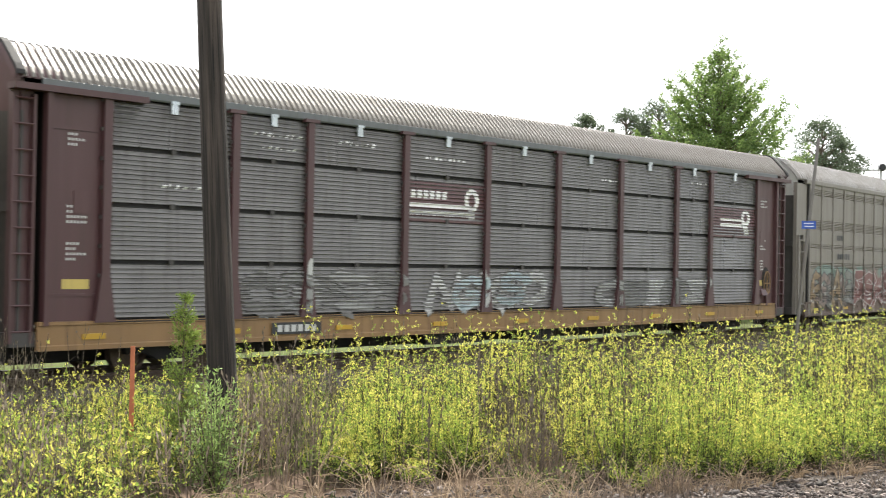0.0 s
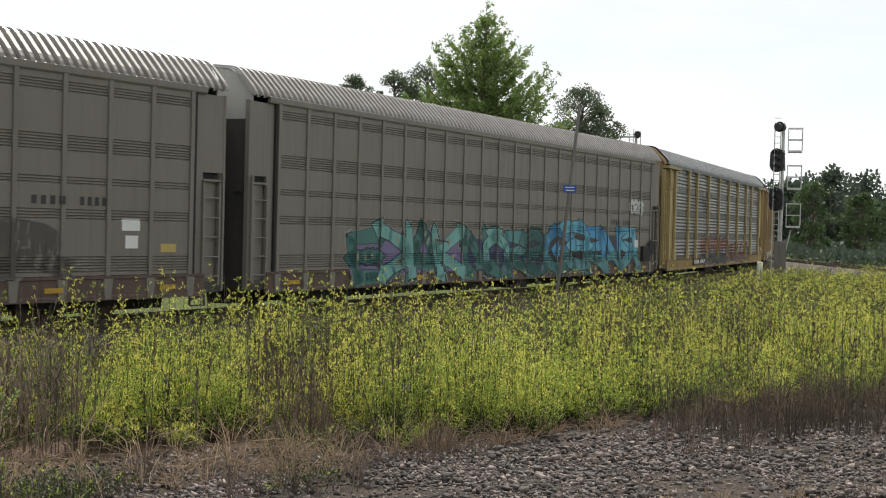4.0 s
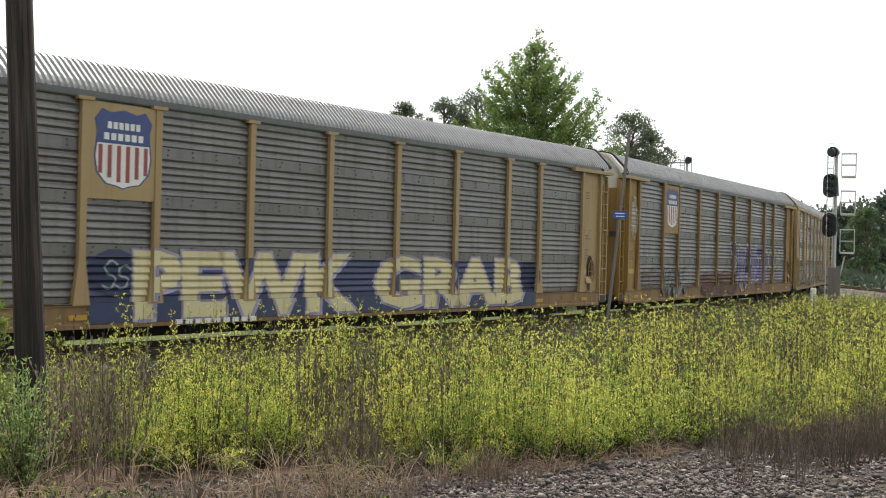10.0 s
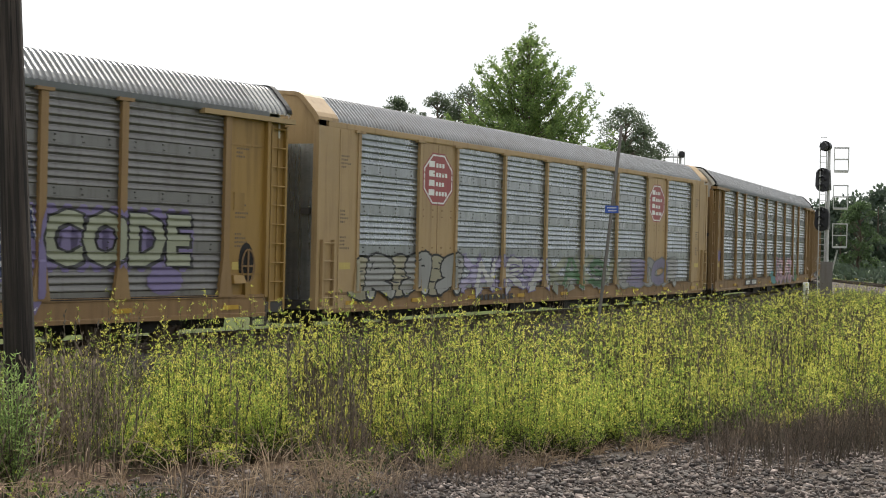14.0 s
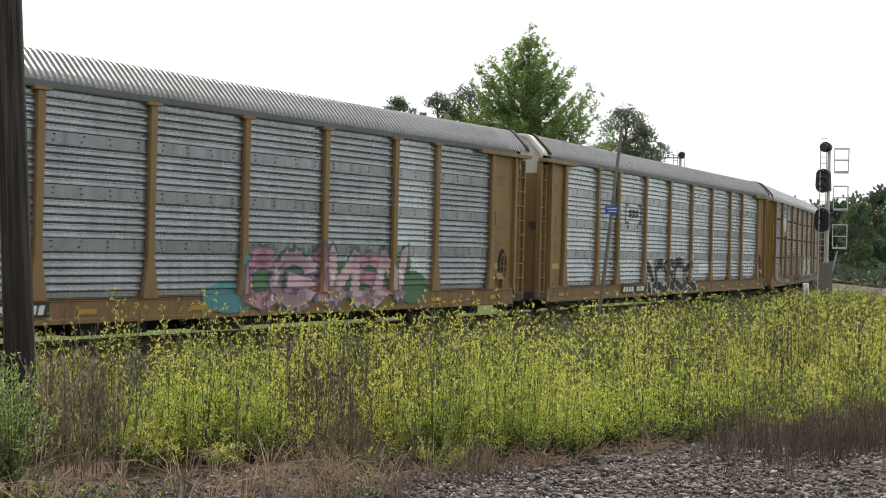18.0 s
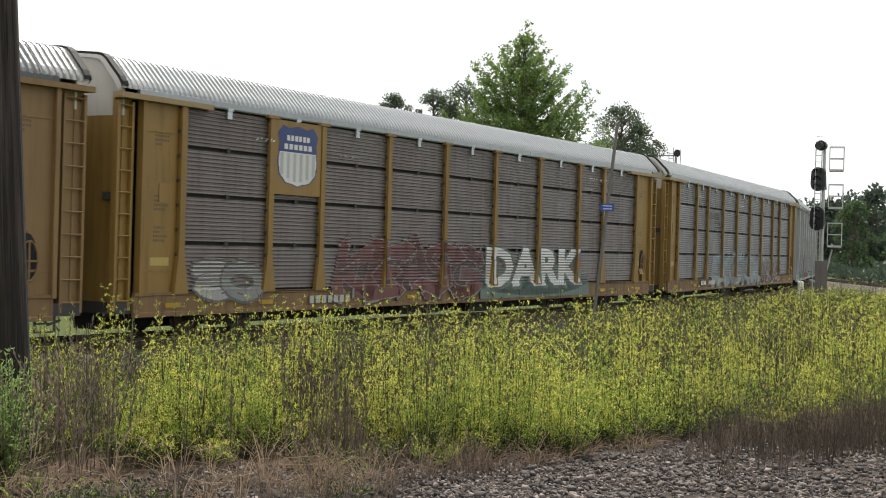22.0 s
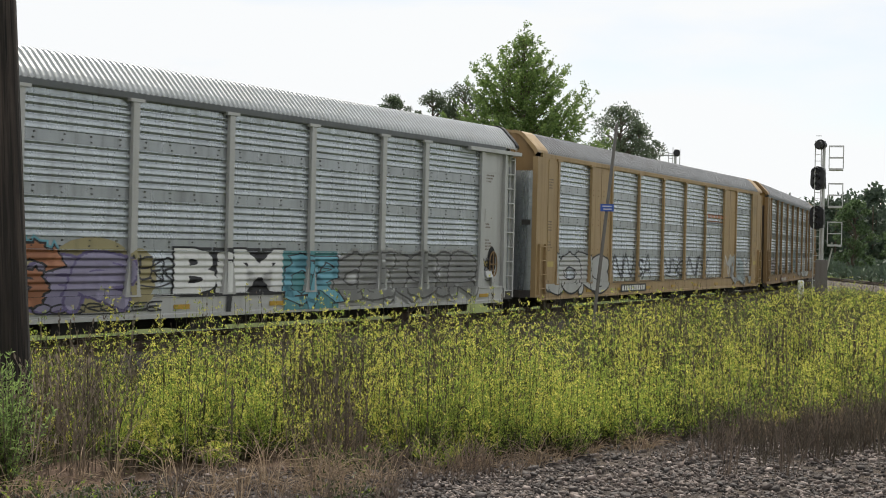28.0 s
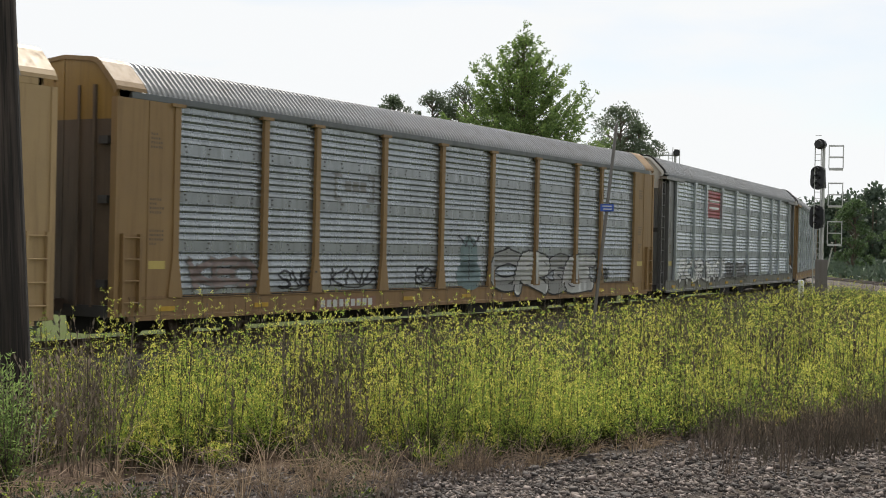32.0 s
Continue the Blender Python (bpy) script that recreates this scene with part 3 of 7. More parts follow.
def side_parts(car, spec, sgn):
    """One long side; sgn -1 is the seen side."""
    turn = pose(0, sgn * SIDE, 0) if sgn < 0 else pose(0, SIDE, 0, 0, 0, 180)
    near = sgn < 0
    kind = spec["kind"]
    swap = spec.get("swap", {})
    for i, (p, q) in enumerate(zip(POSTS, POSTS[1:]) if kind != "ribbed" else zip(RIBS, RIBS[1:])):
        if i in spec.get("solid", ()) and near:
            b = Build().box(p + 0.06, q - 0.06, -0.012, 0.05, 1.03, 5.02)
            part("plain_panel", b, M[spec["post"]], car, "painted flat side panel", m=turn @ pose(0, 0, 0))
            dots = Build()
            for z in (2.07, 3.10, 4.12):
                for dz in (-0.09, 0.09):
                    for k in range(4):
                        x = p + (q - p) * (k + 0.5) / 4
                        dots.box(x - 0.024, x + 0.024, -0.022, 0.0, z + dz - 0.02, z + dz + 0.02)
            tagged(part("rivet", dots, M["sill_tan"], car, m=turn), kind="stuff")
            part("panel_seam", Build().box((p + q) / 2 - 0.012, (p + q) / 2 + 0.012, -0.018, 0.0, 1.05, 5.0), M["sill_tan"], car, m=turn)
            continue
        for a, c in zip(ROWS, ROWS[1:]) if kind != "ribbed" else ((ROWS[0], ROWS[-1]),):
            gap = 0.034 if kind == "fine" else 0.0
            ob = part("side_panel", sheet_mesh(kind, q - p - (0.04 if kind != "ribbed" else -0.004), c - a - gap), M[swap.get(i, spec["panel"])], car, m=turn @ pose((p + q) / 2, 0, a + gap / 2))
    if kind == "ribbed":
        for x in RIBS:
            part("side_rib", rib_mesh(), M[spec["post"]], car, m=turn @ pose(x, 0, 0))
        if near:
            for x in RIBS:
                br = cached("bracket", lambda: Build().box(-0.08, 0.08, -0.048, 0.05, 0.54, 1.0, top=(-0.13, 0.13, -0.05, 0.02)).mesh("sill_bracket", M["grey_paint"]))
                part("sill_bracket", br, M[spec["post"]], car, m=turn @ pose(x, 0, 0))
            part("edge_gap", cached("edge_gap", lambda: Build().box(-13.02, -12.95, -0.01, 0.1, 0.60, 5.0).box(12.95, 13.02, -0.01, 0.1, 0.60, 5.0).mesh("edge_gap", M["black"])), M["black"], car, m=turn)
    else:
        for x in POSTS:
            part("side_post", post_mesh(spec.get("style", "")), M[spec["post"]], car, m=turn @ pose(x, 0, 0))
            if kind == "fine" and near:
                tagged(part("post_clip", post_flange_mesh(), M["dark"], car, m=turn @ pose(x, 0, 0)), kind="stuff")
        if near and kind == "fine":
            for p, q in zip(POSTS, POSTS[1:]):
                me = cached("strap", lambda: Build().box(-0.05, 0.05, -0.02, 0.02, 2.02, 2.12).box(-0.05, 0.05, -0.02, 0.02, 3.05, 3.15).box(-0.05, 0.05, -0.02, 0.02, 4.07, 4.17).mesh("panel_clip", M["dark"]))
                tagged(part("panel_clip", me, M["dark"], car, m=turn @ pose((p + q) / 2, 0, 0)), kind="stuff")
                me = cached("hanger", lambda: Build().box(-0.075, 0.075, -0.03, 0.02, 4.82, 5.03).box(-0.09, 0.09, -0.05, 0.02, 5.0, 5.06).mesh("eave_hanger", M["zinc_bright"]))
                part("eave_hanger", me, M["zinc_bright"], car, m=turn @ pose((p + q) / 2, 0, 0))
        if near:
            for i, (p, q) in enumerate(zip(POSTS, POSTS[1:])):
                # raised black strip stands in for the dark gap between sheets and sill
                me = cached(("slot", round(q - p, 2)), lambda: Build().box(-(q - p) / 2 + 0.2, (q - p) / 2 - 0.2, -0.0545, -0.02, 0.985, 1.008).mesh("drain_slot", M["black"]))
                part("drain_slot", me, M["black"], car, m=turn @ pose((p + q) / 2, 0, 0))
        if kind == "bold":
            belt = {"zinc_bright": "belt_bright", "zinc": "belt_mid"}
            for i, (p, q) in enumerate(zip(POSTS, POSTS[1:])):
                if i in spec.get("solid", ()) and near:
                    continue
                for z in ROWS[1:4]:
                    me = cached(("belt", round(q - p, 2)), lambda: Build().box(-(q - p) / 2 + 0.03, (q - p) / 2 - 0.03, 0.03, 0.06, -0.125, 0.125).mesh("belt_rail", M["zinc"]))
                    part("belt_rail", me, M[belt.get(swap.get(i, spec["panel"]), "belt_dark")], car, m=turn @ pose((p + q) / 2, 0, z))
            tagged(part("bolts", bolts_mesh(), M["dark"], car, m=turn), kind="stuff")
    sill = cached("sill", lambda: Build().sweep([(0.04, 0.52), (-0.045, 0.52), (-0.045, 0.60), (-0.025, 0.62), (-0.025, 0.95), (-0.05, 0.96), (-0.05, 1.02), (0.04, 1.02)], -13.3, 13.3, True).mesh("side_sill", M["tan"]))
    part("side_sill", sill, M[spec["sill"]], car, m=turn)
    rail = cached("eave", lambda: Build().sweep([(0.04, 5.02), (-0.03, 5.02), (-0.045, 5.05), (-0.045, 5.17), (-0.02, 5.19), (0.04, 5.19)], -13.3, 13.3, True).mesh("eave_rail", M["zinc"]))
    part("eave_rail", rail, M[spec.get("eave", spec["panel"])], car, m=turn)


def leaf_mesh(x, z0, z1, s):
    """One bowed leaf of an end door, from the middle to the corner, that follows the roof's arch above."""
    def make():
        b = Build()
        n, vs = 9, []
        for back in (0.0, 0.05):
            for k in range(n):
                u = k / (n - 1)
                y = 0.012 + 1.37 * u
                top = min(z1, float(np.interp(y, [p[0] for p in ROOF_PTS], [p[1] for p in ROOF_PTS])) - 0.03)
                out = x - 0.16 * u ** 3 - back
                vs += [(out, s * y, z0), (out, s * y, max(top, z0 + 0.02))]
        m = 2 * n
        fs = [(2 * k, 2 * k + 2, 2 * k + 3, 2 * k + 1) for k in range(n - 1)] + [(m + 2 * k + 1, m + 2 * k + 3, m + 2 * k + 2, m + 2 * k) for k in range(n - 1)]
        fs += [(2 * k + 1, 2 * k + 3, m + 2 * k + 3, m + 2 * k + 1) for k in range(n - 1)] + [(2 * k, m + 2 * k, m + 2 * k + 2, 2 * k + 2) for k in range(n - 1)]
        fs += [(0, 1, m + 1, m), (m - 2, 2 * m - 2, 2 * m - 1, m - 1)]
        return b.add(vs, fs).mesh("door_leaf", M["tan"])
    return cached(("leaf", x, z0, z1, s), make)


def hood_mesh(x0, x1):
    """The arched hood over an end door, with a face that closes it."""
    def make():
        pts = [(y * 0.985, z - 0.02) for y, z in ROOF_PTS]
        n = len(pts)
        b = Build()
        b.sweep(pts, x0, x1)
        edge = [(y * 0.93, z - 0.09) for y, z in ROOF_PTS]
        b.add([(x1, y, z) for y, z in pts] + [(x1 + 0.02, y, z) for y, z in edge], [(i, i + 1, n + i + 1, n + i) for i in range(n - 1)])
        return b.mesh("door_hood", M["white"])
    return cached(("hood", x0, x1), make)


def end_parts(car, spec, sgn):
    """One end: the corner panels, ladders, doors, coupler. sgn +1 is the end at +x."""
    m = pose(0, 0, 0) if sgn > 0 else pose(0, 0, 0, 0, 0, 180)
    col = M[spec["end"]]
    style = spec["ends"]
    ext = (0.40 if sgn > 0 else 0.18) if style == "open" else 0.36 if spec["kind"] == "ribbed" else 0.1
    tip = HALF + ext
    for s in (-1, 1):
        fl = lambda x0, x1, a, b: (x0, x1, min(s * a, s * b), max(s * a, s * b))
        if style == "open":
            b = Build()
            b.box(*fl(12.06, 13.02 + ext * 0.6, 1.40, 1.46), 1.0, 5.0)
            part("end_panel", b, col, car, m=m)
            part("data_plate", Build().box(*fl(12.30, 12.62, 1.455, 1.475), 2.9, 3.3), col, car, m=m)
            part("panel_edge", Build().box(*fl(13.0 + ext * 0.6, 13.1 + ext * 0.6, 1.40, 1.57), 0.95, 5.0), col, car, m=m)
            for z in (1.45, 4.35):
                part("panel_lip", Build().box(*fl(12.1, 13.0 + ext * 0.6, 1.455, 1.475), z, z + 0.05), col, car, m=m)
            if s * sgn < 0 and sgn > 0:
                pts = [(12.72 + 0.24 * math.cos(a), 1.72 + 0.47 * math.sin(a)) for a in [2 * math.pi * k / 16 for k in range(16)]]
                rec = Build().add([(x, -1.466, z) for x, z in pts] + [(x, -1.44, z) for x, z in pts], [tuple(range(16)), tuple(range(16, 32))[::-1]] + [(k, (k + 1) % 16, 16 + (k + 1) % 16, 16 + k) for k in range(16)])
                gear = part("brake_recess", rec, M["black"], car, "dark oval recess of the hand brake", m=m)
                ring = Build()
                for k in range(14):
                    a0, a1 = 2 * math.pi * k / 14, 2 * math.pi * (k + 1) / 14
                    ring.tube((12.74 + 0.2 * math.cos(a0), -1.52, 1.66 + 0.38 * math.sin(a0)), (12.74 + 0.2 * math.cos(a1), -1.52, 1.66 + 0.38 * math.sin(a1)), 0.02, sides=5)
                ring.box(12.56, 12.92, -1.53, -1.51, 1.64, 1.68).box(12.72, 12.76, -1.53, -1.51, 1.29, 2.02)
                part("brake_wheel", ring, M["sill_tan"], gear)
                part("brake_bracket", Build().box(12.18, 12.55, -1.66, -1.45, 1.28, 1.46, top=(12.22, 12.55, -1.58, -1.45)), col, car, m=m)
                part("chain_guard", Build().box(12.62, 12.72, -1.56, -1.46, 0.95, 1.3), col, car, m=m)
            part("corner_post", Build().box(*fl(13.25 + ext * 0.6, tip, 1.30, 1.36), 0.62, 4.95), col, car, m=m)
            part("top_rail", Build().box(*fl(11.2, tip + 0.06, 1.36, 1.64), 4.95, 5.06), M["cream"] if spec["end"] in ("yellow", "khaki") else col, car, m=m)
            part("ladder", ladder_mesh(0.66, 4.9, round(tip - 13.30 - ext * 0.6, 2)), col, car, m=m @ pose((13.25 + ext * 0.6 + tip) / 2, s * 1.37, 0, 0, 0, 0 if s < 0 else 180))
        elif spec["kind"] == "ribbed":
            part("end_panel", Build().box(*fl(13.0, tip - 0.03, 1.36, 1.45), 3.28, 5.02).box(*fl(13.0, tip - 0.70, 1.36, 1.45), 0.62, 3.28).box(*fl(tip - 0.16, tip - 0.03, 1.36, 1.45), 0.62, 3.28), col, car, m=m)
            part("ladder_recess", Build().box(*fl(tip - 0.72, tip - 0.14, 1.34, 1.39), 0.62, 3.13), col, car, m=m)
            part("recess_slot", Build().box(*fl(tip - 0.71, tip - 0.15, 1.33, 1.37), 3.12, 3.29), M["black"], car, "dark slot above the ladder", m=m)
            part("recess_lip", Build().box(*fl(tip - 0.72, tip - 0.1, 1.37, 1.49), 3.08, 3.13), col, car, m=m)
            part("corner_post", Build().box(*fl(tip - 0.07, tip, 1.34, 1.46), 0.62, 5.04), col, car, m=m)
            part("corner_post", Build().box(*fl(tip - 0.13, tip - 0.07, 1.40, 1.53), 0.80, 3.28), col, car, m=m)
            part("ladder", ladder_mesh(0.75, 3.05, 0.5), col, car, m=m @ pose(tip - 0.44, s * 1.42, 0, 0, 0, 0 if s < 0 else 180))
        else:
            part("end_panel", Build().box(*fl(12.06, tip - 0.04, 1.44, 1.54), 0.62, 5.04), col, car, m=m)
            part("panel_seam", Build().box(*fl(12.78, 12.82, 1.53, 1.555), 0.66, 5.02), col, car, m=m)
            part("corner_post", Build().box(*fl(tip - 0.13, tip, 1.40, 1.565), 0.62, 5.04), col, car, m=m)
            part("ladder", ladder_mesh(0.7, 2.3, 0.46), col, car, m=m @ pose(tip - 0.42, s * 1.55, 0, 0, 0, 0 if s < 0 else 180))
    # the door leaves: painted below, pale above, under the arched hood
    face = tip - 0.03
    split = spec.get("split", 4.62)
    low, high = M[spec.get("door", spec["end"])], M[spec.get("door_top", "white")]
    for s in (-1, 1):
        leaf = part("end_door", leaf_mesh(face, 0.78, split, s), low, car, m=m)
        part("door_top", leaf_mesh(face + 0.004, split - 0.01, 6.0, s), high, car, "pale upper part of the end door", m=m)
        for z in (1.2, 2.9, 4.1) if spec.get("kick") else (2.9,):
            part("hinge", Build().box(face - 0.07, face + 0.025, min(s * 1.05, s * 1.3), max(s * 1.05, s * 1.3), z, z + 0.16), M["dark"], leaf)
        if spec.get("kick"):
            for y in (0.42, 0.86):
                part("door_batten", Build().box(face - 0.06, face + 0.03, min(s * y, s * (y + 0.06)), max(s * y, s * (y + 0.06)), 0.8, 5.3), low, leaf)
    if style == "open":
        part("door_hood", hood_mesh(12.9, tip), high, car, m=m)
    part("end_sill", Build().box(13.0, tip - 0.02, -1.45, 1.45, 0.60, 0.84), M["dark"], car, m=m)
    c = Build()
    c.box(13.6, 14.12, -0.09, 0.09, 0.70, 0.95)
    c.box(14.05, 14.34, -0.17, 0.13, 0.66, 1.0, top=(14.05, 14.30, -0.13, 0.1))
    part("coupler", c, M["rail"], car, m=m)
    h = Build()
    h.tube((13.7, -0.45, 0.7), (13.95, -0.5, 0.36), 0.025, sides=6).tube((13.95, -0.5, 0.36), (14.25, -0.5, 0.45), 0.025, sides=6)
    part("air_hose", h, M["black"], car, m=m)
    part("uncoupling_lever", Build().tube((13.82, -1.35, 0.78), (13.95, -0.25, 0.70), 0.018, sides=6).tube((13.82, -1.35, 0.78), (13.86, -1.42, 0.52), 0.018, sides=6), M["dark"], car, m=m)
    # corner step below the sill
    st = Build()
    for x in (12.95, 13.4):
        st.box(x - 0.02, x + 0.02, -1.47, -1.43, 0.30, 0.62)
    for z in (0.31, 0.47):
        st.box(12.95, 13.4, -1.475, -1.425, z - 0.015, z + 0.015)
    part("corner_step", st, M["dark"], car, m=m)


def car_base(spec):
    car = thing("car_carrier", spec["label"], "railway car", "covered car carriers of the train")
    # closed black box put in for the darkness inside the car
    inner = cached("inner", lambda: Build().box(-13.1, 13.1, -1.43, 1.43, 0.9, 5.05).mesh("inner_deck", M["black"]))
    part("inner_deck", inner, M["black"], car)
    for sgn in (-1, 1):
        side_parts(car, spec, sgn)
        end_parts(car, spec, sgn)
    roof = M[spec.get("roof", "roof")]
    if spec["kind"] == "ribbed":
        part("roof_sheet", roof_mesh(0.233, -HALF - 0.36, HALF + 0.36, 0.085), roof, car)
    elif spec["ends"] == "open":
        # the sheets reach over the door at the far end and leave the hood bare at the other
        lo, hi = -min(spec.get("reach", 13.35) + 0.38, 13.72), HALF + 0.33
        part("roof_sheet", roof_mesh(0.155, lo, hi), roof, car)
        for x in (lo, hi):
            me = cached(("roof_trim", x), lambda: trim_mesh(x))
            part("roof_trim", me, M["black"], car, "dark edge strip of the roof")
    else:
        part("roof_sheet", roof_mesh(0.155, -12.95, 12.95), roof, car)
        for a in (0, 180):
            part("roof_end", roof_cap_mesh(), M[spec.get("cap", spec["end"])], car, m=pose(0, 0, 0, 0, 0, a))
    for nm, x0, x1, y0, y1, z0, z1, top in (("centre_sill", -13.2, 13.2, -0.32, 0.32, 0.2, 0.9, (-13.2, 13.2, -0.45, 0.45)), ("air_reservoir", -3.2, -1.2, -1.25, -0.5, 0.25, 0.8, None), ("brake_valve", 0.5, 1.6, -1.3, -0.5, 0.22, 0.75, None), ("floor_plate", -13, 13, -1.3, 1.3, 0.56, 0.62, None), ("brake_pipe", -8, 8, -1.35, -1.25, 0.5, 0.56, None)):
        part(nm, cached(("under", nm), lambda: Build().box(x0, x1, y0, y1, z0, z1, top).mesh(nm, M["black"])), M["black"], car)
    fr, wh = truck_meshes()
    for x in (-10.1, 10.1):
        tr = part("truck", fr, M["black"], car, "black cast steel truck", m=pose(x, 0, 0))
        for dx in (-0.88, 0.88):
            w = part("wheelset", wh, M["rail"], tr, "steel wheels with worn treads", m=pose(dx, 0, 0.42))
            WHEELS.append((len(CARS), w, dx))
    # amber reflector plates on the sill
    for x in np.arange(-12.2, 12.3, 3.05):
        part("reflector", cached("reflector", lambda: Build().box(-0.23, 0.23, -0.052, -0.03, 0.70, 0.80).mesh("reflector", M["amber"])), M["amber"], car, m=pose(x, -SIDE, 0))
    CARS.append(car)
    SPECS.append(spec)
    return car


CARS, SPECS = [], []
T1 = dict(kind="bold", post="tan", panel="zinc_dark", sill="sill_tan", end="tan", ends="open", eave="eave")


def spec_of(label, **over):
    return dict(T1, label=label, **over)


ALL = [
    spec_of("faded car carrier with tan posts and grey sheet sides", post="tan"),
    spec_of("old car carrier with oxide brown posts and weathered zinc sides", kind="fine", post="brown", end="brown", panel="zinc_sooty", door="dark", roof="roof_dark", door_top="brown", reach=13.55),
    spec_of("dull grey ribbed car carrier with white and red graffiti", kind="ribbed", post="grey_paint", panel="grey_paint", sill="sill_rust", end="grey_paint", ends="flush", door="dark", eave="grey_paint", roof="roof_ribbed", door_top="pale_post"),
    spec_of("dull grey ribbed car carrier with teal and blue graffiti", kind="ribbed", post="grey_paint", panel="grey_paint", sill="sill_rust", end="grey_paint", ends="flush", door="dark", eave="grey_paint", roof="roof_ribbed", door_top="pale_post"),
    spec_of("grey car carrier with yellow posts and red graffiti", post="khaki", end="khaki", sill="sill_yellow", door_top="cream", door="yellow", reach=13.55),
    spec_of("grey car carrier with shield emblem and block letter graffiti", post="cream", end="cream", door="tan", reach=12.95),
    spec_of("grey car carrier with shield emblem and purple graffiti", post="tan", end="yellow", sill="sill_tan", reach=13.1),
    spec_of("zinc car carrier with tan panels and red octagon emblems", panel="zinc", post="tan_pale", end="tan_pale", ends="flush", solid=(1, 7), door="zinc", door_top="tan_pale", eave="tan_pale", style="slim"),
    spec_of("pale zinc car carrier with tan posts and pink graffiti", panel="zinc", swap={1: "zinc_bright", 7: "zinc_bright"}, eave="eave", reach=13.55),
    spec_of("pale zinc car carrier with tan posts and black graffiti", panel="zinc_bright", swap={1: "zinc"}, eave="eave", roof="roof", reach=13.0),
    spec_of("brownish car carrier with yellow posts and shield emblem", kind="fine", post="yellow", end="yellow", panel="zinc_brown", roof="roof_white", reach=13.5, eave="belt_bright"),
    spec_of("dark weathered car carrier with yellow posts and pale blue graffiti", kind="fine", post="yellow", end="yellow", panel="zinc_dark", roof="roof_white", eave="belt_bright"),
    spec_of("silver car carrier with silver posts and large graffiti", panel="zinc_bright", post="pale_post", end="pale_post", sill="pale_post", eave="eave", door="zinc", roof="roof_white"),
    spec_of("tan framed car carrier with silver sheet sides", panel="zinc_bright", post="tan_pale", end="tan_pale", sill="tan_pale", ends="flush", solid=(1, 7), eave="tan_pale", style="slim", door="zinc", door_top="tan"),
    spec_of("tan car carrier with zinc sides and grey emblem", panel="zinc", ends="flush", eave="eave", door="door_worn", door_top="yellow", cap="tan", kick=True),
    spec_of("silver car carrier with red square emblem", panel="zinc_bright", post="zinc_bright", end="zinc_dark", sill="zinc_dark", eave="eave"),
    spec_of("silver car carrier with tan ends", panel="zinc_bright", post="zinc_bright", end="tan"),
]
for sp in ALL:
    car_base(sp)
PITCH = 28.6
# how far each coupling is stretched or pressed
SLACK = {1: 0.16, 2: 0.2, 3: 0.22, 4: 0.034, 5: 0.035, 6: 0.105, 7: 0.109, 8: -0.079, 9: -0.036, 10: -0.137, 11: -0.188, 12: -0.182, 13: -0.011, 14: 0.166}


def centre_s(i, t):
    u = (t - 29) / 10
    return 13.238 + PITCH * (i - 13) - 115.0 * u - 0.28 * u ** 2 + 0.016 * u ** 3 + SLACK.get(i, 0.0)


def car_pose(s):
    """A car that rides on its two trucks."""
    a, b = on_track(s - 10.1), on_track(s + 10.1)
    return pose((a[0] + b[0]) / 2, (a[1] + b[1]) / 2, 0.0, 0, 0, math.degrees(math.atan2(b[1] - a[1], b[0] - a[0])))


def motions():
    for i, car in enumerate(CARS):
        walk(car, [(t, car_pose(centre_s(i, t))) for t in np.arange(0, 32.01, 0.5)])
    for i, w, dx in WHEELS:
        rows, last = [], None
        for t in np.arange(0, 32.001, 0.05):
            s = centre_s(i, t)
            if -45 < s < 75 or t < 0.01 or t > 31.99:
                rows.append((float(t), pose(dx, 0, 0.42, 0, math.degrees(-s / 0.42) % 360, 0)))
        walk(w, rows)


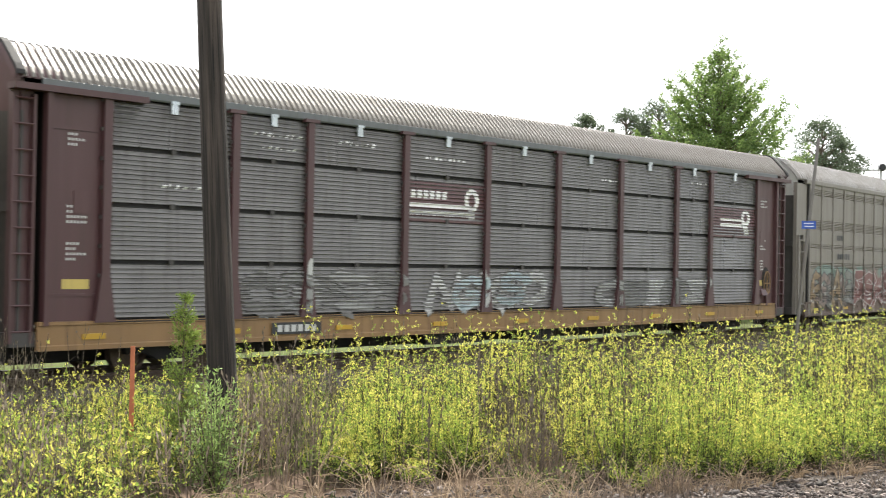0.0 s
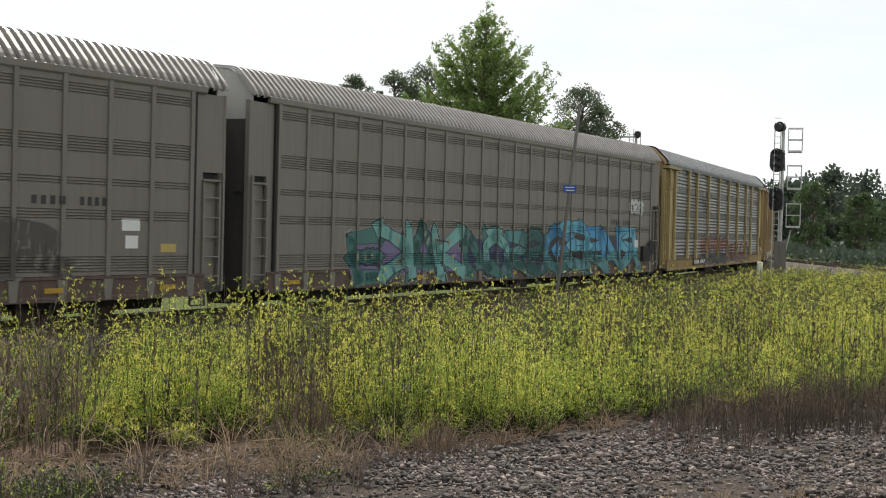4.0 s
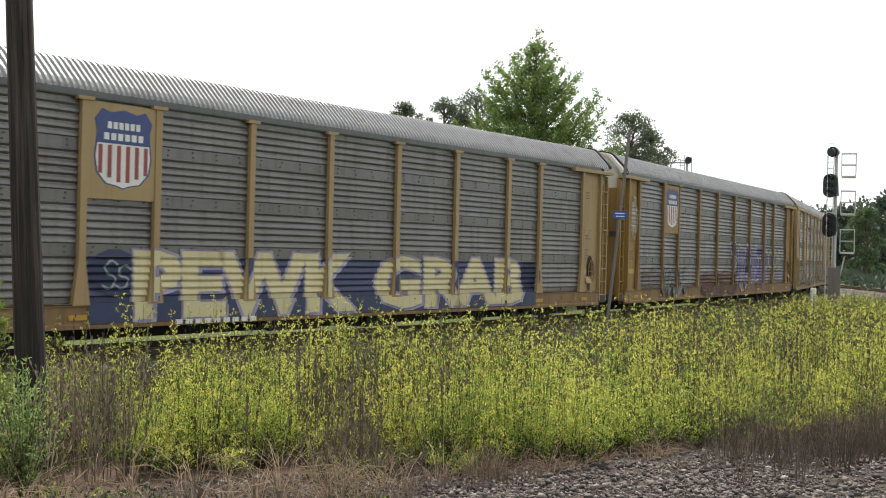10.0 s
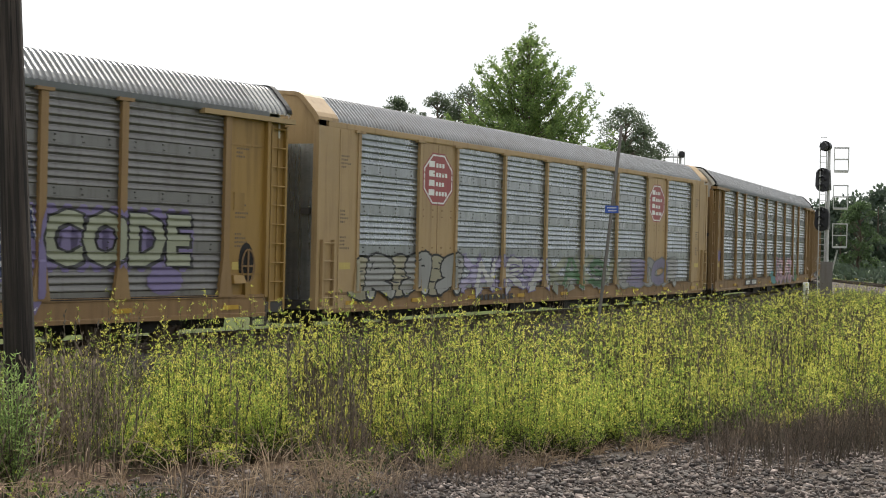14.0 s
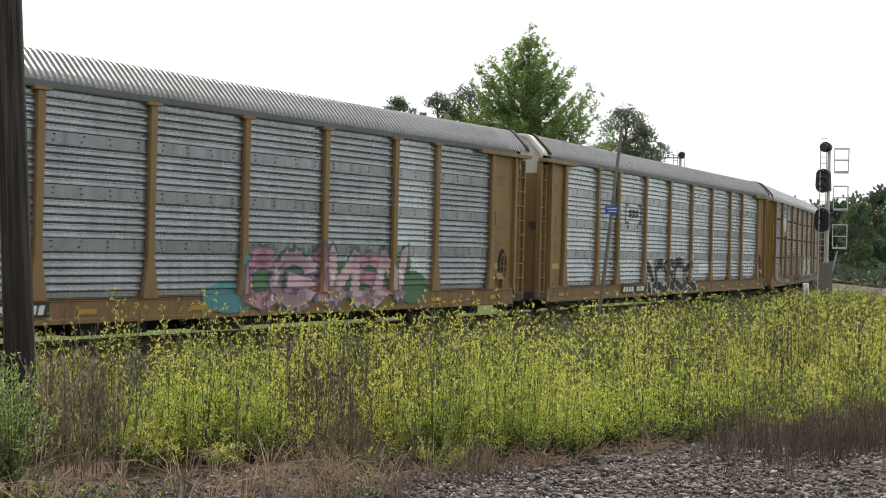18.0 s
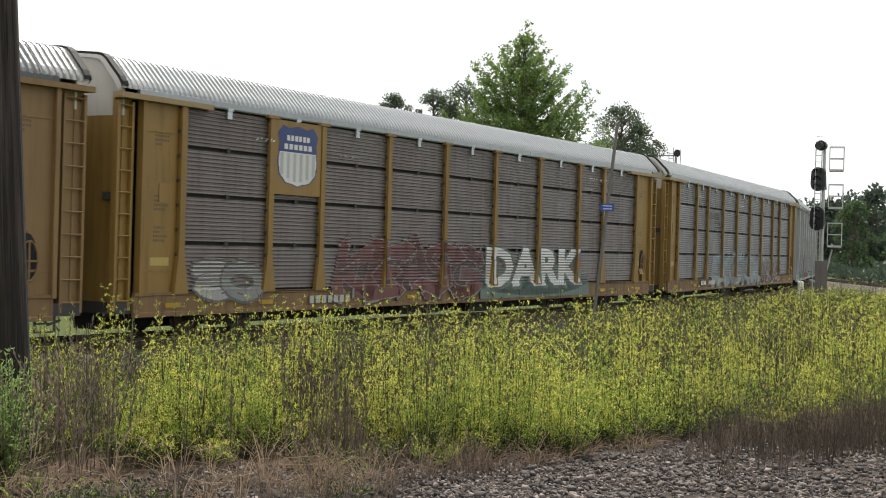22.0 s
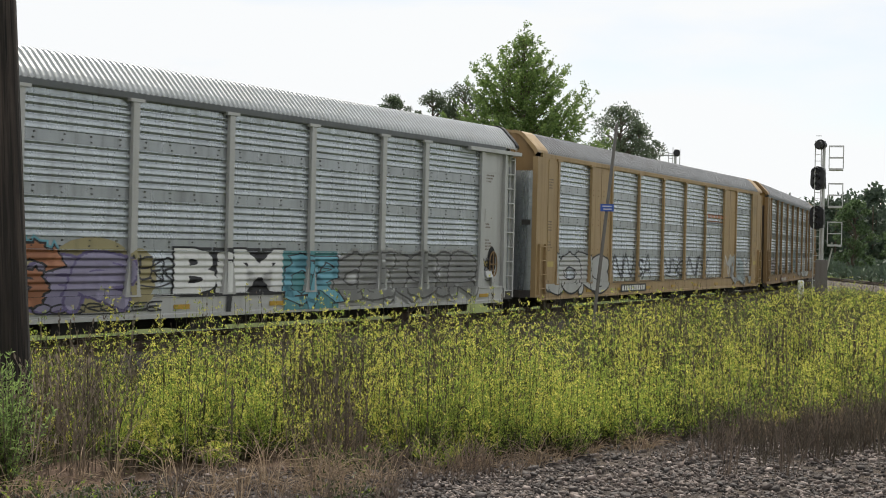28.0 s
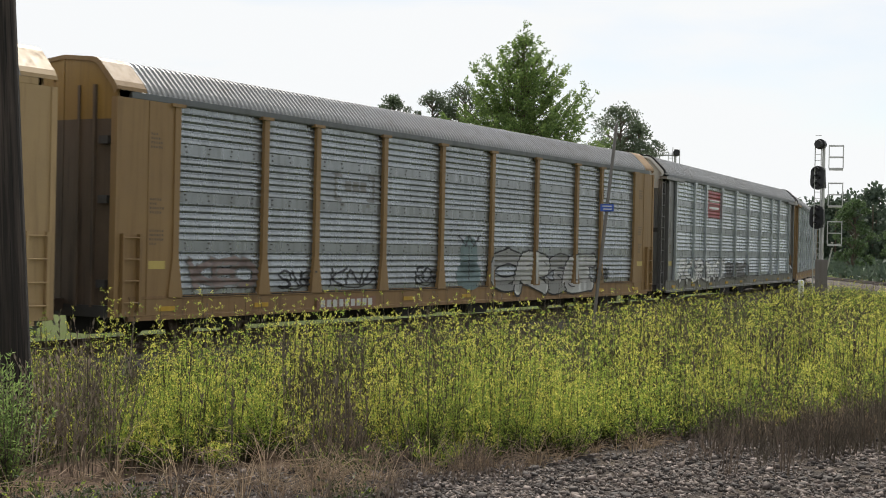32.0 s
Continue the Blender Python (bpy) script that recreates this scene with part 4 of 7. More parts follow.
# ---- paint on the cars: emblems, lettering bars and graffiti ----
COLORS = {
    "p_white": (0.61, 0.61, 0.595), "p_cream": (0.436, 0.403, 0.292), "p_black": (0.015, 0.015, 0.018), "p_navy": (0.023, 0.033, 0.088),
    "p_blue": (0.055, 0.167, 0.311), "p_cyan": (0.124, 0.334, 0.419), "p_teal": (0.032, 0.131, 0.124), "p_aqua": (0.13, 0.327, 0.314),
    "p_red": (0.246, 0.046, 0.049), "p_dull_red": (0.148, 0.053, 0.049), "p_pink": (0.398, 0.201, 0.254), "p_purple": (0.137, 0.11, 0.229), "p_lilac": (0.301, 0.274, 0.393),
    "p_green": (0.065, 0.15, 0.065), "p_yellow": (0.415, 0.317, 0.087), "p_orange": (0.367, 0.151, 0.072), "p_grey": (0.213, 0.213, 0.206), "p_pale": (0.41, 0.41, 0.40),
    "p_sage": (0.226, 0.239, 0.174), "p_ice": (0.307, 0.366, 0.385), "p_shield_blue": (0.03, 0.053, 0.175), "p_rust": (0.179, 0.087, 0.054), "p_faint": (0.138, 0.135, 0.128), "p_blotch": (0.245, 0.235, 0.22), "p_plate_brown": (0.07, 0.03, 0.032), "p_aqua_dull": (0.129, 0.175, 0.155), "p_yellow_dull": (0.279, 0.239, 0.121),
    "p_pink_pale": (0.48, 0.34, 0.37), "p_tan": (0.24, 0.165, 0.095), "p_butter": (0.52, 0.46, 0.27), "p_salmon": (0.33, 0.15, 0.11), "p_azure": (0.045, 0.25, 0.46), "p_sky": (0.10, 0.36, 0.50), "p_slate": (0.10, 0.14, 0.22), "p_stencil": (0.10, 0.065, 0.035), "p_teal_bright": (0.068, 0.219, 0.238), "p_teal_dull": (0.108, 0.16, 0.167), "p_rust_faint": (0.172, 0.126, 0.113),
}
for k_, c_ in COLORS.items():
    M[k_] = painted(k_[2:] + "_paint", c_, 0.5, 0.0, tuple(v * 0.45 + 0.03 for v in c_), 0.55, rand=0.0)

PAINT_STEP = {}


def lay_paint(i, name, polys, color, label="", level=None, face=None):
    """Paint on the seen side of car i: polygons of (x, z) that follow the sheets, over the posts and the sill. face: a flat plane instead."""
    level = PAINT_STEP.get(i, 0) if level is None else level
    PAINT_STEP[i] = level + 1
    bm = bmesh.new()
    for n_, poly in enumerate(polys):
        vs = [bm.verts.new((x, n_ * 0.00012, z)) for x, z in poly]
        try:
            bm.faces.new(vs)
        except ValueError:
            pass
    lift = 0.004 + 0.0016 * level
    if face is None:
        spec = SPECS[i]
        zs, ds = DEPTHS[spec["kind"]]
        lo, hi = min(z for p in polys for _, z in p), max(z for p in polys for _, z in p)
        x0, x1 = min(x for p in polys for x, _ in p), max(x for p in polys for x, _ in p)
        for z in zs:
            if lo < z < hi:
                bmesh.ops.bisect_plane(bm, geom=bm.verts[:] + bm.edges[:] + bm.faces[:], plane_co=(0, 0, z), plane_no=(0, 0, 1))
        if spec["kind"] != "ribbed":
            w = 0.06 if spec.get("style") == "slim" else 0.085
            edges = [(p - w, p + w) for p in POSTS]
            out = POST_OUT
        else:
            edges = [(x - 0.055, x + 0.055) for x in RIBS]
            out = SIDE + RIB_OUT
        for a, b in edges:
            for e in (a, b):
                if x0 < e < x1:
                    bmesh.ops.bisect_plane(bm, geom=bm.verts[:] + bm.edges[:] + bm.faces[:], plane_co=(e, 0, 0), plane_no=(1, 0, 0))
        on_post, on_side = [], []
        for f in bm.faces:
            c = f.calc_center_median()
            (on_post if c.z > 1.03 and any(a < c.x < b for a, b in edges) else on_side).append(f)
        if on_post and on_side:
            bmesh.ops.split(bm, geom=on_post)
        on_sill = [f for f in bm.faces if f.calc_center_median().z < 1.03]
        if on_sill and len(on_sill) < len(bm.faces):
            bmesh.ops.split(bm, geom=on_sill)
        for f in bm.faces:
            c = f.calc_center_median()
            over = c.z > 1.03 and any(a < c.x < b for a, b in edges)
            for v in f.verts:
                if over:
                    v.co.y = -(out + (0.014 if c.z < 1.75 and out == POST_OUT else 0.0)) - lift
                elif c.z > 1.03 and any(POSTS[b] < c.x < POSTS[b + 1] for b in spec.get("solid", ())):
                    v.co.y = -(SIDE + 0.014) - lift
                elif c.z < 1.03:
                    v.co.y = -(SIDE + 0.053) - lift
                else:
                    v.co.y = -(SIDE - float(np.interp(v.co.z, zs, ds))) - lift
    else:
        for v in bm.verts:
            v.co.y = -face - lift
    for f in bm.faces:
        f.normal_update()
        if f.normal.y > 0:
            f.normal_flip()
    return part(name, bm, M[color], CARS[i], label)


def rect(x0, x1, z0, z1, slant=0.0):
    return [(x0, z0), (x1, z0), (x1 + slant, z1), (x0 + slant, z1)]


def oval(x, z, rx, rz, n=14, turn=0.0):
    return [(x + rx * math.cos(a) * math.cos(turn) - rz * math.sin(a) * math.sin(turn), z + rx * math.cos(a) * math.sin(turn) + rz * math.sin(a) * math.cos(turn)) for a in [2 * math.pi * k / n for k in range(n)]]


def line(points, w):
    """Thick strokes along a polyline, as quads."""
    out = []
    for (ax, az), (bx, bz) in zip(points, points[1:]):
        d = math.hypot(bx - ax, bz - az) or 1
        nx, nz = -(bz - az) / d * w, (bx - ax) / d * w
        ex, ez = (bx - ax) / d * w * 0.7, (bz - az) / d * w * 0.7
        out.append([(ax - ex + nx, az - ez + nz), (ax - ex - nx, az - ez - nz), (bx + ex - nx, bz + ez - nz), (bx + ex + nx, bz + ez + nz)])
    return out


def swell(poly, k):
    """A convex polygon grown outwards by k."""
    cx, cz = sum(p[0] for p in poly) / len(poly), sum(p[1] for p in poly) / len(poly)
    out = []
    for x, z in poly:
        d = math.hypot(x - cx, z - cz) or 1
        out.append((x + (x - cx) / d * k, z + (z - cz) / d * k))
    return out


GLYPHS = [
    [[(0.9, 0.85), (0.5, 1), (0.12, 0.8), (0.3, 0.55), (0.75, 0.45), (0.88, 0.2), (0.5, 0), (0.08, 0.12)]],
    [[(0.92, 0.85), (0.5, 1), (0.1, 0.7), (0.08, 0.3), (0.45, 0), (0.92, 0.15)], [(0.5, 0.48), (0.95, 0.42)]],
    [[(0.08, 0), (0.16, 1), (0.8, 0.05), (0.9, 1)]],
    [[(0.05, 0), (0.45, 1), (0.62, 0.95), (0.95, 0)], [(0.25, 0.35), (0.8, 0.4)]],
    [[(0.12, 0), (0.1, 1)], [(0.9, 1), (0.15, 0.5), (0.92, 0)]],
    [[(0.1, 0), (0.12, 1), (0.75, 0.95), (0.85, 0.65), (0.2, 0.48), (0.95, 0)]],
    [[(0.5, 1), (0.08, 0.75), (0.1, 0.2), (0.5, 0), (0.9, 0.25), (0.9, 0.75), (0.5, 1)]],
    [[(0.9, 1), (0.12, 0.9), (0.14, 0.05), (0.92, 0.08)], [(0.15, 0.5), (0.75, 0.52)]],
]


def smooth(pts, k=4):
    """A rounded curve through the points."""
    p = [pts[0]] + list(pts) + [pts[-1]]
    out = []
    for j in range(1, len(p) - 2):
        for q in range(k):
            u = q / k
            out.append(tuple(0.5 * (2 * b + (c - a) * u + (2 * a - 5 * b + 4 * c - d) * u * u + (3 * b - a - 3 * c + d) * u ** 3) for a, b, c, d in zip(p[j - 1], p[j], p[j + 1], p[j + 2])))
    return out + [pts[-1]]


def cut(poly, lo, hi):
    """The part of a polygon of (x, z) between two heights."""
    for lim, sg in ((lo, 1), (hi, -1)):
        out = []
        for (ax, az), (bx, bz) in zip(poly, poly[1:] + poly[:1]):
            a_in, b_in = (az - lim) * sg >= 0, (bz - lim) * sg >= 0
            if a_in:
                out.append((ax, az))
            if a_in != b_in:
                u = (lim - az) / (bz - az)
                out.append((ax + (bx - ax) * u, lim))
        poly = out
        if len(poly) < 3:
            return []
    return poly


ROUND = [GLYPHS[k] for k in (0, 1, 5, 6, 7)]


def letter_polys(rng, glyph, put, fat, style):
    """One letter as overlapping pieces: rounded tubes, or tapered strokes that end in points."""
    grp = []
    for run in glyph:
        pts = [put(a, b) for a, b in run]
        if style == "bubble":
            pts = smooth(pts, 5)
            grp += line(pts, fat)
            grp += [oval(px, pz, fat * 1.15, fat * 1.15, 10) for px, pz in (pts[0], pts[-1])]
            continue
        if rng.random() < 0.3:
            pts = smooth(pts, 3)
        last = len(pts) - 2
        for j, ((ax, az), (bx, bz)) in enumerate(zip(pts, pts[1:])):
            d = math.hypot(bx - ax, bz - az) or 1
            ux, uz = (bx - ax) / d, (bz - az) / d
            w0, w1 = (fat * 1.3, fat * 0.85) if j % 2 == 0 else (fat * 0.85, fat * 1.3)
            e = 0.75
            quad = [(ax - ux * w0 * e - uz * w0, az - uz * w0 * e + ux * w0), (ax - ux * w0 * e + uz * w0, az - uz * w0 * e - ux * w0), (bx + ux * w1 * e + uz * w1, bz + uz * w1 * e - ux * w1), (bx + ux * w1 * e - uz * w1, bz + uz * w1 * e + ux * w1)]
            grp.append(quad)
            if j == last or j == 0:
                sx, sz, vx, vz, w = (bx, bz, ux, uz, w1) if j == last else (ax, az, -ux, -uz, w0)
                k = rng.uniform(-0.8, 0.8) * w
                grp.append([(sx - vz * w * 1.45, sz + vx * w * 1.45), (sx + vz * w * 1.45, sz - vx * w * 1.45), (sx + vx * w * 2.7 + k, sz + vz * w * 2.0)])
    return grp


def wild(i, x0, x1, z0, z1, n, fills, edge, halo=None, seed=0, lights=None, name="graffiti", label="", style="wild", rim=None, fade=None):
    """A band of tangled letter-like shapes, each with its outline, fill and glints. fade: a second colour that fills the letters' lower part."""
    rng = random.Random(seed * 91 + i)
    w, h = (x1 - x0) / n, z1 - z0
    fat = min(0.115 * h, 0.175 * w) if style == "wild" else min(0.165 * h, 0.24 * w)
    t = min(0.05, 0.055 * h)
    keep = lambda polys: [[(x, min(max(z, 0.565), z1 + 0.25)) for x, z in p] for p in polys if len(p) > 2]
    shapes, last = [], None
    lean = rng.choice((-1, 1)) * rng.uniform(0.1, 0.25)
    for k in range(n):
        cx = x0 + w * (k + 0.5)
        glyph = rng.choice([g for g in (ROUND if style == "bubble" else GLYPHS) if g is not last])
        last = glyph
        tilt, flip, rise = lean + rng.uniform(-0.12, 0.12), rng.choice((1, 1, -1)), rng.uniform(-0.06, 0.06) * h
        put = lambda a, b: (cx + ((a - 0.5) * 1.25 * flip + (b - 0.5) * tilt) * w, z0 + rise + fat + (h - 2 * fat) * b)
        shapes.append(letter_polys(rng, glyph, put, fat, style))
    if style == "wild" and n > 2:
        # bars that tie neighbouring letters together
        for k in range(0, n - 1, 2):
            cx, zz = x0 + w * (k + 1), z0 + h * rng.uniform(0.12, 0.3)
            shapes[k] += [[(cx - 0.6 * w, zz - fat * 0.9), (cx + 0.5 * w, zz - fat * 0.4), (cx + 0.6 * w, zz + fat * 0.9), (cx - 0.6 * w, zz + fat * 0.5)]]
    base = PAINT_STEP.get(i, 0)
    if rim:
        lay_paint(i, "graffiti_rim", keep([swell(p, t * 2.7) for g in shapes for p in g]), rim, label, level=base)
        base += 1
    if halo:
        lay_paint(i, "graffiti_ground", keep([swell(p, t * (1.6 if rim else 2.4)) for g in shapes for p in g] + [rect(x0 - 0.1 * w, x1 + 0.1 * w, z0 + 0.16 * h, z1 - 0.22 * h)]), halo, label, level=base)
        base += 1
    for k, g in enumerate(shapes):
        lift = base + 3 * (k % 2)
        body = [swell(p, -t * 0.5) for p in g]
        lay_paint(i, name, keep([swell(p, t) for p in g]), edge, label, level=lift)
        lay_paint(i, name, keep(body), fills[k % len(fills)], label, level=lift + 1)
        quads = [p for p in g if len(p) == 4]
        cen = lambda p: (sum(q[0] for q in p) / 4, sum(q[1] for q in p) / 4)
        if fade:
            low = [cut(p, z0 - 1, z0 + h * (0.40 + 0.08 * math.sin(1.7 * k + j))) for j, p in enumerate(body)]
            if any(low):
                lay_paint(i, "graffiti_fade", keep(low), fade, label, level=lift + 2)
        if lights:
            spots = [oval(*cen(rng.choice(quads)), fat * rng.uniform(0.25, 0.5), fat * rng.uniform(0.5, 0.95), 8, rng.uniform(-0.8, 0.8)) for _ in range(4)]
            for spot in spots[:3]:
                lay_paint(i, "glint", keep([spot]), lights, level=lift + 3)
        if len(quads) > 3:
            a = rng.randrange(len(quads) - 2)
            lay_paint(i, "inner_line", keep(line([cen(q) for q in quads[a:a + 3]], t * 0.4)), edge, level=lift + 3)
    PAINT_STEP[i] = base


def tag(i, x0, x1, z0, z1, color, n=8, w=0.025, seed=0, label="scrawled spray paint tag"):
    """A thin joined scrawl of letter-like strokes with a tail under it."""
    rng = random.Random(seed * 17 + i)
    n = max(2, n // 2)
    wd, h, polys, end = (x1 - x0) / n, z1 - z0, [], None
    for k in range(n):
        lean = rng.uniform(0.05, 0.3)
        lo, hi = rng.uniform(0.0, 0.2), rng.uniform(0.75, 1.0)
        for run in rng.choice(GLYPHS):
            pts = smooth([(x0 + wd * (k + 0.5 + (a - 0.5) * 1.1 + (b - 0.5) * lean), z0 + h * (lo + (hi - lo) * b)) for a, b in run], 4)
            polys += line(pts, w)
            if end and rng.random() < 0.5:
                polys += line([end, pts[0]], w * 0.7)
            end = pts[-1]
    if n > 2:
        polys += line(smooth([end, (x0 + 0.6 * (x1 - x0), z0 - 0.03 * h), (x0 + 0.1 * (x1 - x0), z0 + 0.08 * h)], 5), w * 0.7)
    lay_paint(i, "tag", polys, color, label)


def bars(i, x0, x1, z0, z1, color, n, seed=0, back=None, gap=0.3, label="row of lettering shown as plain bars", slant=0.0):
    """Lettering shown as plain bars."""
    if back:
        lay_paint(i, "number_patch", [rect(x0 - 0.12, x1 + 0.12, z0 - 0.05, z1 + 0.05)], back)
    w = (x1 - x0) / n
    lay_paint(i, "lettering", [rect(x0 + w * (k + gap / 2), x0 + w * (k + 1 - gap / 2), z0, z1, slant) for k in range(n)], color, label)


def letters(text, size):
    """Outlines of text from the built-in font, as polygons of (x, z), and their width."""
    cu = bpy.data.curves.new("lettering", "FONT")
    cu.body, cu.size, cu.resolution_u = text, size, 2
    cu.offset = 0.045 * size
    ob = new("lettering", cu)
    dg = bpy.context.evaluated_depsgraph_get()
    me = ob.evaluated_get(dg).to_mesh()
    polys = [[(me.vertices[v].co.x, me.vertices[v].co.y) for v in p.vertices] for p in me.polygons]
    ob.evaluated_get(dg).to_mesh_clear()
    bpy.data.objects.remove(ob)
    bpy.data.curves.remove(cu)
    return polys


def word(i, text, x0, x1, z0, z1, fill, edge, halo=None, label="", grow=0.07):
    polys = letters(text, 1.0)
    a, b = min(p[0] for q in polys for p in q), max(p[0] for q in polys for p in q)
    c, d = min(p[1] for q in polys for p in q), max(p[1] for q in polys for p in q)
    fit = lambda q, dx=0.0, dz=0.0: [(x0 + (x - a) / (b - a) * (x1 - x0) + dx, z0 + (z - c) / (d - c) * (z1 - z0) + dz) for x, z in q]
    if halo:
        n = 10
        lay_paint(i, "graffiti", [oval(x0 + (x1 - x0) * (k + 0.5) / n, (z0 + z1) / 2, (x1 - x0) / n * 0.75, (z1 - z0) * 0.62) for k in range(n)], halo, label)
    lay_paint(i, "graffiti", [fit(q, grow * s, -grow * 0.8 * t) for q in polys for s, t in ((1.2, 1), (-0.7, -0.7), (0.7, -0.7), (-0.7, 0.7))], edge, label)
    lay_paint(i, "graffiti", [fit(q) for q in polys], fill, label)


def shield(i, x0, x1, z0, z1, plate_color, stripes="p_red"):
    """A shield emblem on a painted plate: blue top with bars, stripes below."""
    b = Build().box(x0, x1, -SIDE - 0.05, -SIDE + 0.02, z0, z1)
    part("emblem_plate", b, M[plate_color], CARS[i], "painted plate behind the emblem")
    f = SIDE + 0.05
    cx, w, h = (x0 + x1) / 2, (x1 - x0) * 0.40, z1 - z0
    lo, hi = z0 + 0.12 * h, z1 - 0.07 * h
    H = hi - lo
    outline = [(-0.75, 1.0), (-0.45, 0.955), (0, 1.0), (0.45, 0.955), (0.75, 1.0), (1.0, 0.86), (0.9, 0.72), (1.0, 0.40), (0.92, 0.2), (0.6, 0.06), (0.2, 0.03), (0, 0.0), (-0.2, 0.03), (-0.6, 0.06), (-0.92, 0.2), (-1.0, 0.40), (-0.9, 0.72), (-1.0, 0.86)]
    lay_paint(i, "emblem", [[(cx + x * w * 1.06, lo + (z * 1.03 - 0.015) * H) for x, z in outline]], "p_shield_blue", "shield emblem", level=0, face=f)
    lay_paint(i, "emblem_field", [[(cx + x * w, lo + z * H) for x, z in outline[6:17]]], "p_white", level=1, face=f)
    for k in range(6):
        x = -0.83 + 0.332 * k
        zl = 0.05 + 0.16 * abs(x)
        lay_paint(i, "emblem_stripe", [[(cx + (x - 0.075) * w, lo + zl * H), (cx + (x + 0.075) * w, lo + zl * H), (cx + (x + 0.075) * w, lo + 0.55 * H), (cx + (x - 0.075) * w, lo + 0.55 * H)]], stripes, level=2, face=f)
    lay_paint(i, "emblem_top", [[(cx + x * w * 1.04, lo + z * H) for x, z in ((-0.95, 0.57), (0.95, 0.57), (0.93, 0.72), (1.0, 0.86), (0.75, 0.985), (0.45, 0.945), (0, 0.985), (-0.45, 0.945), (-0.75, 0.985), (-1.0, 0.86), (-0.93, 0.72))]], "p_shield_blue", level=3, face=f)
    for zz, hw in ((0.80, 0.62), (0.655, 0.75)):
        n = 6
        lay_paint(i, "lettering", [rect(cx + hw * w * (-1 + 2 * (k + 0.14) / n), cx + hw * w * (-1 + 2 * (k + 0.86) / n), lo + (zz - 0.04) * H, lo + (zz + 0.05) * H) for k in range(n)], "p_white", level=4, face=f)


def octagon(i, x, z, r, rz):
    f = SIDE + 0.012
    o = lambda k: [(x + r * k * math.cos(a), z + rz * k * math.sin(a)) for a in [math.pi / 8 + math.pi / 4 * j for j in range(8)]]
    lay_paint(i, "emblem_rim", [o(1.08)], "p_red", "red octagon emblem", level=0, face=f)
    lay_paint(i, "emblem_ring", [o(1.02)], "p_white", level=1, face=f)
    lay_paint(i, "emblem", [o(0.95)], "p_red", level=2, face=f)
    for k in range(4):
        zz = z + rz * (0.55 - 0.36 * k)
        lay_paint(i, "lettering", [rect(x - r * 0.62, x - r * 0.25, zz - 0.10 * rz, zz + 0.13 * rz)] + [rect(x - r * 0.16 + j * r * 0.2, x - r * 0.02 + j * r * 0.2, zz - 0.10 * rz, zz + 0.06 * rz) for j in range(3 + k % 2)], "p_white", level=3, face=f)


def end_marks(i, color="p_black"):
    """Small stencilled data blocks on the end panels."""
    rng = random.Random(i)
    for sx in (-1, 1):
        x = sx * 12.55
        for z in (4.35, 3.0, 2.35):
            f = SIDE - 0.04 if SPECS[i]["ends"] == "open" else SIDE + 0.04
            tagged(lay_paint(i, "data_block", [rect(x - 0.2 + 0.07 * j, x - 0.155 + 0.07 * j, z - 0.09 * k, z - 0.09 * k + 0.045) for k in range(4) for j in range(rng.randint(3, 6))], color, level=0, face=f), "small stencilled data shown as bars", kind="stuff")
        lay_paint(i, "warning_plate", [rect(x - 0.27, x + 0.27, 1.58, 1.75)], "p_yellow", "yellow warning plate", level=0, face=SIDE - 0.04 if SPECS[i]["ends"] == "open" else SIDE + 0.04)


# brown car: two emblem plates with white bars and a loop, faded patches of spray paint
lay_paint(1, "emblem_plate", [rect(-4.18, -1.5, 3.05, 3.98)], "p_plate_brown", "brown emblem plate", level=0)
lay_paint(1, "lettering", [rect(-4.1, -2.0, 3.22, 3.31), rect(-4.1, -2.0, 3.40, 3.49)] + [rect(-4.05 + 0.21 * k, -3.9 + 0.21 * k, 3.6, 3.78) for k in range(6)] + [oval(-1.95, 3.62, 0.26, 0.28), rect(-2.05, -1.85, 3.16, 3.6)], "p_white", "white emblem bars", level=1)
lay_paint(1, "emblem_hole", [oval(-1.95, 3.62, 0.13, 0.15)], "p_plate_brown", level=2)
lay_paint(1, "emblem_plate", [rect(9.2, 11.9, 3.05, 3.98)], "p_plate_brown", "brown emblem plate", level=0)
lay_paint(1, "lettering", [rect(9.75, 11.1, 3.40, 3.50), rect(9.75, 11.1, 3.58, 3.65), oval(11.3, 3.68, 0.28, 0.26), rect(11.25, 11.55, 3.18, 3.5, -0.15)], "p_white", "white emblem bars", level=1)
lay_paint(1, "emblem_hole", [oval(11.3, 3.70, 0.13, 0.13)], "p_plate_brown", level=2)
wild(1, -8.7, -4.4, 1.08, 1.9, 5, ("p_faint", "p_grey"), "p_faint", seed=3, label="faded grey spray paint")
wild(1, -3.3, 0.9, 1.08, 1.92, 5, ("p_pale", "p_ice"), "p_grey", seed=4, label="faded white spray paint")
wild(1, 3.4, 8.8, 1.08, 1.8, 5, ("p_pale", "p_grey"), "p_faint", seed=5, style="bubble", label="faded white spray paint")
lay_paint(1, "white_splash", [oval(-7.1, 1.95, 0.11, 0.25)], "p_pale")
bars(1, -8.0, -6.9, 0.70, 0.84, "p_pale", 6, back="p_black")
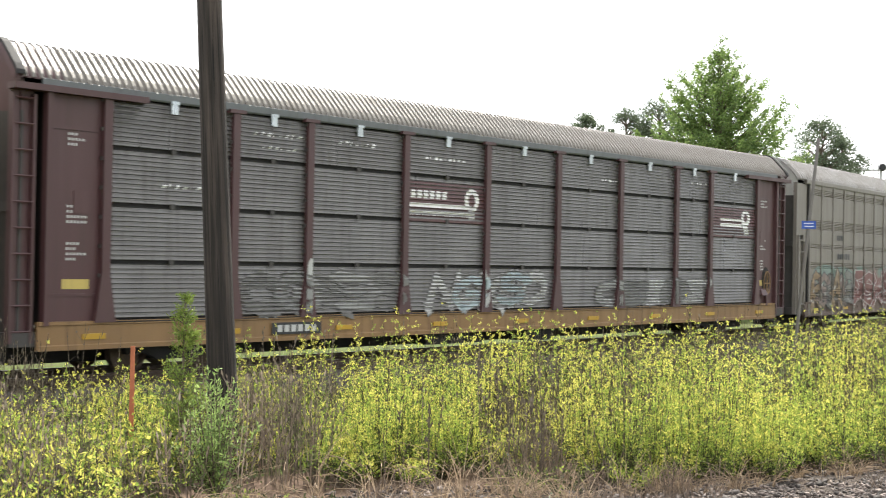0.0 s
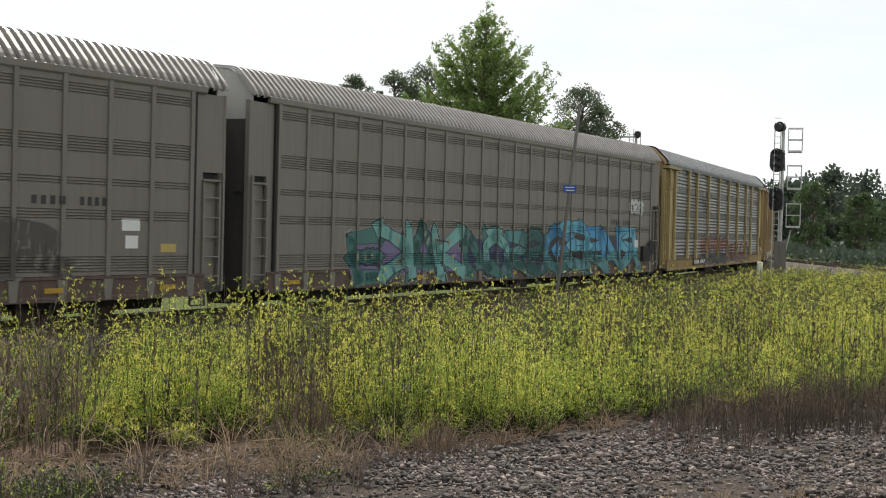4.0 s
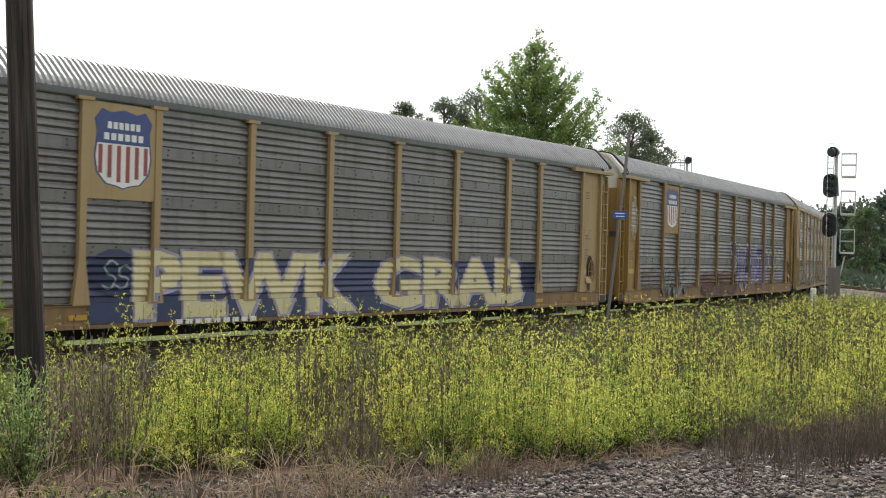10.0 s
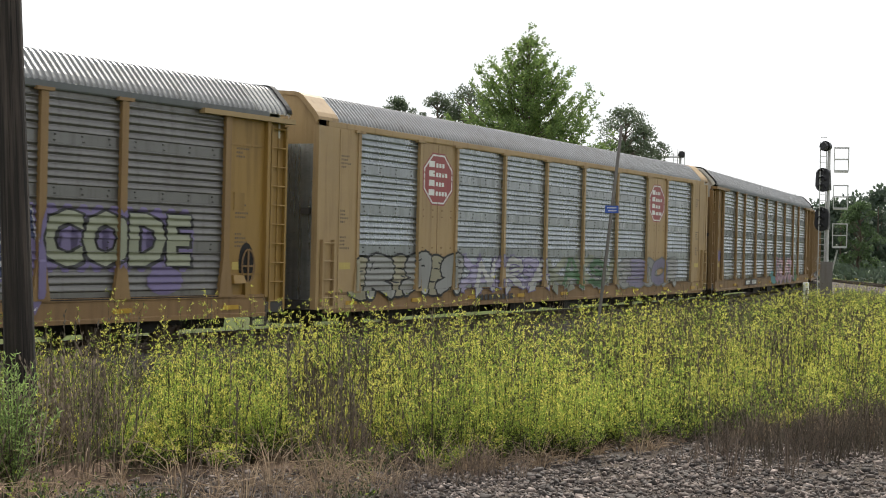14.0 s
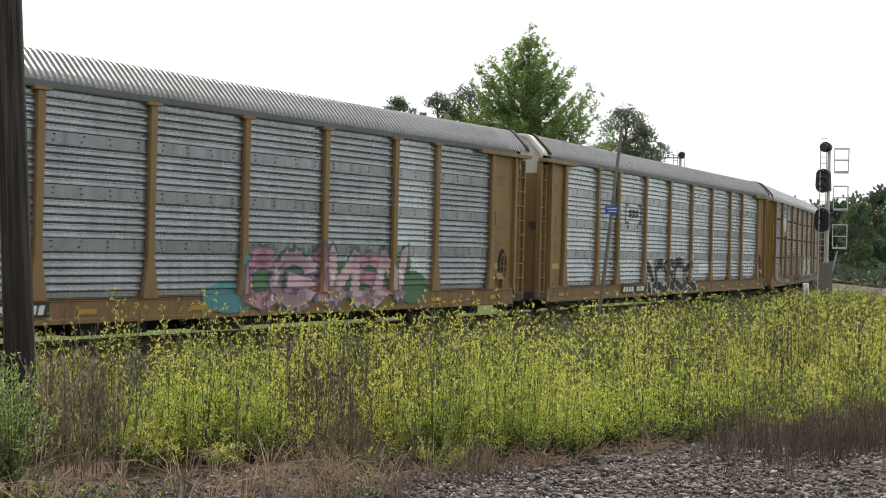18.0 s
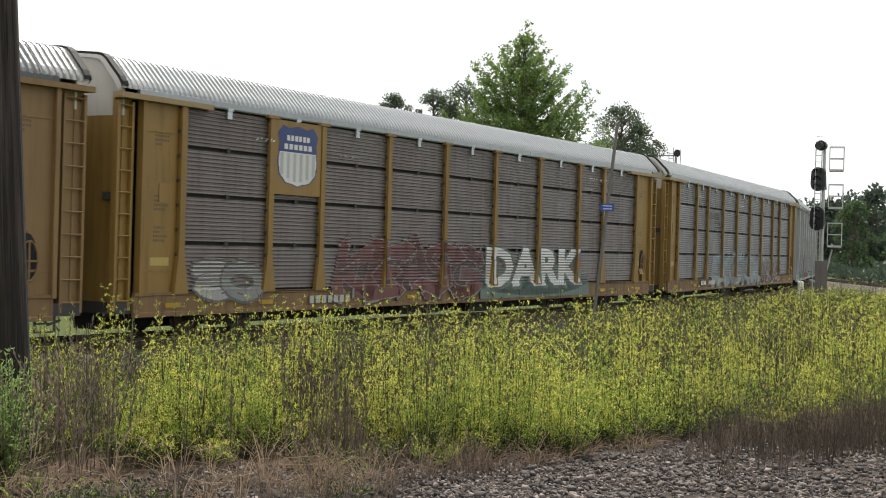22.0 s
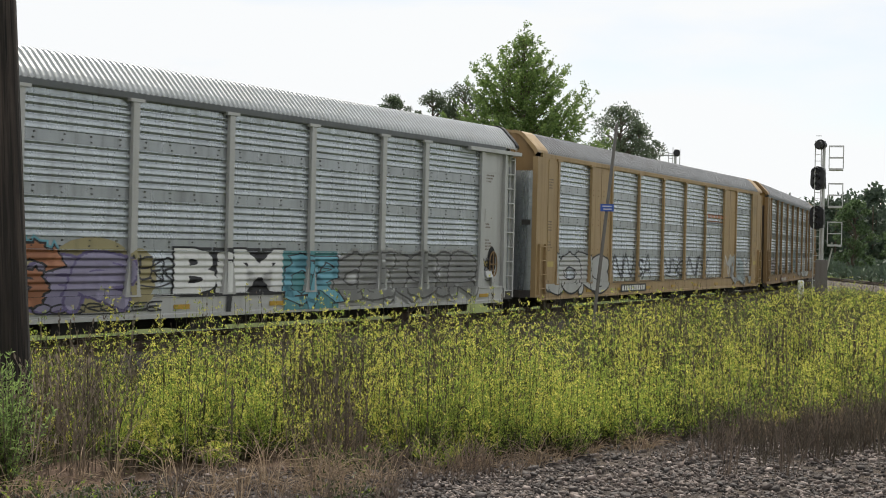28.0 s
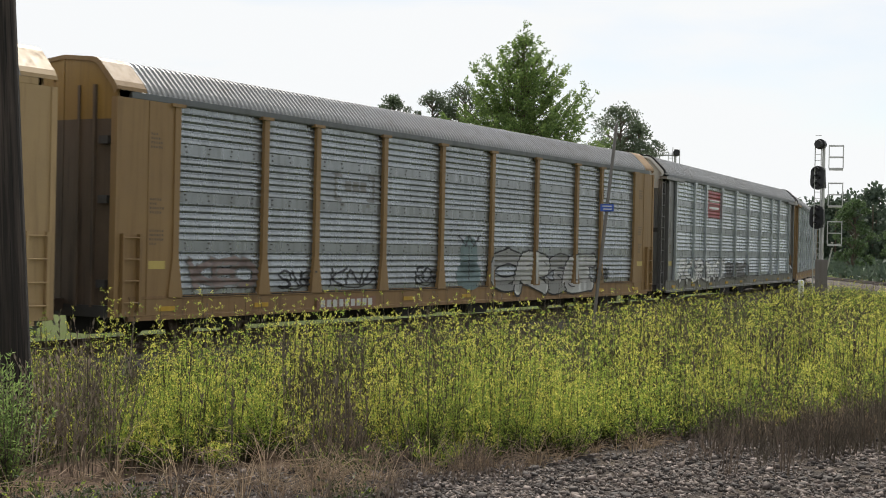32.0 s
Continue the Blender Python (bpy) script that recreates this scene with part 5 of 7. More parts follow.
# white dashes painted for daylight showing through small holes in the sheets
for car_, x_, z_, n_ in ((1, -8.6, 4.62, 9), (1, -8.4, 4.35, 6), (1, -6.3, 4.62, 7), (1, -3.6, 4.5, 9), (1, 3.4, 4.4, 5), (1, 8.0, 4.6, 6), (1, -10.8, 3.45, 8), (10, -9.6, 4.45, 7), (10, -6.4, 4.3, 6), (10, 8.0, 4.55, 8), (10, 7.6, 4.2, 4), (11, -11.6, 4.62, 7), (11, -8.7, 4.5, 6), (11, -4.0, 4.3, 4), (11, -1.1, 4.4, 8), (11, -0.9, 4.22, 5)):
    for k_ in range(n_):
        lay_paint(car_, "bright_dent", [rect(x_ + 0.16 * k_, x_ + 0.16 * k_ + 0.07 + 0.04 * math.sin(k_ * 2.3 + x_), z_ + 0.015 * math.sin(k_ * 1.9), z_ + 0.05 + 0.02 * math.sin(k_ * 1.3), 0.03)], "p_white", level=0)
# first ribbed grey car
lay_paint(2, "graffiti_ground", [oval(-11.2, 1.95, 1.3, 0.36), oval(-9.4, 1.9, 1.2, 0.34)], "p_aqua_dull", "dull teal haze behind the graffiti")
wild(2, -12.5, -8.3, 0.8, 2.0, 6, ("p_tan", "p_rust_faint", "p_faint"), "p_black", seed=1, label="tan and grey swirled graffiti with pale outlines", lights="p_pale")
lay_paint(2, "graffiti_ground", [oval(-7.4, 2.05, 0.9, 0.22), oval(-4.4, 2.05, 0.9, 0.24)], "p_aqua_dull", "dull teal haze behind the graffiti")
wild(2, -8.1, -3.6, 0.85, 2.1, 4, ("p_dull_red",), "p_pale", "p_dull_red", seed=2, label="red block graffiti with white outline")
wild(2, -2.6, 3.2, 0.9, 2.3, 5, ("p_pale",), "p_black", seed=3, label="white graffiti fading to dull red below", fade="p_dull_red")
wild(2, 3.3, 6.9, 0.85, 2.15, 3, ("p_dull_red",), "p_black", seed=4, style="bubble", label="red bubble graffiti turning blue below", fade="p_slate")
wild(2, 6.9, 9.2, 1.0, 2.05, 2, ("grey_paint",), "p_faint", seed=5, style="bubble", label="grey bubble graffiti")
bars(2, 8.55, 9.45, 2.45, 2.62, "p_black", 4, gap=0.45)
bars(2, 9.75, 10.5, 2.45, 2.62, "p_black", 4, gap=0.45)
bars(2, -10.12, -9.45, 3.18, 3.36, "p_black", 3)
bars(2, -10.04, -8.68, 2.50, 2.70, "p_black", 6)
for k_, (x_, z_, w_, h_) in enumerate(((-1.45, 4.28, 0.22, 0.25), (-0.35, 4.2, 0.32, 0.24), (3.0, 4.22, 0.3, 0.26), (4.1, 4.1, 0.22, 0.16), (5.1, 4.05, 0.2, 0.26), (-1.4, 2.82, 0.45, 0.16), (-0.2, 2.85, 0.4, 0.17), (1.7, 2.82, 0.5, 0.15), (2.9, 2.82, 0.45, 0.17), (4.0, 2.75, 0.3, 0.13))):
    pts_ = [(x + 0.08 * math.sin(5 * j + k_), z + 0.05 * math.cos(7 * j + k_)) for j, (x, z) in enumerate(oval(x_, z_, w_, h_, 12))]
    lay_paint(2, "repair_patch", [pts_], "p_blotch", "pale worn blotch in the grey paint", level=0)
lay_paint(2, "notice", [rect(10.9, 11.4, 1.95, 2.2), rect(11.0, 11.35, 1.58, 1.85)], "p_white")
lay_paint(2, "notice", [rect(12.0, 12.45, 1.5, 1.68)], "p_yellow")
bars(2, -2.3, -1.1, 0.68, 0.86, "p_orange", 1)
# second ribbed grey car
wild(3, -9.6, -3.6, 0.62, 2.2, 4, ("p_teal", "p_aqua"), "p_black", "p_purple", seed=6, lights="p_sage", rim="p_sage", label="teal and purple graffiti")
wild(3, -3.3, 2.4, 0.6, 2.2, 4, ("p_teal", "p_aqua", "p_teal_bright"), "p_black", "p_navy", seed=7, lights="p_purple", rim="p_sage", label="teal green graffiti with dark outline", fade="p_teal")
wild(3, 2.7, 11.2, 0.62, 2.42, 5, ("p_azure", "p_sky", "p_azure"), "p_black", "p_black", seed=8, lights="p_sky", rim="p_sage", label="bright blue spiky graffiti", fade="p_teal_bright")
bars(3, 8.5, 9.4, 2.45, 2.62, "p_black", 4, gap=0.45)
bars(3, 9.75, 10.55, 2.45, 2.62, "p_black", 4, gap=0.45)
wild(3, 10.5, 11.9, 2.9, 3.45, 3, ("p_white",), "p_pale", seed=9, label="small white tag")
lay_paint(3, "notice", [rect(11.1, 11.5, 1.55, 1.85)], "p_white")
part("brake_wheel_box", Build().box(11.75, 12.6, -SIDE - 0.16, -SIDE, 1.0, 1.6), M["black"], CARS[3], "black brake gear housing")
part("brake_wheel", Build().tube((12.75, -SIDE - 0.1, 1.55), (12.75, -SIDE - 0.16, 1.55), 0.3, sides=16), M["black"], CARS[3])
# yellow posts, red graffiti
bars(4, -6.5, -4.3, 3.84, 3.90, "p_black", 1, gap=0)
lay_paint(4, "lettering", [rect(-6.5, -5.3, 3.60 + 0.1 * k, 3.64 + 0.1 * k) for k in range(2)] + [rect(-5.4, -5.15, 3.5, 3.8), rect(-5.05, -4.7, 3.5, 3.8, 0.05)], "p_black", "grey emblem shown as bars")
bars(4, -5.4, -4.4, 3.36, 3.44, "p_black", 7)
bars(4, -5.4, -4.2, 3.22, 3.30, "p_black", 8)
wild(4, -5.6, 1.1, 0.7, 2.0, 6, ("p_salmon",), "p_black", "p_lilac", seed=10, style="bubble", label="salmon bubble graffiti turning grey below, outlined in black", fade="p_faint")
wild(4, 1.5, 7.6, 0.75, 1.7, 8, ("p_salmon", "p_dull_red"), "p_black", "p_pale", seed=11, label="red graffiti with white edges")
bars(4, -7.6, -6.5, 0.74, 0.92, "p_white", 4, back="p_black")
bars(4, -6.2, -5.0, 0.74, 0.92, "p_white", 6, back="p_black")
tag(4, 8.0, 8.9, 1.1, 1.6, "p_black", 4)
# shield car with block letters
shield(5, -9.0, -7.2, 3.08, 4.98, "cream")
lay_paint(5, "graffiti_ground", [rect(-8.9, 8.9, 0.62, 1.95), oval(-8.2, 1.6, 0.7, 0.5), oval(8.5, 1.5, 0.6, 0.45)], "p_navy", "dark blue ground of the graffiti")
word(5, "PEWK", -7.7, -0.3, 0.66, 2.08, "p_butter", "p_lilac", label="cream block letters PEWK", grow=0.085)
word(5, "GRAB", 0.5, 8.15, 0.68, 2.06, "p_butter", "p_lilac", label="cream block letters GRAB", grow=0.085)
bars(5, -6.6, -4.0, 0.54, 0.64, "p_white", 9)
tag(5, -8.5, -7.8, 1.2, 1.9, "p_ice", 4)
# shield car with purple graffiti
shield(6, -9.0, -7.2, 3.12, 4.98, "yellow")
wild(6, 1.5, 6.9, 1.1, 2.75, 5, ("p_navy", "p_purple"), "p_white", "p_purple", seed=12, label="dark violet spiky graffiti with white outlines")
word(6, "CODE", 7.2, 11.0, 1.65, 2.75, "p_sage", "p_black", halo="p_purple", label="sage green letters CODE on violet", grow=0.07)
lay_paint(6, "graffiti_ground", [oval(6.9, 1.5, 0.4, 0.7)], "p_purple", "violet spray patch")
lay_paint(6, "graffiti_ground", [oval(10.3, 1.35, 0.5, 0.3)], "p_purple", "violet spray patch")
wild(6, -3.5, 1.8, 0.66, 1.5, 5, ("p_dull_red", "p_rust"), "p_faint", "p_dull_red", seed=14, style="bubble", label="rust red faded graffiti")
wild(6, -9.3, -6.1, 0.75, 1.75, 4, ("p_faint", "p_grey"), "p_black", seed=15, label="faint grey ghost of old graffiti")
wild(6, -11.2, -9.3, 1.05, 1.75, 3, ("p_faint",), "p_dull_red", seed=16)
tag(6, -12.7, -12.1, 2.9, 4.3, "p_white", 6, 0.02)
# tan panels and octagons
octagon(7, -8.12, 4.05, 0.80, 0.72)
octagon(7, 8.12, 4.05, 0.80, 0.72)
wild(7, -12.2, -6.9, 0.85, 1.95, 6, ("p_cream", "p_pale"), "p_black", seed=17, label="cream bubble graffiti with black outline", style="bubble")
wild(7, -6.6, -1.2, 0.95, 1.9, 6, ("p_lilac", "p_pale"), "p_purple", seed=18, label="lilac graffiti")
wild(7, -0.9, 4.3, 0.95, 1.95, 5, ("p_sage", "p_green"), "p_grey", seed=19, label="green faded graffiti")
wild(7, 4.6, 10.2, 0.9, 1.95, 5, ("p_pale", "p_lilac"), "p_grey", seed=20, style="bubble", label="pale lilac bubble graffiti")
tag(7, -12.9, -12.1, 2.6, 4.1, "p_black", 7, 0.022)
bars(7, -6.0, -3.6, 0.66, 0.82, "p_black", 9)
# tan posts, pink graffiti
lay_paint(8, "graffiti_ground", [oval(1.0, 0.95, 0.9, 0.35), oval(1.7, 1.5, 0.4, 0.55)], "p_teal_bright", "teal shade of the graffiti")
lay_paint(8, "graffiti_ground", [oval(8.0, 1.1, 0.8, 0.45), oval(7.6, 1.7, 0.4, 0.35)], "p_green", "green shade of the graffiti")
wild(8, 1.6, 7.6, 0.68, 2.05, 6, ("p_pink", "p_pink_pale"), "p_purple", "p_green", seed=21, lights="p_white", label="pink graffiti with violet outline and green shade")
tag(8, -11.4, -7.6, 1.15, 1.95, "p_pale", 7, 0.03)
lay_paint(8, "grey_patch", [rect(-12.6, -12.15, 1.85, 2.3, 0.06)], "p_purple", level=0, face=SIDE - 0.04)
bars(8, -6.7, -5.6, 0.72, 0.9, "p_white", 4, back="p_black", slant=0.04)
bars(8, -5.2, -4.1, 0.72, 0.9, "p_white", 6, back="p_black", slant=0.04)
# pale car with black graffiti
lay_paint(9, "emblem", line([(-6.05, 3.9), (-6.3, 3.9), (-6.3, 3.25), (-6.05, 3.25)], 0.045) + line([(-4.95, 3.9), (-4.7, 3.9), (-4.7, 3.25), (-4.95, 3.25)], 0.045) + [rect(-5.95 + 0.34 * k, -5.68 + 0.34 * k, 3.45, 3.74) for k in range(3)] + [rect(-6.1, -5.9, 3.06, 3.14), rect(-5.1, -4.9, 3.06, 3.14)], "p_black", "black bracket emblem with bars")
wild(9, -3.9, 1.7, 0.6, 1.95, 5, ("p_black",), "p_white", "p_pale", seed=22, label="black jagged letters outlined in white")
bars(9, -6.6, -5.5, 0.72, 0.9, "p_white", 4, back="p_black", slant=0.05)
bars(9, -5.2, -4.35, 0.72, 0.9, "p_white", 6, back="p_black", slant=0.05)
lay_paint(9, "pale_patch", [rect(2.6, 4.0, 1.35, 1.75)], "p_white")
# brownish car with shield
shield(10, -9.05, -7.25, 3.25, 4.98, "yellow", "p_pale")
wild(10, -11.4, -9.5, 0.82, 1.75, 2, ("p_white", "p_pale"), "p_grey", seed=23, style="bubble", label="white bubble graffiti")
wild(10, -6.3, 0.4, 0.7, 2.2, 5, ("p_dull_red",), "p_blotch", "p_plate_brown", seed=24, label="dull red graffiti with pale edges")
lay_paint(10, "graffiti_shade", [rect(0.6, 8.0, 0.6, 1.25), oval(4.2, 1.15, 3.9, 0.5)], "p_aqua_dull", "dull green shade under the letters")
word(10, "DARK", 1.0, 7.5, 0.95, 2.15, "p_white", "p_aqua_dull", label="white letters DARK", grow=0.10)
bars(10, -7.6, -5.9, 0.68, 0.86, "p_pale", 7)
# dark car, pale blue graffiti
lay_paint(11, "emblem_plate", [rect(-6.85, -4.45, 3.14, 3.96)], "p_faint", level=0)
lay_paint(11, "lettering", [rect(-6.8, -5.6, 3.66 + 0.09 * k, 3.70 + 0.09 * k) for k in range(3)] + [rect(-5.65, -5.4, 3.62, 3.9), rect(-5.3, -5.0, 3.62, 3.9)] + [rect(-5.8 + 0.2 * k, -5.65 + 0.2 * k, 3.42, 3.52) for k in range(6)] + [rect(-5.8 + 0.19 * k, -5.66 + 0.19 * k, 3.24, 3.34) for k in range(7)], "p_black", "black emblem shown as bars", level=1)
wild(11, -5.9, -1.3, 0.62, 2.05, 4, ("p_ice", "p_pale"), "p_faint", "p_ice", seed=25, lights="p_cyan", label="pale blue graffiti")
wild(11, -1.1, 3.8, 0.62, 2.05, 4, ("p_pale", "p_ice"), "p_teal_dull", "p_ice", seed=26, label="pale blue graffiti with drips")
wild(11, 4.2, 9.3, 0.75, 1.85, 6, ("p_faint", "p_dull_red"), "p_white", seed=27, label="dark red graffiti outlined in white")
bars(11, -8.2, -7.3, 0.74, 0.92, "p_white", 4, back="p_black")
bars(11, -6.9, -5.7, 0.74, 0.92, "p_white", 6)
# silver car
wild(12, -10.2, -7.9, 0.66, 2.0, 2, ("p_cyan",), "p_blue", seed=28, label="bright cyan block graffiti")
wild(12, -7.8, -3.6, 0.70, 2.0, 4, ("p_orange",), "p_black", "p_cyan", seed=29, label="orange graffiti with black outline")
lay_paint(12, "graffiti_ground", [rect(-4.1, -1.6, 0.7, 1.95), oval(-2.4, 1.85, 0.9, 0.35), oval(-1.2, 1.4, 0.5, 0.6)], "p_yellow_dull", "yellow graffiti ground")
wild(12, -4.0, -1.6, 0.75, 1.85, 2, ("p_lilac",), "p_purple", seed=30, style="bubble", label="lilac bubble graffiti")
lay_paint(12, "graffiti_ground", [rect(0.0, 3.3, 1.08, 1.9)] + [swell(rect(0.2 + 0.8 * k, 0.9 + 0.8 * k, 1.0, 1.98), 0.06) for k in range(4)] + [rect(1.35, 1.5, 0.6, 1.1, 0.05)], "p_black", "black shade behind the letters", level=1)
word(12, "BiM", -0.2, 3.35, 1.02, 2.0, "p_white", "p_black", label="white letters shaded in black", grow=0.08)
tag(12, -1.5, -0.2, 1.2, 1.9, "p_black", 8, 0.022)
tag(12, -3.9, -0.6, 0.68, 0.92, "p_black", 16, 0.018, 4)
lay_paint(12, "graffiti_ground", [rect(3.3, 5.35, 0.58, 1.98)], "p_teal_bright", "turquoise graffiti ground")
wild(12, 3.5, 5.3, 0.7, 1.85, 2, ("p_cyan",), "p_black", seed=32, label="turquoise letters")
wild(12, 5.5, 11.6, 0.75, 1.95, 6, ("p_pale",), "p_faint", "p_pale", seed=33, style="bubble", label="grey bubble graffiti")
tag(12, 12.15, 12.8, 1.2, 1.9, "p_black", 6, 0.02)
# tan frame, silver sheets
wild(13, -12.7, -7.5, 0.72, 2.05, 4, ("p_white",), "p_black", seed=34, style="bubble", label="white bubble graffiti with black outline")
tag(13, -6.8, -4.6, 1.0, 2.05, "p_black", 5, 0.05)
tag(13, -4.4, -2.6, 1.05, 1.95, "p_black", 5, 0.045, 3)
tag(13, -1.2, 1.7, 1.15, 1.9, "p_black", 7, 0.03)
tag(13, 1.9, 4.8, 0.95, 2.0, "p_black", 5, 0.045)
lay_paint(13, "emblem", [rect(4.75 + 0.5 * k, 5.12 + 0.5 * k, 3.66, 3.82, 0.06) for k in range(5)] + [rect(4.7, 7.1, 3.5, 3.545, 0.05)], "p_orange", "orange emblem shown as bars")
lay_paint(13, "emblem_line", [rect(4.6, 6.9, 3.42, 3.47, 0.04)], "p_black")
wild(13, 8.4, 11.7, 0.72, 1.95, 3, ("p_pale", "p_ice"), "p_grey", seed=35, label="pale blue graffiti on tan")
tag(13, 7.4, 9.0, 0.9, 2.1, "p_white", 5, 0.03)
bars(13, -6.0, -3.5, 0.68, 0.86, "p_white", 10, back="p_black")
# tan and zinc car
lay_paint(14, "emblem", line([(-6.1, 3.9), (-6.35, 3.9), (-6.35, 3.3), (-6.1, 3.3)], 0.04) + line([(-4.95, 3.9), (-4.7, 3.9), (-4.7, 3.3), (-4.95, 3.3)], 0.04) + [rect(-5.95 + 0.33 * k, -5.7 + 0.33 * k, 3.5, 3.76) for k in range(3)] + [rect(-6.1, -5.95, 3.12, 3.2), rect(-5.0, -4.85, 3.12, 3.2)], "p_faint", "faded grey bracket emblem with bars")
wild(14, 1.6, 8.4, 0.75, 2.05, 4, ("p_pale", "p_white"), "p_black", seed=36, label="white looping graffiti with black outline", style="bubble")
lay_paint(14, "graffiti_figure", [oval(0.2, 1.9, 0.5, 0.6), oval(0.2, 1.35, 0.7, 0.45)], "p_teal_dull", "dull teal round doodle")
lay_paint(14, "graffiti_lines", line([(-0.4, 2.5), (0.0, 2.2), (0.2, 2.5), (0.45, 2.2), (0.8, 2.5)], 0.03) + line([(0.2, 1.2), (0.2, 2.2)], 0.02), "p_black")
for a_, b_, c_ in ((-8.5, -7.2, 1), (-6.5, -4.4, 2), (-2.6, -1.5, 3), (8.9, 9.9, 4)):
    tag(14, a_, b_, 1.1, 1.6, "p_black", 6, 0.025, c_)
wild(14, -11.4, -9.4, 1.15, 1.8, 3, ("p_rust_faint",), "p_faint", seed=37, label="faint reddish graffiti")
tag(14, -12.9, -12.3, 1.55, 1.8, "p_white", 5, 0.02)
bars(14, -7.0, -4.75, 0.62, 0.8, "p_pale", 9, back="p_rust")
# silver car with red emblem
lay_paint(15, "emblem", [rect(-6.6, -4.4, 3.65, 4.85)], "p_red", "red square emblem")
lay_paint(15, "lettering", [rect(-6.4, -4.6, 4.35, 4.45), rect(-6.4, -4.6, 4.05, 4.15)], "p_white")
wild(15, -11.2, -3.5, 0.9, 1.8, 8, ("p_white",), "p_black", seed=38, label="black and white graffiti")
wild(15, -3.0, 1.5, 0.95, 1.65, 5, ("p_faint",), "p_black", seed=39, label="dark graffiti")
for k_ in range(len(CARS)):
    if SPECS[k_]["kind"] != "ribbed":
        end_marks(k_, "p_pale" if SPECS[k_]["end"] == "brown" else "p_stencil")


# ---- weeds, grass and trees ----
M["leaf_yellow"] = leafy("yellow_green_leaf", (0.78, 0.71, 0.17), (0.42, 0.43, 0.085), 0.5)
M["leaf_green"] = leafy("fresh_green_leaf", (0.44, 0.53, 0.10), (0.13, 0.20, 0.04), 0.52)
# dark leaf that paints shade low inside the bushes; also plain dull undergrowth
M["leaf_low"] = leafy("dull_shaded_leaf", (0.085, 0.115, 0.035), (0.028, 0.042, 0.015), 0.2)
M["dead"] = leafy("dead_stem", (0.24, 0.20, 0.15), (0.065, 0.054, 0.042), 0.05, 0.85)
M["dead_red"] = leafy("reddish_dead_stem", (0.33, 0.26, 0.205), (0.12, 0.092, 0.073), 0.05, 0.85)
M["dead_pale"] = leafy("bleached_dead_stem", (0.42, 0.34, 0.27), (0.13, 0.10, 0.08), 0.1, 0.85)
M["straw"] = leafy("straw", (0.60, 0.47, 0.33), (0.20, 0.145, 0.10), 0.25, 0.8)
M["tree_leaf"] = leafy("tree_leaf", (0.28, 0.38, 0.11), (0.10, 0.165, 0.055), 0.45)
M["oak_leaf"] = leafy("oak_leaf", (0.16, 0.20, 0.12), (0.07, 0.095, 0.06), 0.35)
M["cedar"] = leafy("cedar_needles", (0.24, 0.31, 0.065), (0.13, 0.19, 0.04), 0.3)
M["woods_leaf"] = leafy("hazy_woods_leaf", (0.10, 0.135, 0.088), (0.055, 0.08, 0.058), 0.28)
M["leaf_stem"] = leafy("green_stem", (0.10, 0.095, 0.05), (0.05, 0.046, 0.028), 0.05)
M["young_leaf"] = leafy("young_leaf", (0.12, 0.18, 0.075), (0.07, 0.11, 0.05), 0.35)
M["shrub_leaf"] = leafy("willow_leaf", (0.40, 0.52, 0.17), (0.12, 0.20, 0.06), 0.45)
M["bark"] = painted("bark", (0.10, 0.075, 0.055), 0.9, 0, (0.05, 0.04, 0.03), 0.5)


class Leaves:
    """Leaf quads and thin three-sided stems gathered in arrays, with a material number each."""

    def __init__(self):
        self.v, self.m = [], []

    def quads(self, pos, along_dir, length, width, mat, rng):
        """Pointed leaves: pos (n, 3), along_dir (n, 3) unit."""
        n = len(pos)
        if n == 0:
            return
        side = np.cross(along_dir, rng.normal(0, 1, (n, 3)))
        side /= np.linalg.norm(side, axis=1, keepdims=True) + 1e-9
        L, W = np.reshape(length, (-1, 1)), np.reshape(width, (-1, 1))
        tip = pos + along_dir * L
        mid = pos + along_dir * L * 0.45
        self.v.append(np.stack([pos, mid + side * W, tip, mid - side * W], 1))
        self.m.append(np.full(n, mat))

    def stems(self, a, b, ra, rb, mat, rng):
        """Flat crossed blades from a to b."""
        n = len(a)
        if n == 0:
            return
        d = b - a
        ra, rb = np.reshape(ra, (-1, 1)), np.reshape(rb, (-1, 1))
        s = np.cross(d, rng.normal(0, 1, (n, 3)))
        s /= np.linalg.norm(s, axis=1, keepdims=True) + 1e-9
        u = np.cross(d, s)
        u /= np.linalg.norm(u, axis=1, keepdims=True) + 1e-9
        for w in (s, u):
            self.v.append(np.stack([a - w * ra, a + w * ra, b + w * rb, b - w * rb], 1))
            self.m.append(np.full(n, mat))

    def mesh(self, name, mats):
        v = np.concatenate(self.v)
        ids = np.concatenate(self.m)
        f = np.arange(len(v) * 4).reshape(-1, 4)
        return mesh_np(name, v.reshape(-1, 3), f, ids, mats)


def unit(v):
    return v / (np.linalg.norm(v, axis=-1, keepdims=True) + 1e-9)


def ground_at(x, y):
    d = y - front_line(x)
    return GROUND + np.clip(-d / 6.0, 0, 1) * 0.22


def field_noise(x, y, k, seed):
    return np.array([noise.noise((a * k, b * k, seed)) for a, b in zip(x, y)])


def scatter(n, rng, x0, x1, d0, d1):
    x = rng.uniform(x0, x1, n)
    y = front_line(x) + rng.uniform(d0, d1, n)
    return x, y


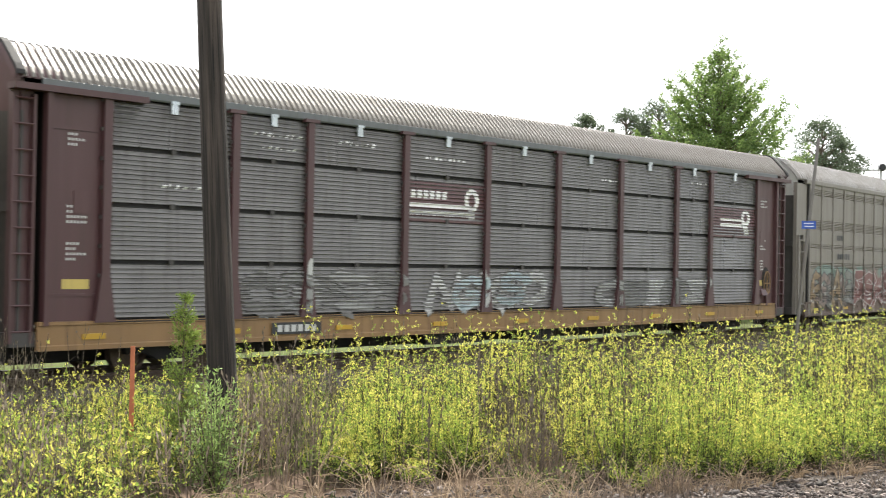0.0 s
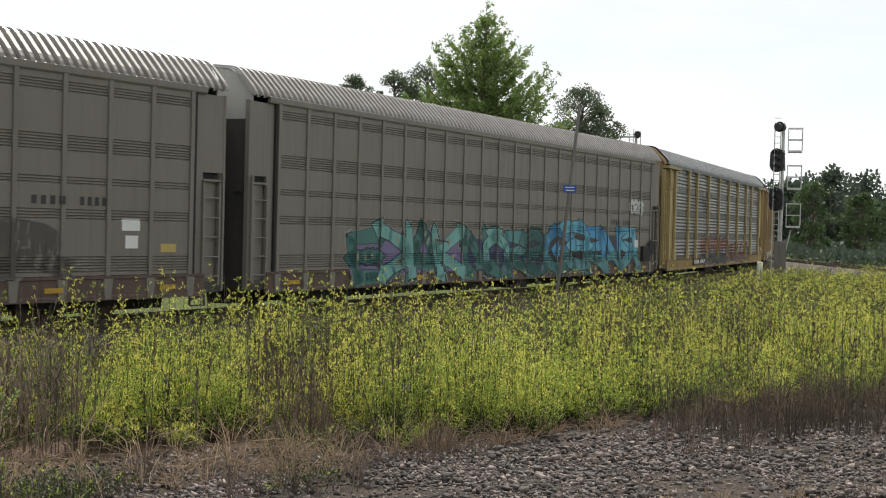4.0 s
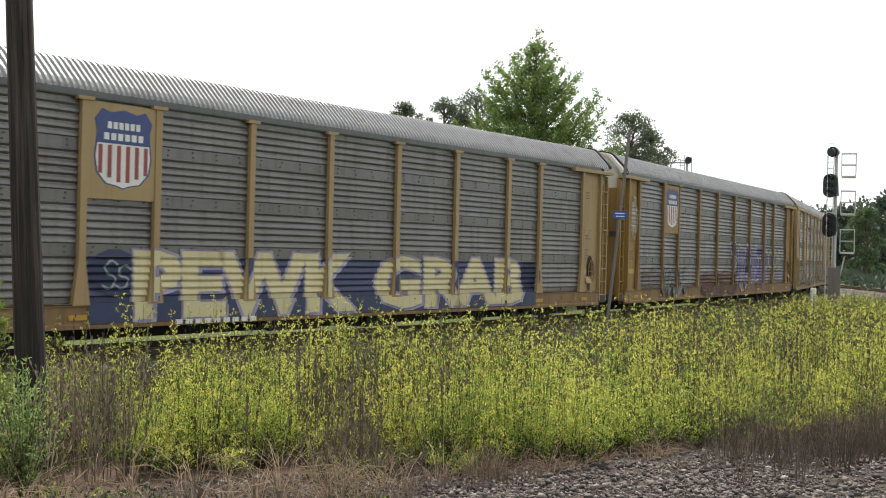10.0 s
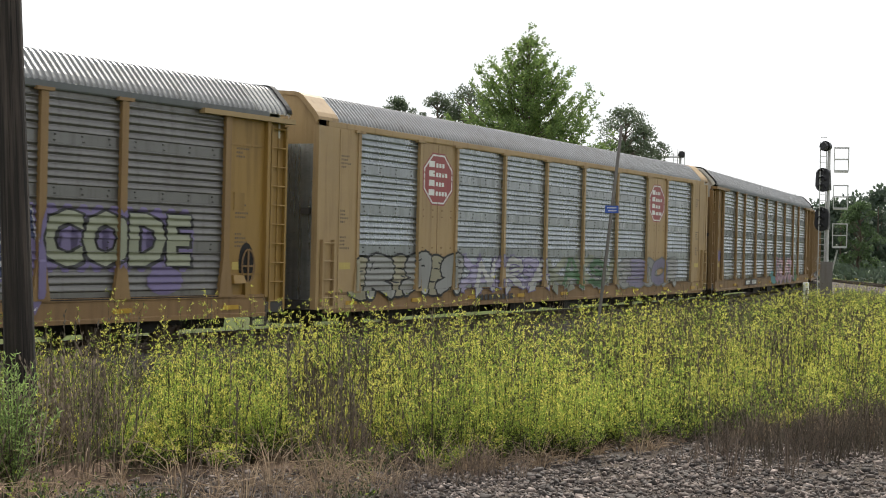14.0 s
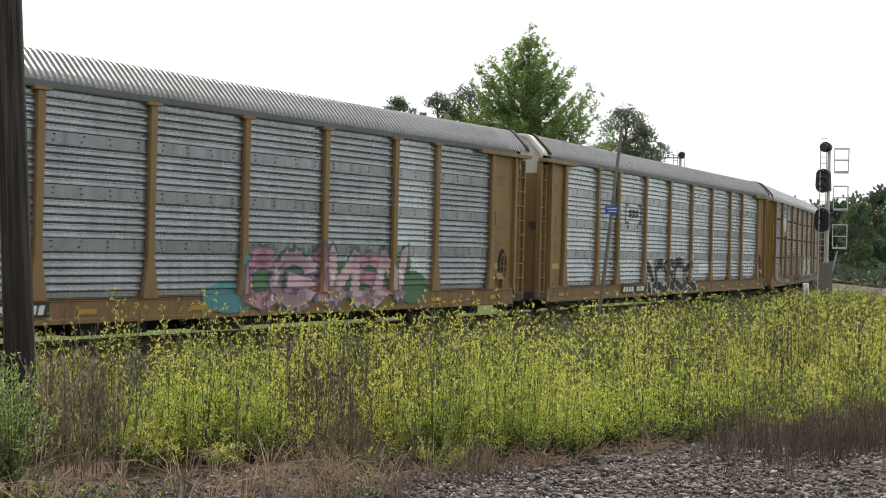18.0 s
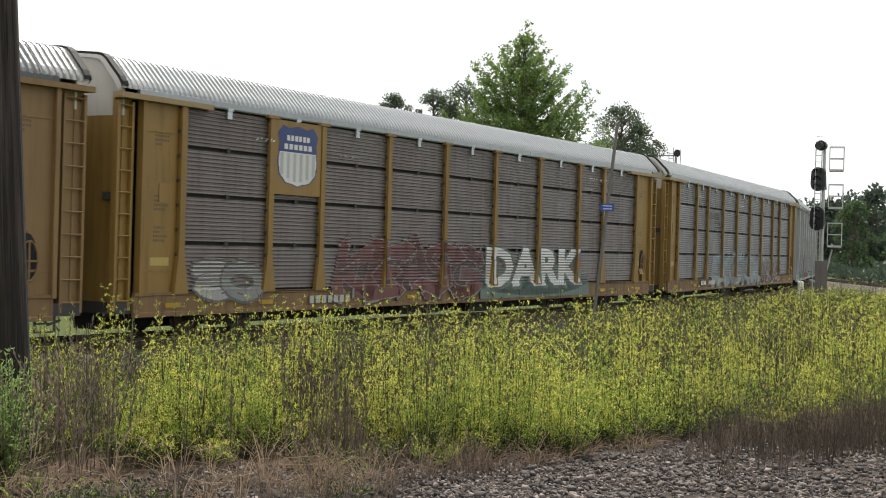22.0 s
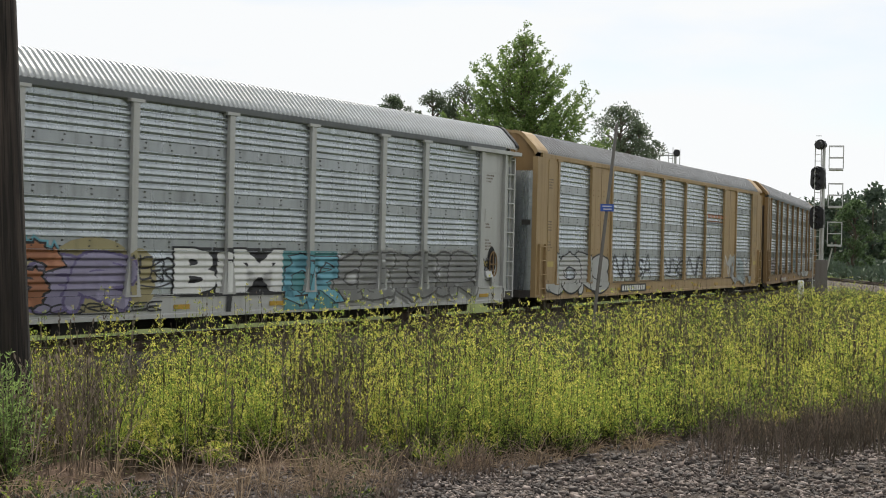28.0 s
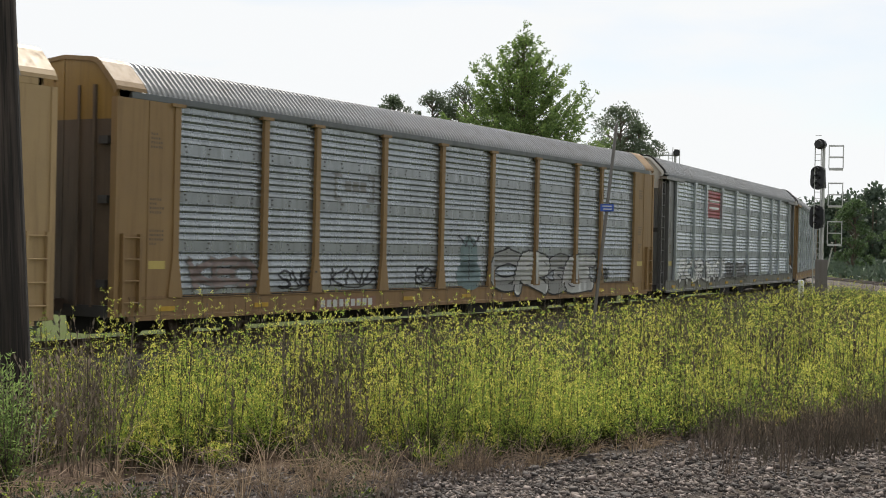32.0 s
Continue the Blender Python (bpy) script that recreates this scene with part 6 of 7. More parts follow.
def leafy_weeds(name, label, x, y, h, leaves, size, mats, seed, stems=4, spread=0.22, low=0.05, tip=0.35, dark=0.28):
    """Bushy weeds: stems that fan out from one foot, narrow leaves close along each stem, yellower to the top; darker
    leaves paint shade at the foot and inside.
    """
    rng = np.random.default_rng(seed)
    out = Leaves()
    n = len(x)
    low = np.broadcast_to(low, n)
    base = np.stack([x, y, ground_at(x, y)], -1)
    shade = rng.uniform(-0.5, 0.3, n) + 0.5 * field_noise(x, y, 0.45, 3.0)
    for k in range(stems):
        a = rng.uniform(0, 2 * np.pi, n)
        r = np.sqrt(rng.uniform(0.02, 1, n)) * spread * (0.5 + 0.6 * h)
        hh = h * rng.uniform(0.5, 1.2, n) * (1.04 - 0.35 * (r / (spread * (0.5 + 0.6 * h))) ** 2)
        foot = base + np.stack([np.cos(a) * 0.05, np.sin(a) * 0.05, np.zeros(n)], -1)
        knee = foot + np.stack([np.cos(a) * r * 0.75, np.sin(a) * r * 0.75, hh * 0.45], -1)
        top = base + np.stack([np.cos(a) * r + rng.normal(0, 0.05, n), np.sin(a) * r + rng.normal(0, 0.05, n), hh], -1)
        out.stems(foot, knee, np.full(n, 0.0052), np.full(n, 0.004), 2, rng)
        out.stems(knee, top, np.full(n, 0.0038), np.full(n, 0.0015), 2, rng)
        twigs = max(4, leaves // 8)
        for b in range(twigs):
            u = low + (1.0 - low) * (b + rng.uniform(0, 1, n)) / twigs
            lo_ = (u < 0.45)[:, None]
            p = np.where(lo_, foot + (knee - foot) * (u / 0.45)[:, None], knee + (top - knee) * ((u - 0.45) / 0.55)[:, None])
            w = rng.uniform(0, 2 * np.pi, n)
            reach = (0.15 * (1.1 - u) + 0.035) * rng.uniform(0.35, 1.4, n)
            arm = np.stack([np.cos(w) * reach, np.sin(w) * reach, reach * rng.uniform(0.3, 1.5, n)], -1)
            ripe = u - tip + shade + rng.normal(0, 0.22, n)
            for j in range(leaves // twigs):
                f = rng.uniform(0.25, 1.1, n)
                q = p + arm * f[:, None] + rng.normal(0, 0.011, (n, 3))
                d = unit(unit(arm) * 0.9 + rng.normal(0, 0.55, (n, 3)) + np.array([0, 0, 0.25]))
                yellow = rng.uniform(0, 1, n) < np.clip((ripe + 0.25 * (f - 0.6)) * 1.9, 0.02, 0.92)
                # shade put in as dark leaves, low on the stems and close to them
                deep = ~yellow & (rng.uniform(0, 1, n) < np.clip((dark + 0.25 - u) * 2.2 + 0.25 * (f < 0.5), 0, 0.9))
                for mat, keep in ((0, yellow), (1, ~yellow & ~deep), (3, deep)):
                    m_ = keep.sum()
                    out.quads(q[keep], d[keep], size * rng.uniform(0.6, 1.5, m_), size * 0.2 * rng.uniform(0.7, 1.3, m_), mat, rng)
    tagged(new(name, out.mesh(name, mats)), label, "weeds", kind="stuff")


def dead_stalks(name, label, x, y, h, mat, seed, stems=5, heads=True, twigs=4, spread=0.16, spike=0):
    rng = np.random.default_rng(seed)
    out = Leaves()
    n = len(x)
    base = np.stack([x, y, ground_at(x, y)], -1)
    for k in range(stems):
        a = rng.uniform(0, 2 * np.pi, n)
        r = np.abs(rng.normal(0, spread, n))
        hh = h * rng.uniform(0.5, 1.1, n)
        off = np.stack([np.cos(a) * 0.12, np.sin(a) * 0.12, np.zeros(n)], -1) * rng.uniform(0, 1, (n, 1))
        top = base + off + np.stack([np.cos(a) * r, np.sin(a) * r, hh], -1)
        out.stems(base + off, top, np.full(n, 0.0062), np.full(n, 0.003), 0, rng)
        for j in range(spike):
            u = rng.uniform(0.70, 1.02, (n, 1))
            w = rng.uniform(0, 2 * np.pi, n)
            out.quads(base + off + (top - base - off) * u, unit(np.stack([np.cos(w) * 0.45, np.sin(w) * 0.45, np.ones(n)], -1)), rng.uniform(0.05, 0.10, n), np.full(n, 0.012), 0, rng)
        for j in range(twigs):
            u = rng.uniform(0.35, 0.98, n)
            p = base + off + (top - base - off) * u[:, None]
            w = rng.uniform(0, 2 * np.pi, n)
            q = p + np.stack([np.cos(w) * 0.09, np.sin(w) * 0.09, rng.uniform(0.05, 0.22, n)], -1) * rng.uniform(0.4, 1.2, (n, 1))
            out.stems(p, q, np.full(n, 0.003), np.full(n, 0.0015), 0, rng)
            if heads:
                out.quads(q, unit(np.stack([np.cos(w) * 0.3, np.sin(w) * 0.3, np.ones(n)], -1)), rng.uniform(0.04, 0.11, n), np.full(n, 0.013), 0, rng)
    tagged(new(name, out.mesh(name, (M[mat],))), label, "weeds", kind="stuff")


def straw_grass(name, label, x, y, length, mat, seed, blades=14, droop=0.7):
    """Tufts of long blades that bend over."""
    rng = np.random.default_rng(seed)
    out = Leaves()
    n = len(x)
    base = np.stack([x, y, ground_at(x, y) + 0.01], -1)
    for k in range(blades):
        a = rng.uniform(0, 2 * np.pi, n)
        L = length * rng.uniform(0.5, 1.2, n)
        out_d = np.stack([np.cos(a), np.sin(a), np.zeros(n)], -1)
        lean = rng.uniform(0.15, 1.0, n)[:, None]
        p = base + out_d * 0.04
        up = np.array([0, 0, 1.0])
        d = unit(out_d * lean * 0.6 + up)
        for j in range(3):
            q = p + d * (L / 3)[:, None]
            out.stems(p, q, np.full(n, 0.0045 - 0.001 * j), np.full(n, 0.0035 - 0.001 * j), 0, rng)
            p = q
            d = unit(d + out_d * droop * lean - up * droop * 0.75 * lean)
    tagged(new(name, out.mesh(name, (M[mat],))), label, "dry grass", kind="stuff")


def weed_field():
    rng = np.random.default_rng(11)
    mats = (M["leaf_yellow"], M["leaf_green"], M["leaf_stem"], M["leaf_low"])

    def clear_of_track(x, y, near=3.3):
        return track_distance(x, y) > near

    def in_view(x, y, lo=-24.0, hi=33.0):
        az = np.degrees(np.arctan2(x, y))
        return (az > lo) & (az < hi)

    def clumped(rows):
        """Plants of round clumps, given as (x, y, radius, height), lower towards each clump's rim."""
        x, y, h = [], [], []
        for a, b, rad, tall in rows:
            for _ in range(int(5 + 17 * rad * rad)):
                r, w = rad * math.sqrt(rng.uniform(0, 1.35)), rng.uniform(0, 2 * math.pi)
                x.append(a + r * math.cos(w))
                y.append(b + r * math.sin(w))
                h.append(tall * (1.0 - 0.40 * (r / rad) ** 2) * rng.uniform(0.5, 1.25))
        return np.array(x), np.array(y), np.array(h)

    # the foremost bushes, leafy down to the ground
    front = [(-0.8, 15.1, 0.6, 1.25), (-1.35, 15.5, 0.42, 0.95), (-0.2, 15.5, 0.5, 1.4), (-0.75, 16.4, 0.5, 1.35), (2.2, 15.1, 0.55, 1.35), (1.8, 15.8, 0.42, 1.5), (3.05, 15.5, 0.5, 1.4), (3.75, 15.8, 0.42, 1.25), (4.3, 16.4, 0.42, 1.1), (5.0, 17.4, 0.5, 1.1), (2.6, 16.5, 0.6, 1.6), (3.4, 16.9, 0.5, 1.5)]
    x, y, h = clumped(front)
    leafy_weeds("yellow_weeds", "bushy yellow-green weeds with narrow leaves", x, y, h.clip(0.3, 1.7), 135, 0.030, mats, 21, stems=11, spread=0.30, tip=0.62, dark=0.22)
    # looser clumps behind them, with gaps of dead stalks
    rows = []
    cx, cy = scatter(270, rng, -9, 27, 1.9, 11.0)
    for a, b in zip(cx, cy):
        hole = abs(a - 0.055 * b) < 0.35 and b < 16.2
        right = a > 4.6 and b - front_line(a) < 1.9
        leftmost = a < -0.075 * b
        if not hole and not right and not (leftmost and rng.uniform() < 0.1):
            rows.append((a, b, rng.uniform(0.25, 0.7), rng.uniform(0.75, 1.5) + 0.02 * (b - front_line(a))))
    x, y, h = clumped(rows)
    h = h * (1 - 0.25 * np.clip((-x - 0.7) / 1.8, 0, 1))
    keep = clear_of_track(x, y) & in_view(x, y)
    x, y, h = x[keep], y[keep], h[keep]
    leafy_weeds("yellow_weeds", "loose clumps of tall yellow-green weeds", x, y, h.clip(0.3, 1.8), 52, 0.034, mats, 26, stems=6, spread=0.28, tip=0.46, dark=0.4, low=np.clip((x - 4) * 0.09, 0.08, 0.5))
    # thinner growth in the gap between the front bushes and before the gravel
    rows = [(math.sin(w) * d, math.cos(w) * d, rng.uniform(0.2, 0.4), rng.uniform(0.7, 1.25)) for w, d in zip(np.radians(rng.uniform(1.0, 5.4, 6)), rng.uniform(14.9, 18.5, 6))]
    cx, cd = rng.uniform(4.7, 17, 45), rng.uniform(1.0, 2.4, 45)
    rows += [(a, front_line(a) + d, rng.uniform(0.2, 0.45), rng.uniform(0.55, 1.0) + 0.12 * d) for a, d in zip(cx, cd)]
    x, y, h = clumped(rows)
    leafy_weeds("yellow_weeds", "thin green weeds among the dry stalks", x, y, h.clip(0.25, 1.5), 60, 0.032, mats, 29, stems=6, spread=0.28, tip=0.5, dark=0.35, low=0.2)
    # single plants that stand above the rest
    az, far = np.radians(rng.uniform(-10.5, 20, 70)), rng.uniform(16.5, 23, 70)
    x, y = np.sin(az) * far, np.cos(az) * far
    keep = clear_of_track(x, y) & (y > front_line(x) + 1.2)
    leafy_weeds("yellow_weeds", "single tall yellow-green weeds standing above the rest", x[keep], y[keep], rng.uniform(1.45, 1.85, keep.sum()), 90, 0.034, mats, 28, stems=5, spread=0.16, tip=0.45, low=0.3)
    # the field behind
    x, y = scatter(6400, rng, -8, 42, 8.0, 42)
    c = field_noise(x, y, 0.35, 7.0)
    c2 = field_noise(x, y, 1.1, 17.0)
    keep = clear_of_track(x, y, 3.0) & in_view(x, y) & (rng.uniform(0, 1, len(x)) < 0.62 + 1.0 * c + 0.7 * c2) & ~((x < 0.03 * y) & (y > 20))
    x, y, c, c2 = x[keep], y[keep], c[keep], c2[keep]
    h = (1.22 + 0.4 * c + 0.25 * c2 - 0.012 * np.clip(x - 12, 0, 20)) * rng.uniform(0.66, 1.15, len(x))
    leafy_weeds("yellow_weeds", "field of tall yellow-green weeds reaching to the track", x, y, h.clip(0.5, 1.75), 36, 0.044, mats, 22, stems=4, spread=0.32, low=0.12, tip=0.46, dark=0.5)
    # green undergrowth
    x, y = scatter(1300, rng, -9, 18, 1.4, 7)
    keep = clear_of_track(x, y) & in_view(x, y) & (field_noise(x, y, 0.6, 12.0) > 0.0) & ~((np.abs(x - 0.9) < 0.75) & (y < 18))
    x, y = x[keep], y[keep]
    leafy_weeds("green_undergrowth", "low dull green leaves under the tall weeds", x, y, rng.uniform(0.2, 0.6, len(x)), 13, 0.055, (M["leaf_green"], M["leaf_low"], M["dead"], M["leaf_low"]), 23, stems=4, spread=0.35)
    # dead stalks: scattered, with a patch in the middle
    x, y = scatter(1500, rng, -10, 26, 0.6, 12)
    c = field_noise(x, y, 0.5, 30.0)
    keep = clear_of_track(x, y, 2.6) & in_view(x, y) & (c > 0.16)
    x, y = x[keep], y[keep]
    dead_stalks("dead_stalks", "grey-brown dead weed stalks with seed heads", x, y, rng.uniform(0.8, 1.6, len(x)), "dead", 31, stems=4)
    az, far = np.radians(rng.uniform(1.3, 5.1, 17)), rng.uniform(14.5, 19.5, 17)
    x, y = np.sin(az) * far, np.cos(az) * far
    dead_stalks("dead_stalks", "thicket of dark dead stalks between the green bushes", x, y, rng.uniform(0.8, 1.62, 17), "dead", 35, stems=4, spread=0.12, spike=7)
    az, far = np.radians(rng.uniform(1.2, 5.2, 22)), rng.uniform(14.0, 16.0, 22)
    x, y = np.sin(az) * far, np.cos(az) * far
    dead_stalks("dead_stalks", "low tangle of thin brown stems at the thicket's foot", x, y, rng.uniform(0.3, 0.8, 22), "dead_red", 39, stems=4, heads=False, twigs=5, spread=0.14)
    x, y = scatter(150, rng, -3, 12, 1.0, 9)
    dead_stalks("dead_stalks", "dark seed spikes standing among the yellow weeds", x, y, rng.uniform(1.0, 1.75, 150), "dead", 40, stems=2, spread=0.08, twigs=2, spike=8)
    x, y = rng.uniform(-2.75, -1.6, 24), rng.uniform(14.2, 16.8, 24)
    dead_stalks("dead_stalks", "dead brown stalks with fluffy seed heads by the pole", x, y, rng.uniform(0.8, 1.5, 24), "dead_pale", 36, stems=3, twigs=7)
    x, y = scatter(520, rng, 5, 40, 5, 40)
    keep = clear_of_track(x, y, 3.2) & in_view(x, y)
    dead_stalks("dead_stalks", "lone dead stalks rising over the weed field", x[keep], y[keep], rng.uniform(0.9, 1.65, keep.sum()), "dead", 37, stems=3)
    # brown right edge
    x = rng.uniform(4.6, 26, 520)
    y = front_line(x) + rng.uniform(0.3, 3.4, 520)
    leafy_weeds("grey_green_weeds", "sparse dull weeds at the gravel's edge", x, y, rng.uniform(0.3, 0.85, 520), 16, 0.036, (M["leaf_green"], M["leaf_low"], M["dead"], M["dead_red"]), 27, stems=4, spread=0.25, tip=0.5, dark=0.35, low=0.2)
    x = np.concatenate([rng.uniform(4.8, 24, 120), rng.uniform(6.2, 14, 30)])
    y = front_line(x) + rng.uniform(0.0, 3.0, 150)
    dead_stalks("red_stalks", "thin reddish-brown dry stems at the gravel's edge", x, y, rng.uniform(0.35, 0.9, 150), "dead_red", 32, stems=4, heads=False, twigs=4)
    x = rng.uniform(5.7, 10.5, 190)
    y = front_line(x) + rng.uniform(-2.1, 0.4, 190)
    dead_stalks("red_stalks", "dark brown dry stems standing in the gravel", x, y, rng.uniform(0.25, 0.7, 190), "dead", 33, stems=4, heads=False, twigs=4, spread=0.1)
    for k, (a, b, tall) in enumerate(((5.15, 13.6, 0.75), (5.9, 13.7, 0.8), (6.6, 14.6, 0.7), (-0.68, 13.3, 1.25), (0.58, 13.6, 1.2), (0.75, 13.9, 1.0), (1.32, 13.3, 0.75), (-2.1, 13.9, 1.2), (2.9, 14.2, 0.4))):
        m = 4 if a > 4 else 2
        dead_stalks("tall_stalk", "bare reddish dead stalk standing at the verge", np.full(m, a) + rng.normal(0, 0.1, m) * (m > 2), np.full(m, b) + rng.normal(0, 0.08, m), np.full(m, tall) * rng.uniform(0.7, 1.05, m), "dead_red", 50 + k, stems=3 if m > 2 else 1, heads=False, twigs=4, spread=0.1)

    def clustered(rng, clumps, each, x0, x1, d0, d1, rad=0.45):
        ax = rng.uniform(x0, x1, clumps)
        ad = rng.uniform(d0, d1, clumps)
        x = np.repeat(ax, each) + rng.normal(0, rad, clumps * each)
        return x, front_line(x) + np.repeat(ad, each) + rng.normal(0, rad * 0.6, clumps * each)

    # straw in front
    x, y = clustered(rng, 34, 8, -10, 1.2, -3.4, 1.0, 0.26)
    straw_grass("straw_tufts", "bleached dry grass bent over at the verge", x, y, rng.uniform(0.12, 0.65, len(x)), "straw", 41, blades=11, droop=0.95)
    x, y = rng.uniform(-3.6, 0.2, 24), rng.uniform(12.2, 14.2, 24)
    straw_grass("straw_tufts", "long pale straw blades arching over the dry verge", x, y, rng.uniform(0.6, 1.1, 24), "straw", 44, blades=9, droop=1.25)
    x, y = clustered(rng, 26, 8, 1.0, 16, -0.4, 0.9, 0.2)
    straw_grass("straw_tufts", "bleached dry grass tufts at the gravel's edge", x, y, rng.uniform(0.2, 0.6, len(x)), "straw", 42, blades=9, droop=0.9)
    x = rng.uniform(2, 16, 200)
    y = front_line(x) + rng.uniform(-7.0, -4.2, 200)
    straw_grass("straw_tufts", "short pale grass on the gravel", x, y, rng.uniform(0.06, 0.2, 200), "straw", 43)
    x, y = clustered(rng, 26, 8, -9, 1.2, -2.2, 0.8, 0.25)
    leafy_weeds("verge_weeds", "low dull weeds scattered over the dry verge", x, y, rng.uniform(0.1, 0.45, len(x)), 14, 0.04, (M["leaf_green"], M["leaf_low"], M["dead"], M["leaf_low"]), 25, stems=4, spread=0.3, tip=0.75)
    x, y = clustered(rng, 20, 9, -3.0, 16.0, -2.0, 0.6, 0.25)
    dead_stalks("red_stalks", "thin dry stems rising out of the gravel", x, y, rng.uniform(0.15, 0.5, len(x)), "dead_red", 34, stems=4, heads=False, twigs=3)
    # greyer thin weeds left of the pole
    x, y = scatter(620, rng, -9, -2.9, -2.0, 4.5)
    c = field_noise(x, y, 0.8, 55.0)
    leafy_weeds("grey_green_weeds", "thin grey-green weeds by the pole", x, y, (0.85 + 0.5 * c) * rng.uniform(0.6, 1.2, len(x)), 22, 0.05, (M["leaf_yellow"], M["leaf_green"], M["dead"], M["leaf_low"]), 24, stems=4, spread=0.2, tip=0.72, dark=0.45)
    x, y = clustered(rng, 24, 5, -8, -2.6, -1.2, 4.0, 0.3)
    dead_stalks("dead_stalks", "grey fluffy dead stalks among the weeds", x, y, rng.uniform(0.6, 1.3, len(x)), "dead_pale", 38, stems=3, twigs=6)


def tree(name, label, x, y, height, width, trunk_h, leaf_mat, seed, leaves=9000, leaf=0.16, clumps=60):
    """A tapered trunk, limbs that carry clumps, and a crown of small leaves."""
    rng = np.random.default_rng(seed)
    t = thing(name, label, "tree", m=pose(x, y, GROUND))
    wood = Build()
    bends = [Vector((rng.normal(0, 0.12), rng.normal(0, 0.12), height * k)) for k in (0.0, 0.25, 0.5, 0.75, 0.97)]
    bends[0] = Vector((0, 0, -0.1))
    r0 = 0.022 * height
    for i in range(4):
        wood.tube(bends[i], bends[i + 1], r0 * (1 - i / 4.4), r0 * (1 - (i + 1) / 4.4), 8)
    out = Leaves()
    pts = []
    for k in range(clumps):
        u = rng.uniform(0, 1) ** 0.8
        z = trunk_h + (height - trunk_h) * u
        rad = width / 2 * math.sqrt(max(0.05, 1 - (2 * u - 0.9) ** 2 * 0.85))
        a = rng.uniform(0, 2 * math.pi)
        rr = rad * math.sqrt(rng.uniform(0.15, 1.1))
        c = np.array([math.cos(a) * rr, math.sin(a) * rr, z])
        pts.append((c, rad))
        f = Vector((0, 0, max(trunk_h * 0.6, z - rr * 0.75)))
        m = f.lerp(Vector(c), 0.5) + Vector((0, 0, 0.08 * rr))
        wood.tube(f, m, r0 * 0.22, r0 * 0.14, 5).tube(m, Vector(c), r0 * 0.14, r0 * 0.04, 5)
    per = leaves // clumps
    for c, rad in pts:
        s = 0.128 * width * rng.uniform(0.45, 1.2)
        d = unit(rng.normal(0, 1, (per, 3))) * (rng.uniform(0, 1, (per, 1)) ** 0.45) * s * np.array([1, 1, 0.72])
        ax = unit(unit(d) * 0.7 + rng.normal(0, 0.6, (per, 3)) + np.array([0, 0, 0.25]))
        out.quads(c + d, ax, leaf * rng.uniform(0.6, 1.3, per), leaf * 0.33 * rng.uniform(0.7, 1.3, per), 0, rng)
    part("trunk", wood, M["bark"], t)
    part("crown", out.mesh("crown", (M[leaf_mat],)), None, t)
    return t


def feathered_tree(name, label, x, y, height, base_z, leaf_mat, seed, limbs=380, leaf=0.17):
    """A leader with long limbs that rise outwards; each limb bears short twigs set with leaves, so the outline is loose and spiky."""
    rng = np.random.default_rng(seed)
    t = thing(name, label, "tree", m=pose(x, y, GROUND))
    wood = Build()
    r0 = 0.2
    for i in range(6):
        wood.tube((0.06 * math.sin(i * 2.1), 0.06 * math.cos(i * 1.7), height * i / 6 - 0.1), (0.06 * math.sin(i * 2.1 + 2.1), 0.06 * math.cos(i * 1.7 + 1.7), height * (i + 1) / 6 - 0.1), r0 * (1 - i / 6.3), r0 * (1 - (i + 1) / 6.3), 8)
    out = Leaves()
    for k in range(limbs):
        drop = ((k + rng.uniform(0, 1)) / limbs) ** 0.72 * (height - base_z)
        spike = k % 8 == 0
        reach = 1.85 * max(drop, 0.02) ** 0.5 * min(1.0, 0.45 + 0.3 * drop) * (rng.uniform(1.0, 1.16) if spike else math.sqrt(rng.uniform(0.12, 1.0))) * (0.94 + 0.1 * math.sin(k * 0.61))
        a = k * 2.39996 + rng.normal(0, 0.25)
        tip = np.array([math.cos(a) * reach, math.sin(a) * reach, height - drop + (0.45 if spike else 0.0)])
        f = np.array([0, 0, max(base_z * 0.7, tip[2] - 0.3 - reach * rng.uniform(0.45, 1.0))])
        sag = np.array([math.cos(a), math.sin(a), -0.4]) * 0.10 * reach
        mid = (f + tip) / 2 + sag
        wood.tube(Vector(f), Vector(mid), 0.035, 0.02, 4).tube(Vector(mid), Vector(tip), 0.02, 0.006, 4)
        span = np.linalg.norm(tip - f)
        for j in range(int(4 + 4.6 * span)):
            u = rng.uniform(0.3 if drop > 2 else 0.05, 1.03)
            p = f + (tip - f) * u + sag * 4 * u * (1 - u)
            tw = unit(unit(tip - f) * 0.8 + rng.normal(0, 0.5, 3) + np.array([0, 0, 0.1])) * rng.uniform(0.12, 0.42)
            n = int(rng.integers(7, 15))
            q = p + tw * rng.uniform(0.1, 1.1, (n, 1)) + rng.normal(0, 0.05, (n, 3))
            out.quads(q, unit(tw / np.linalg.norm(tw) * 0.6 + rng.normal(0, 0.6, (n, 3)) + np.array([0, 0, -0.15])), leaf * rng.uniform(0.6, 1.25, n), leaf * 0.32 * rng.uniform(0.7, 1.3, n), 0, rng)
    part("trunk", wood, M["bark"], t)
    part("crown", out.mesh("crown", (M[leaf_mat],)), None, t)
    return t


def polar(az, dist):
    a = radians(az)
    return math.sin(a) * dist, math.cos(a) * dist


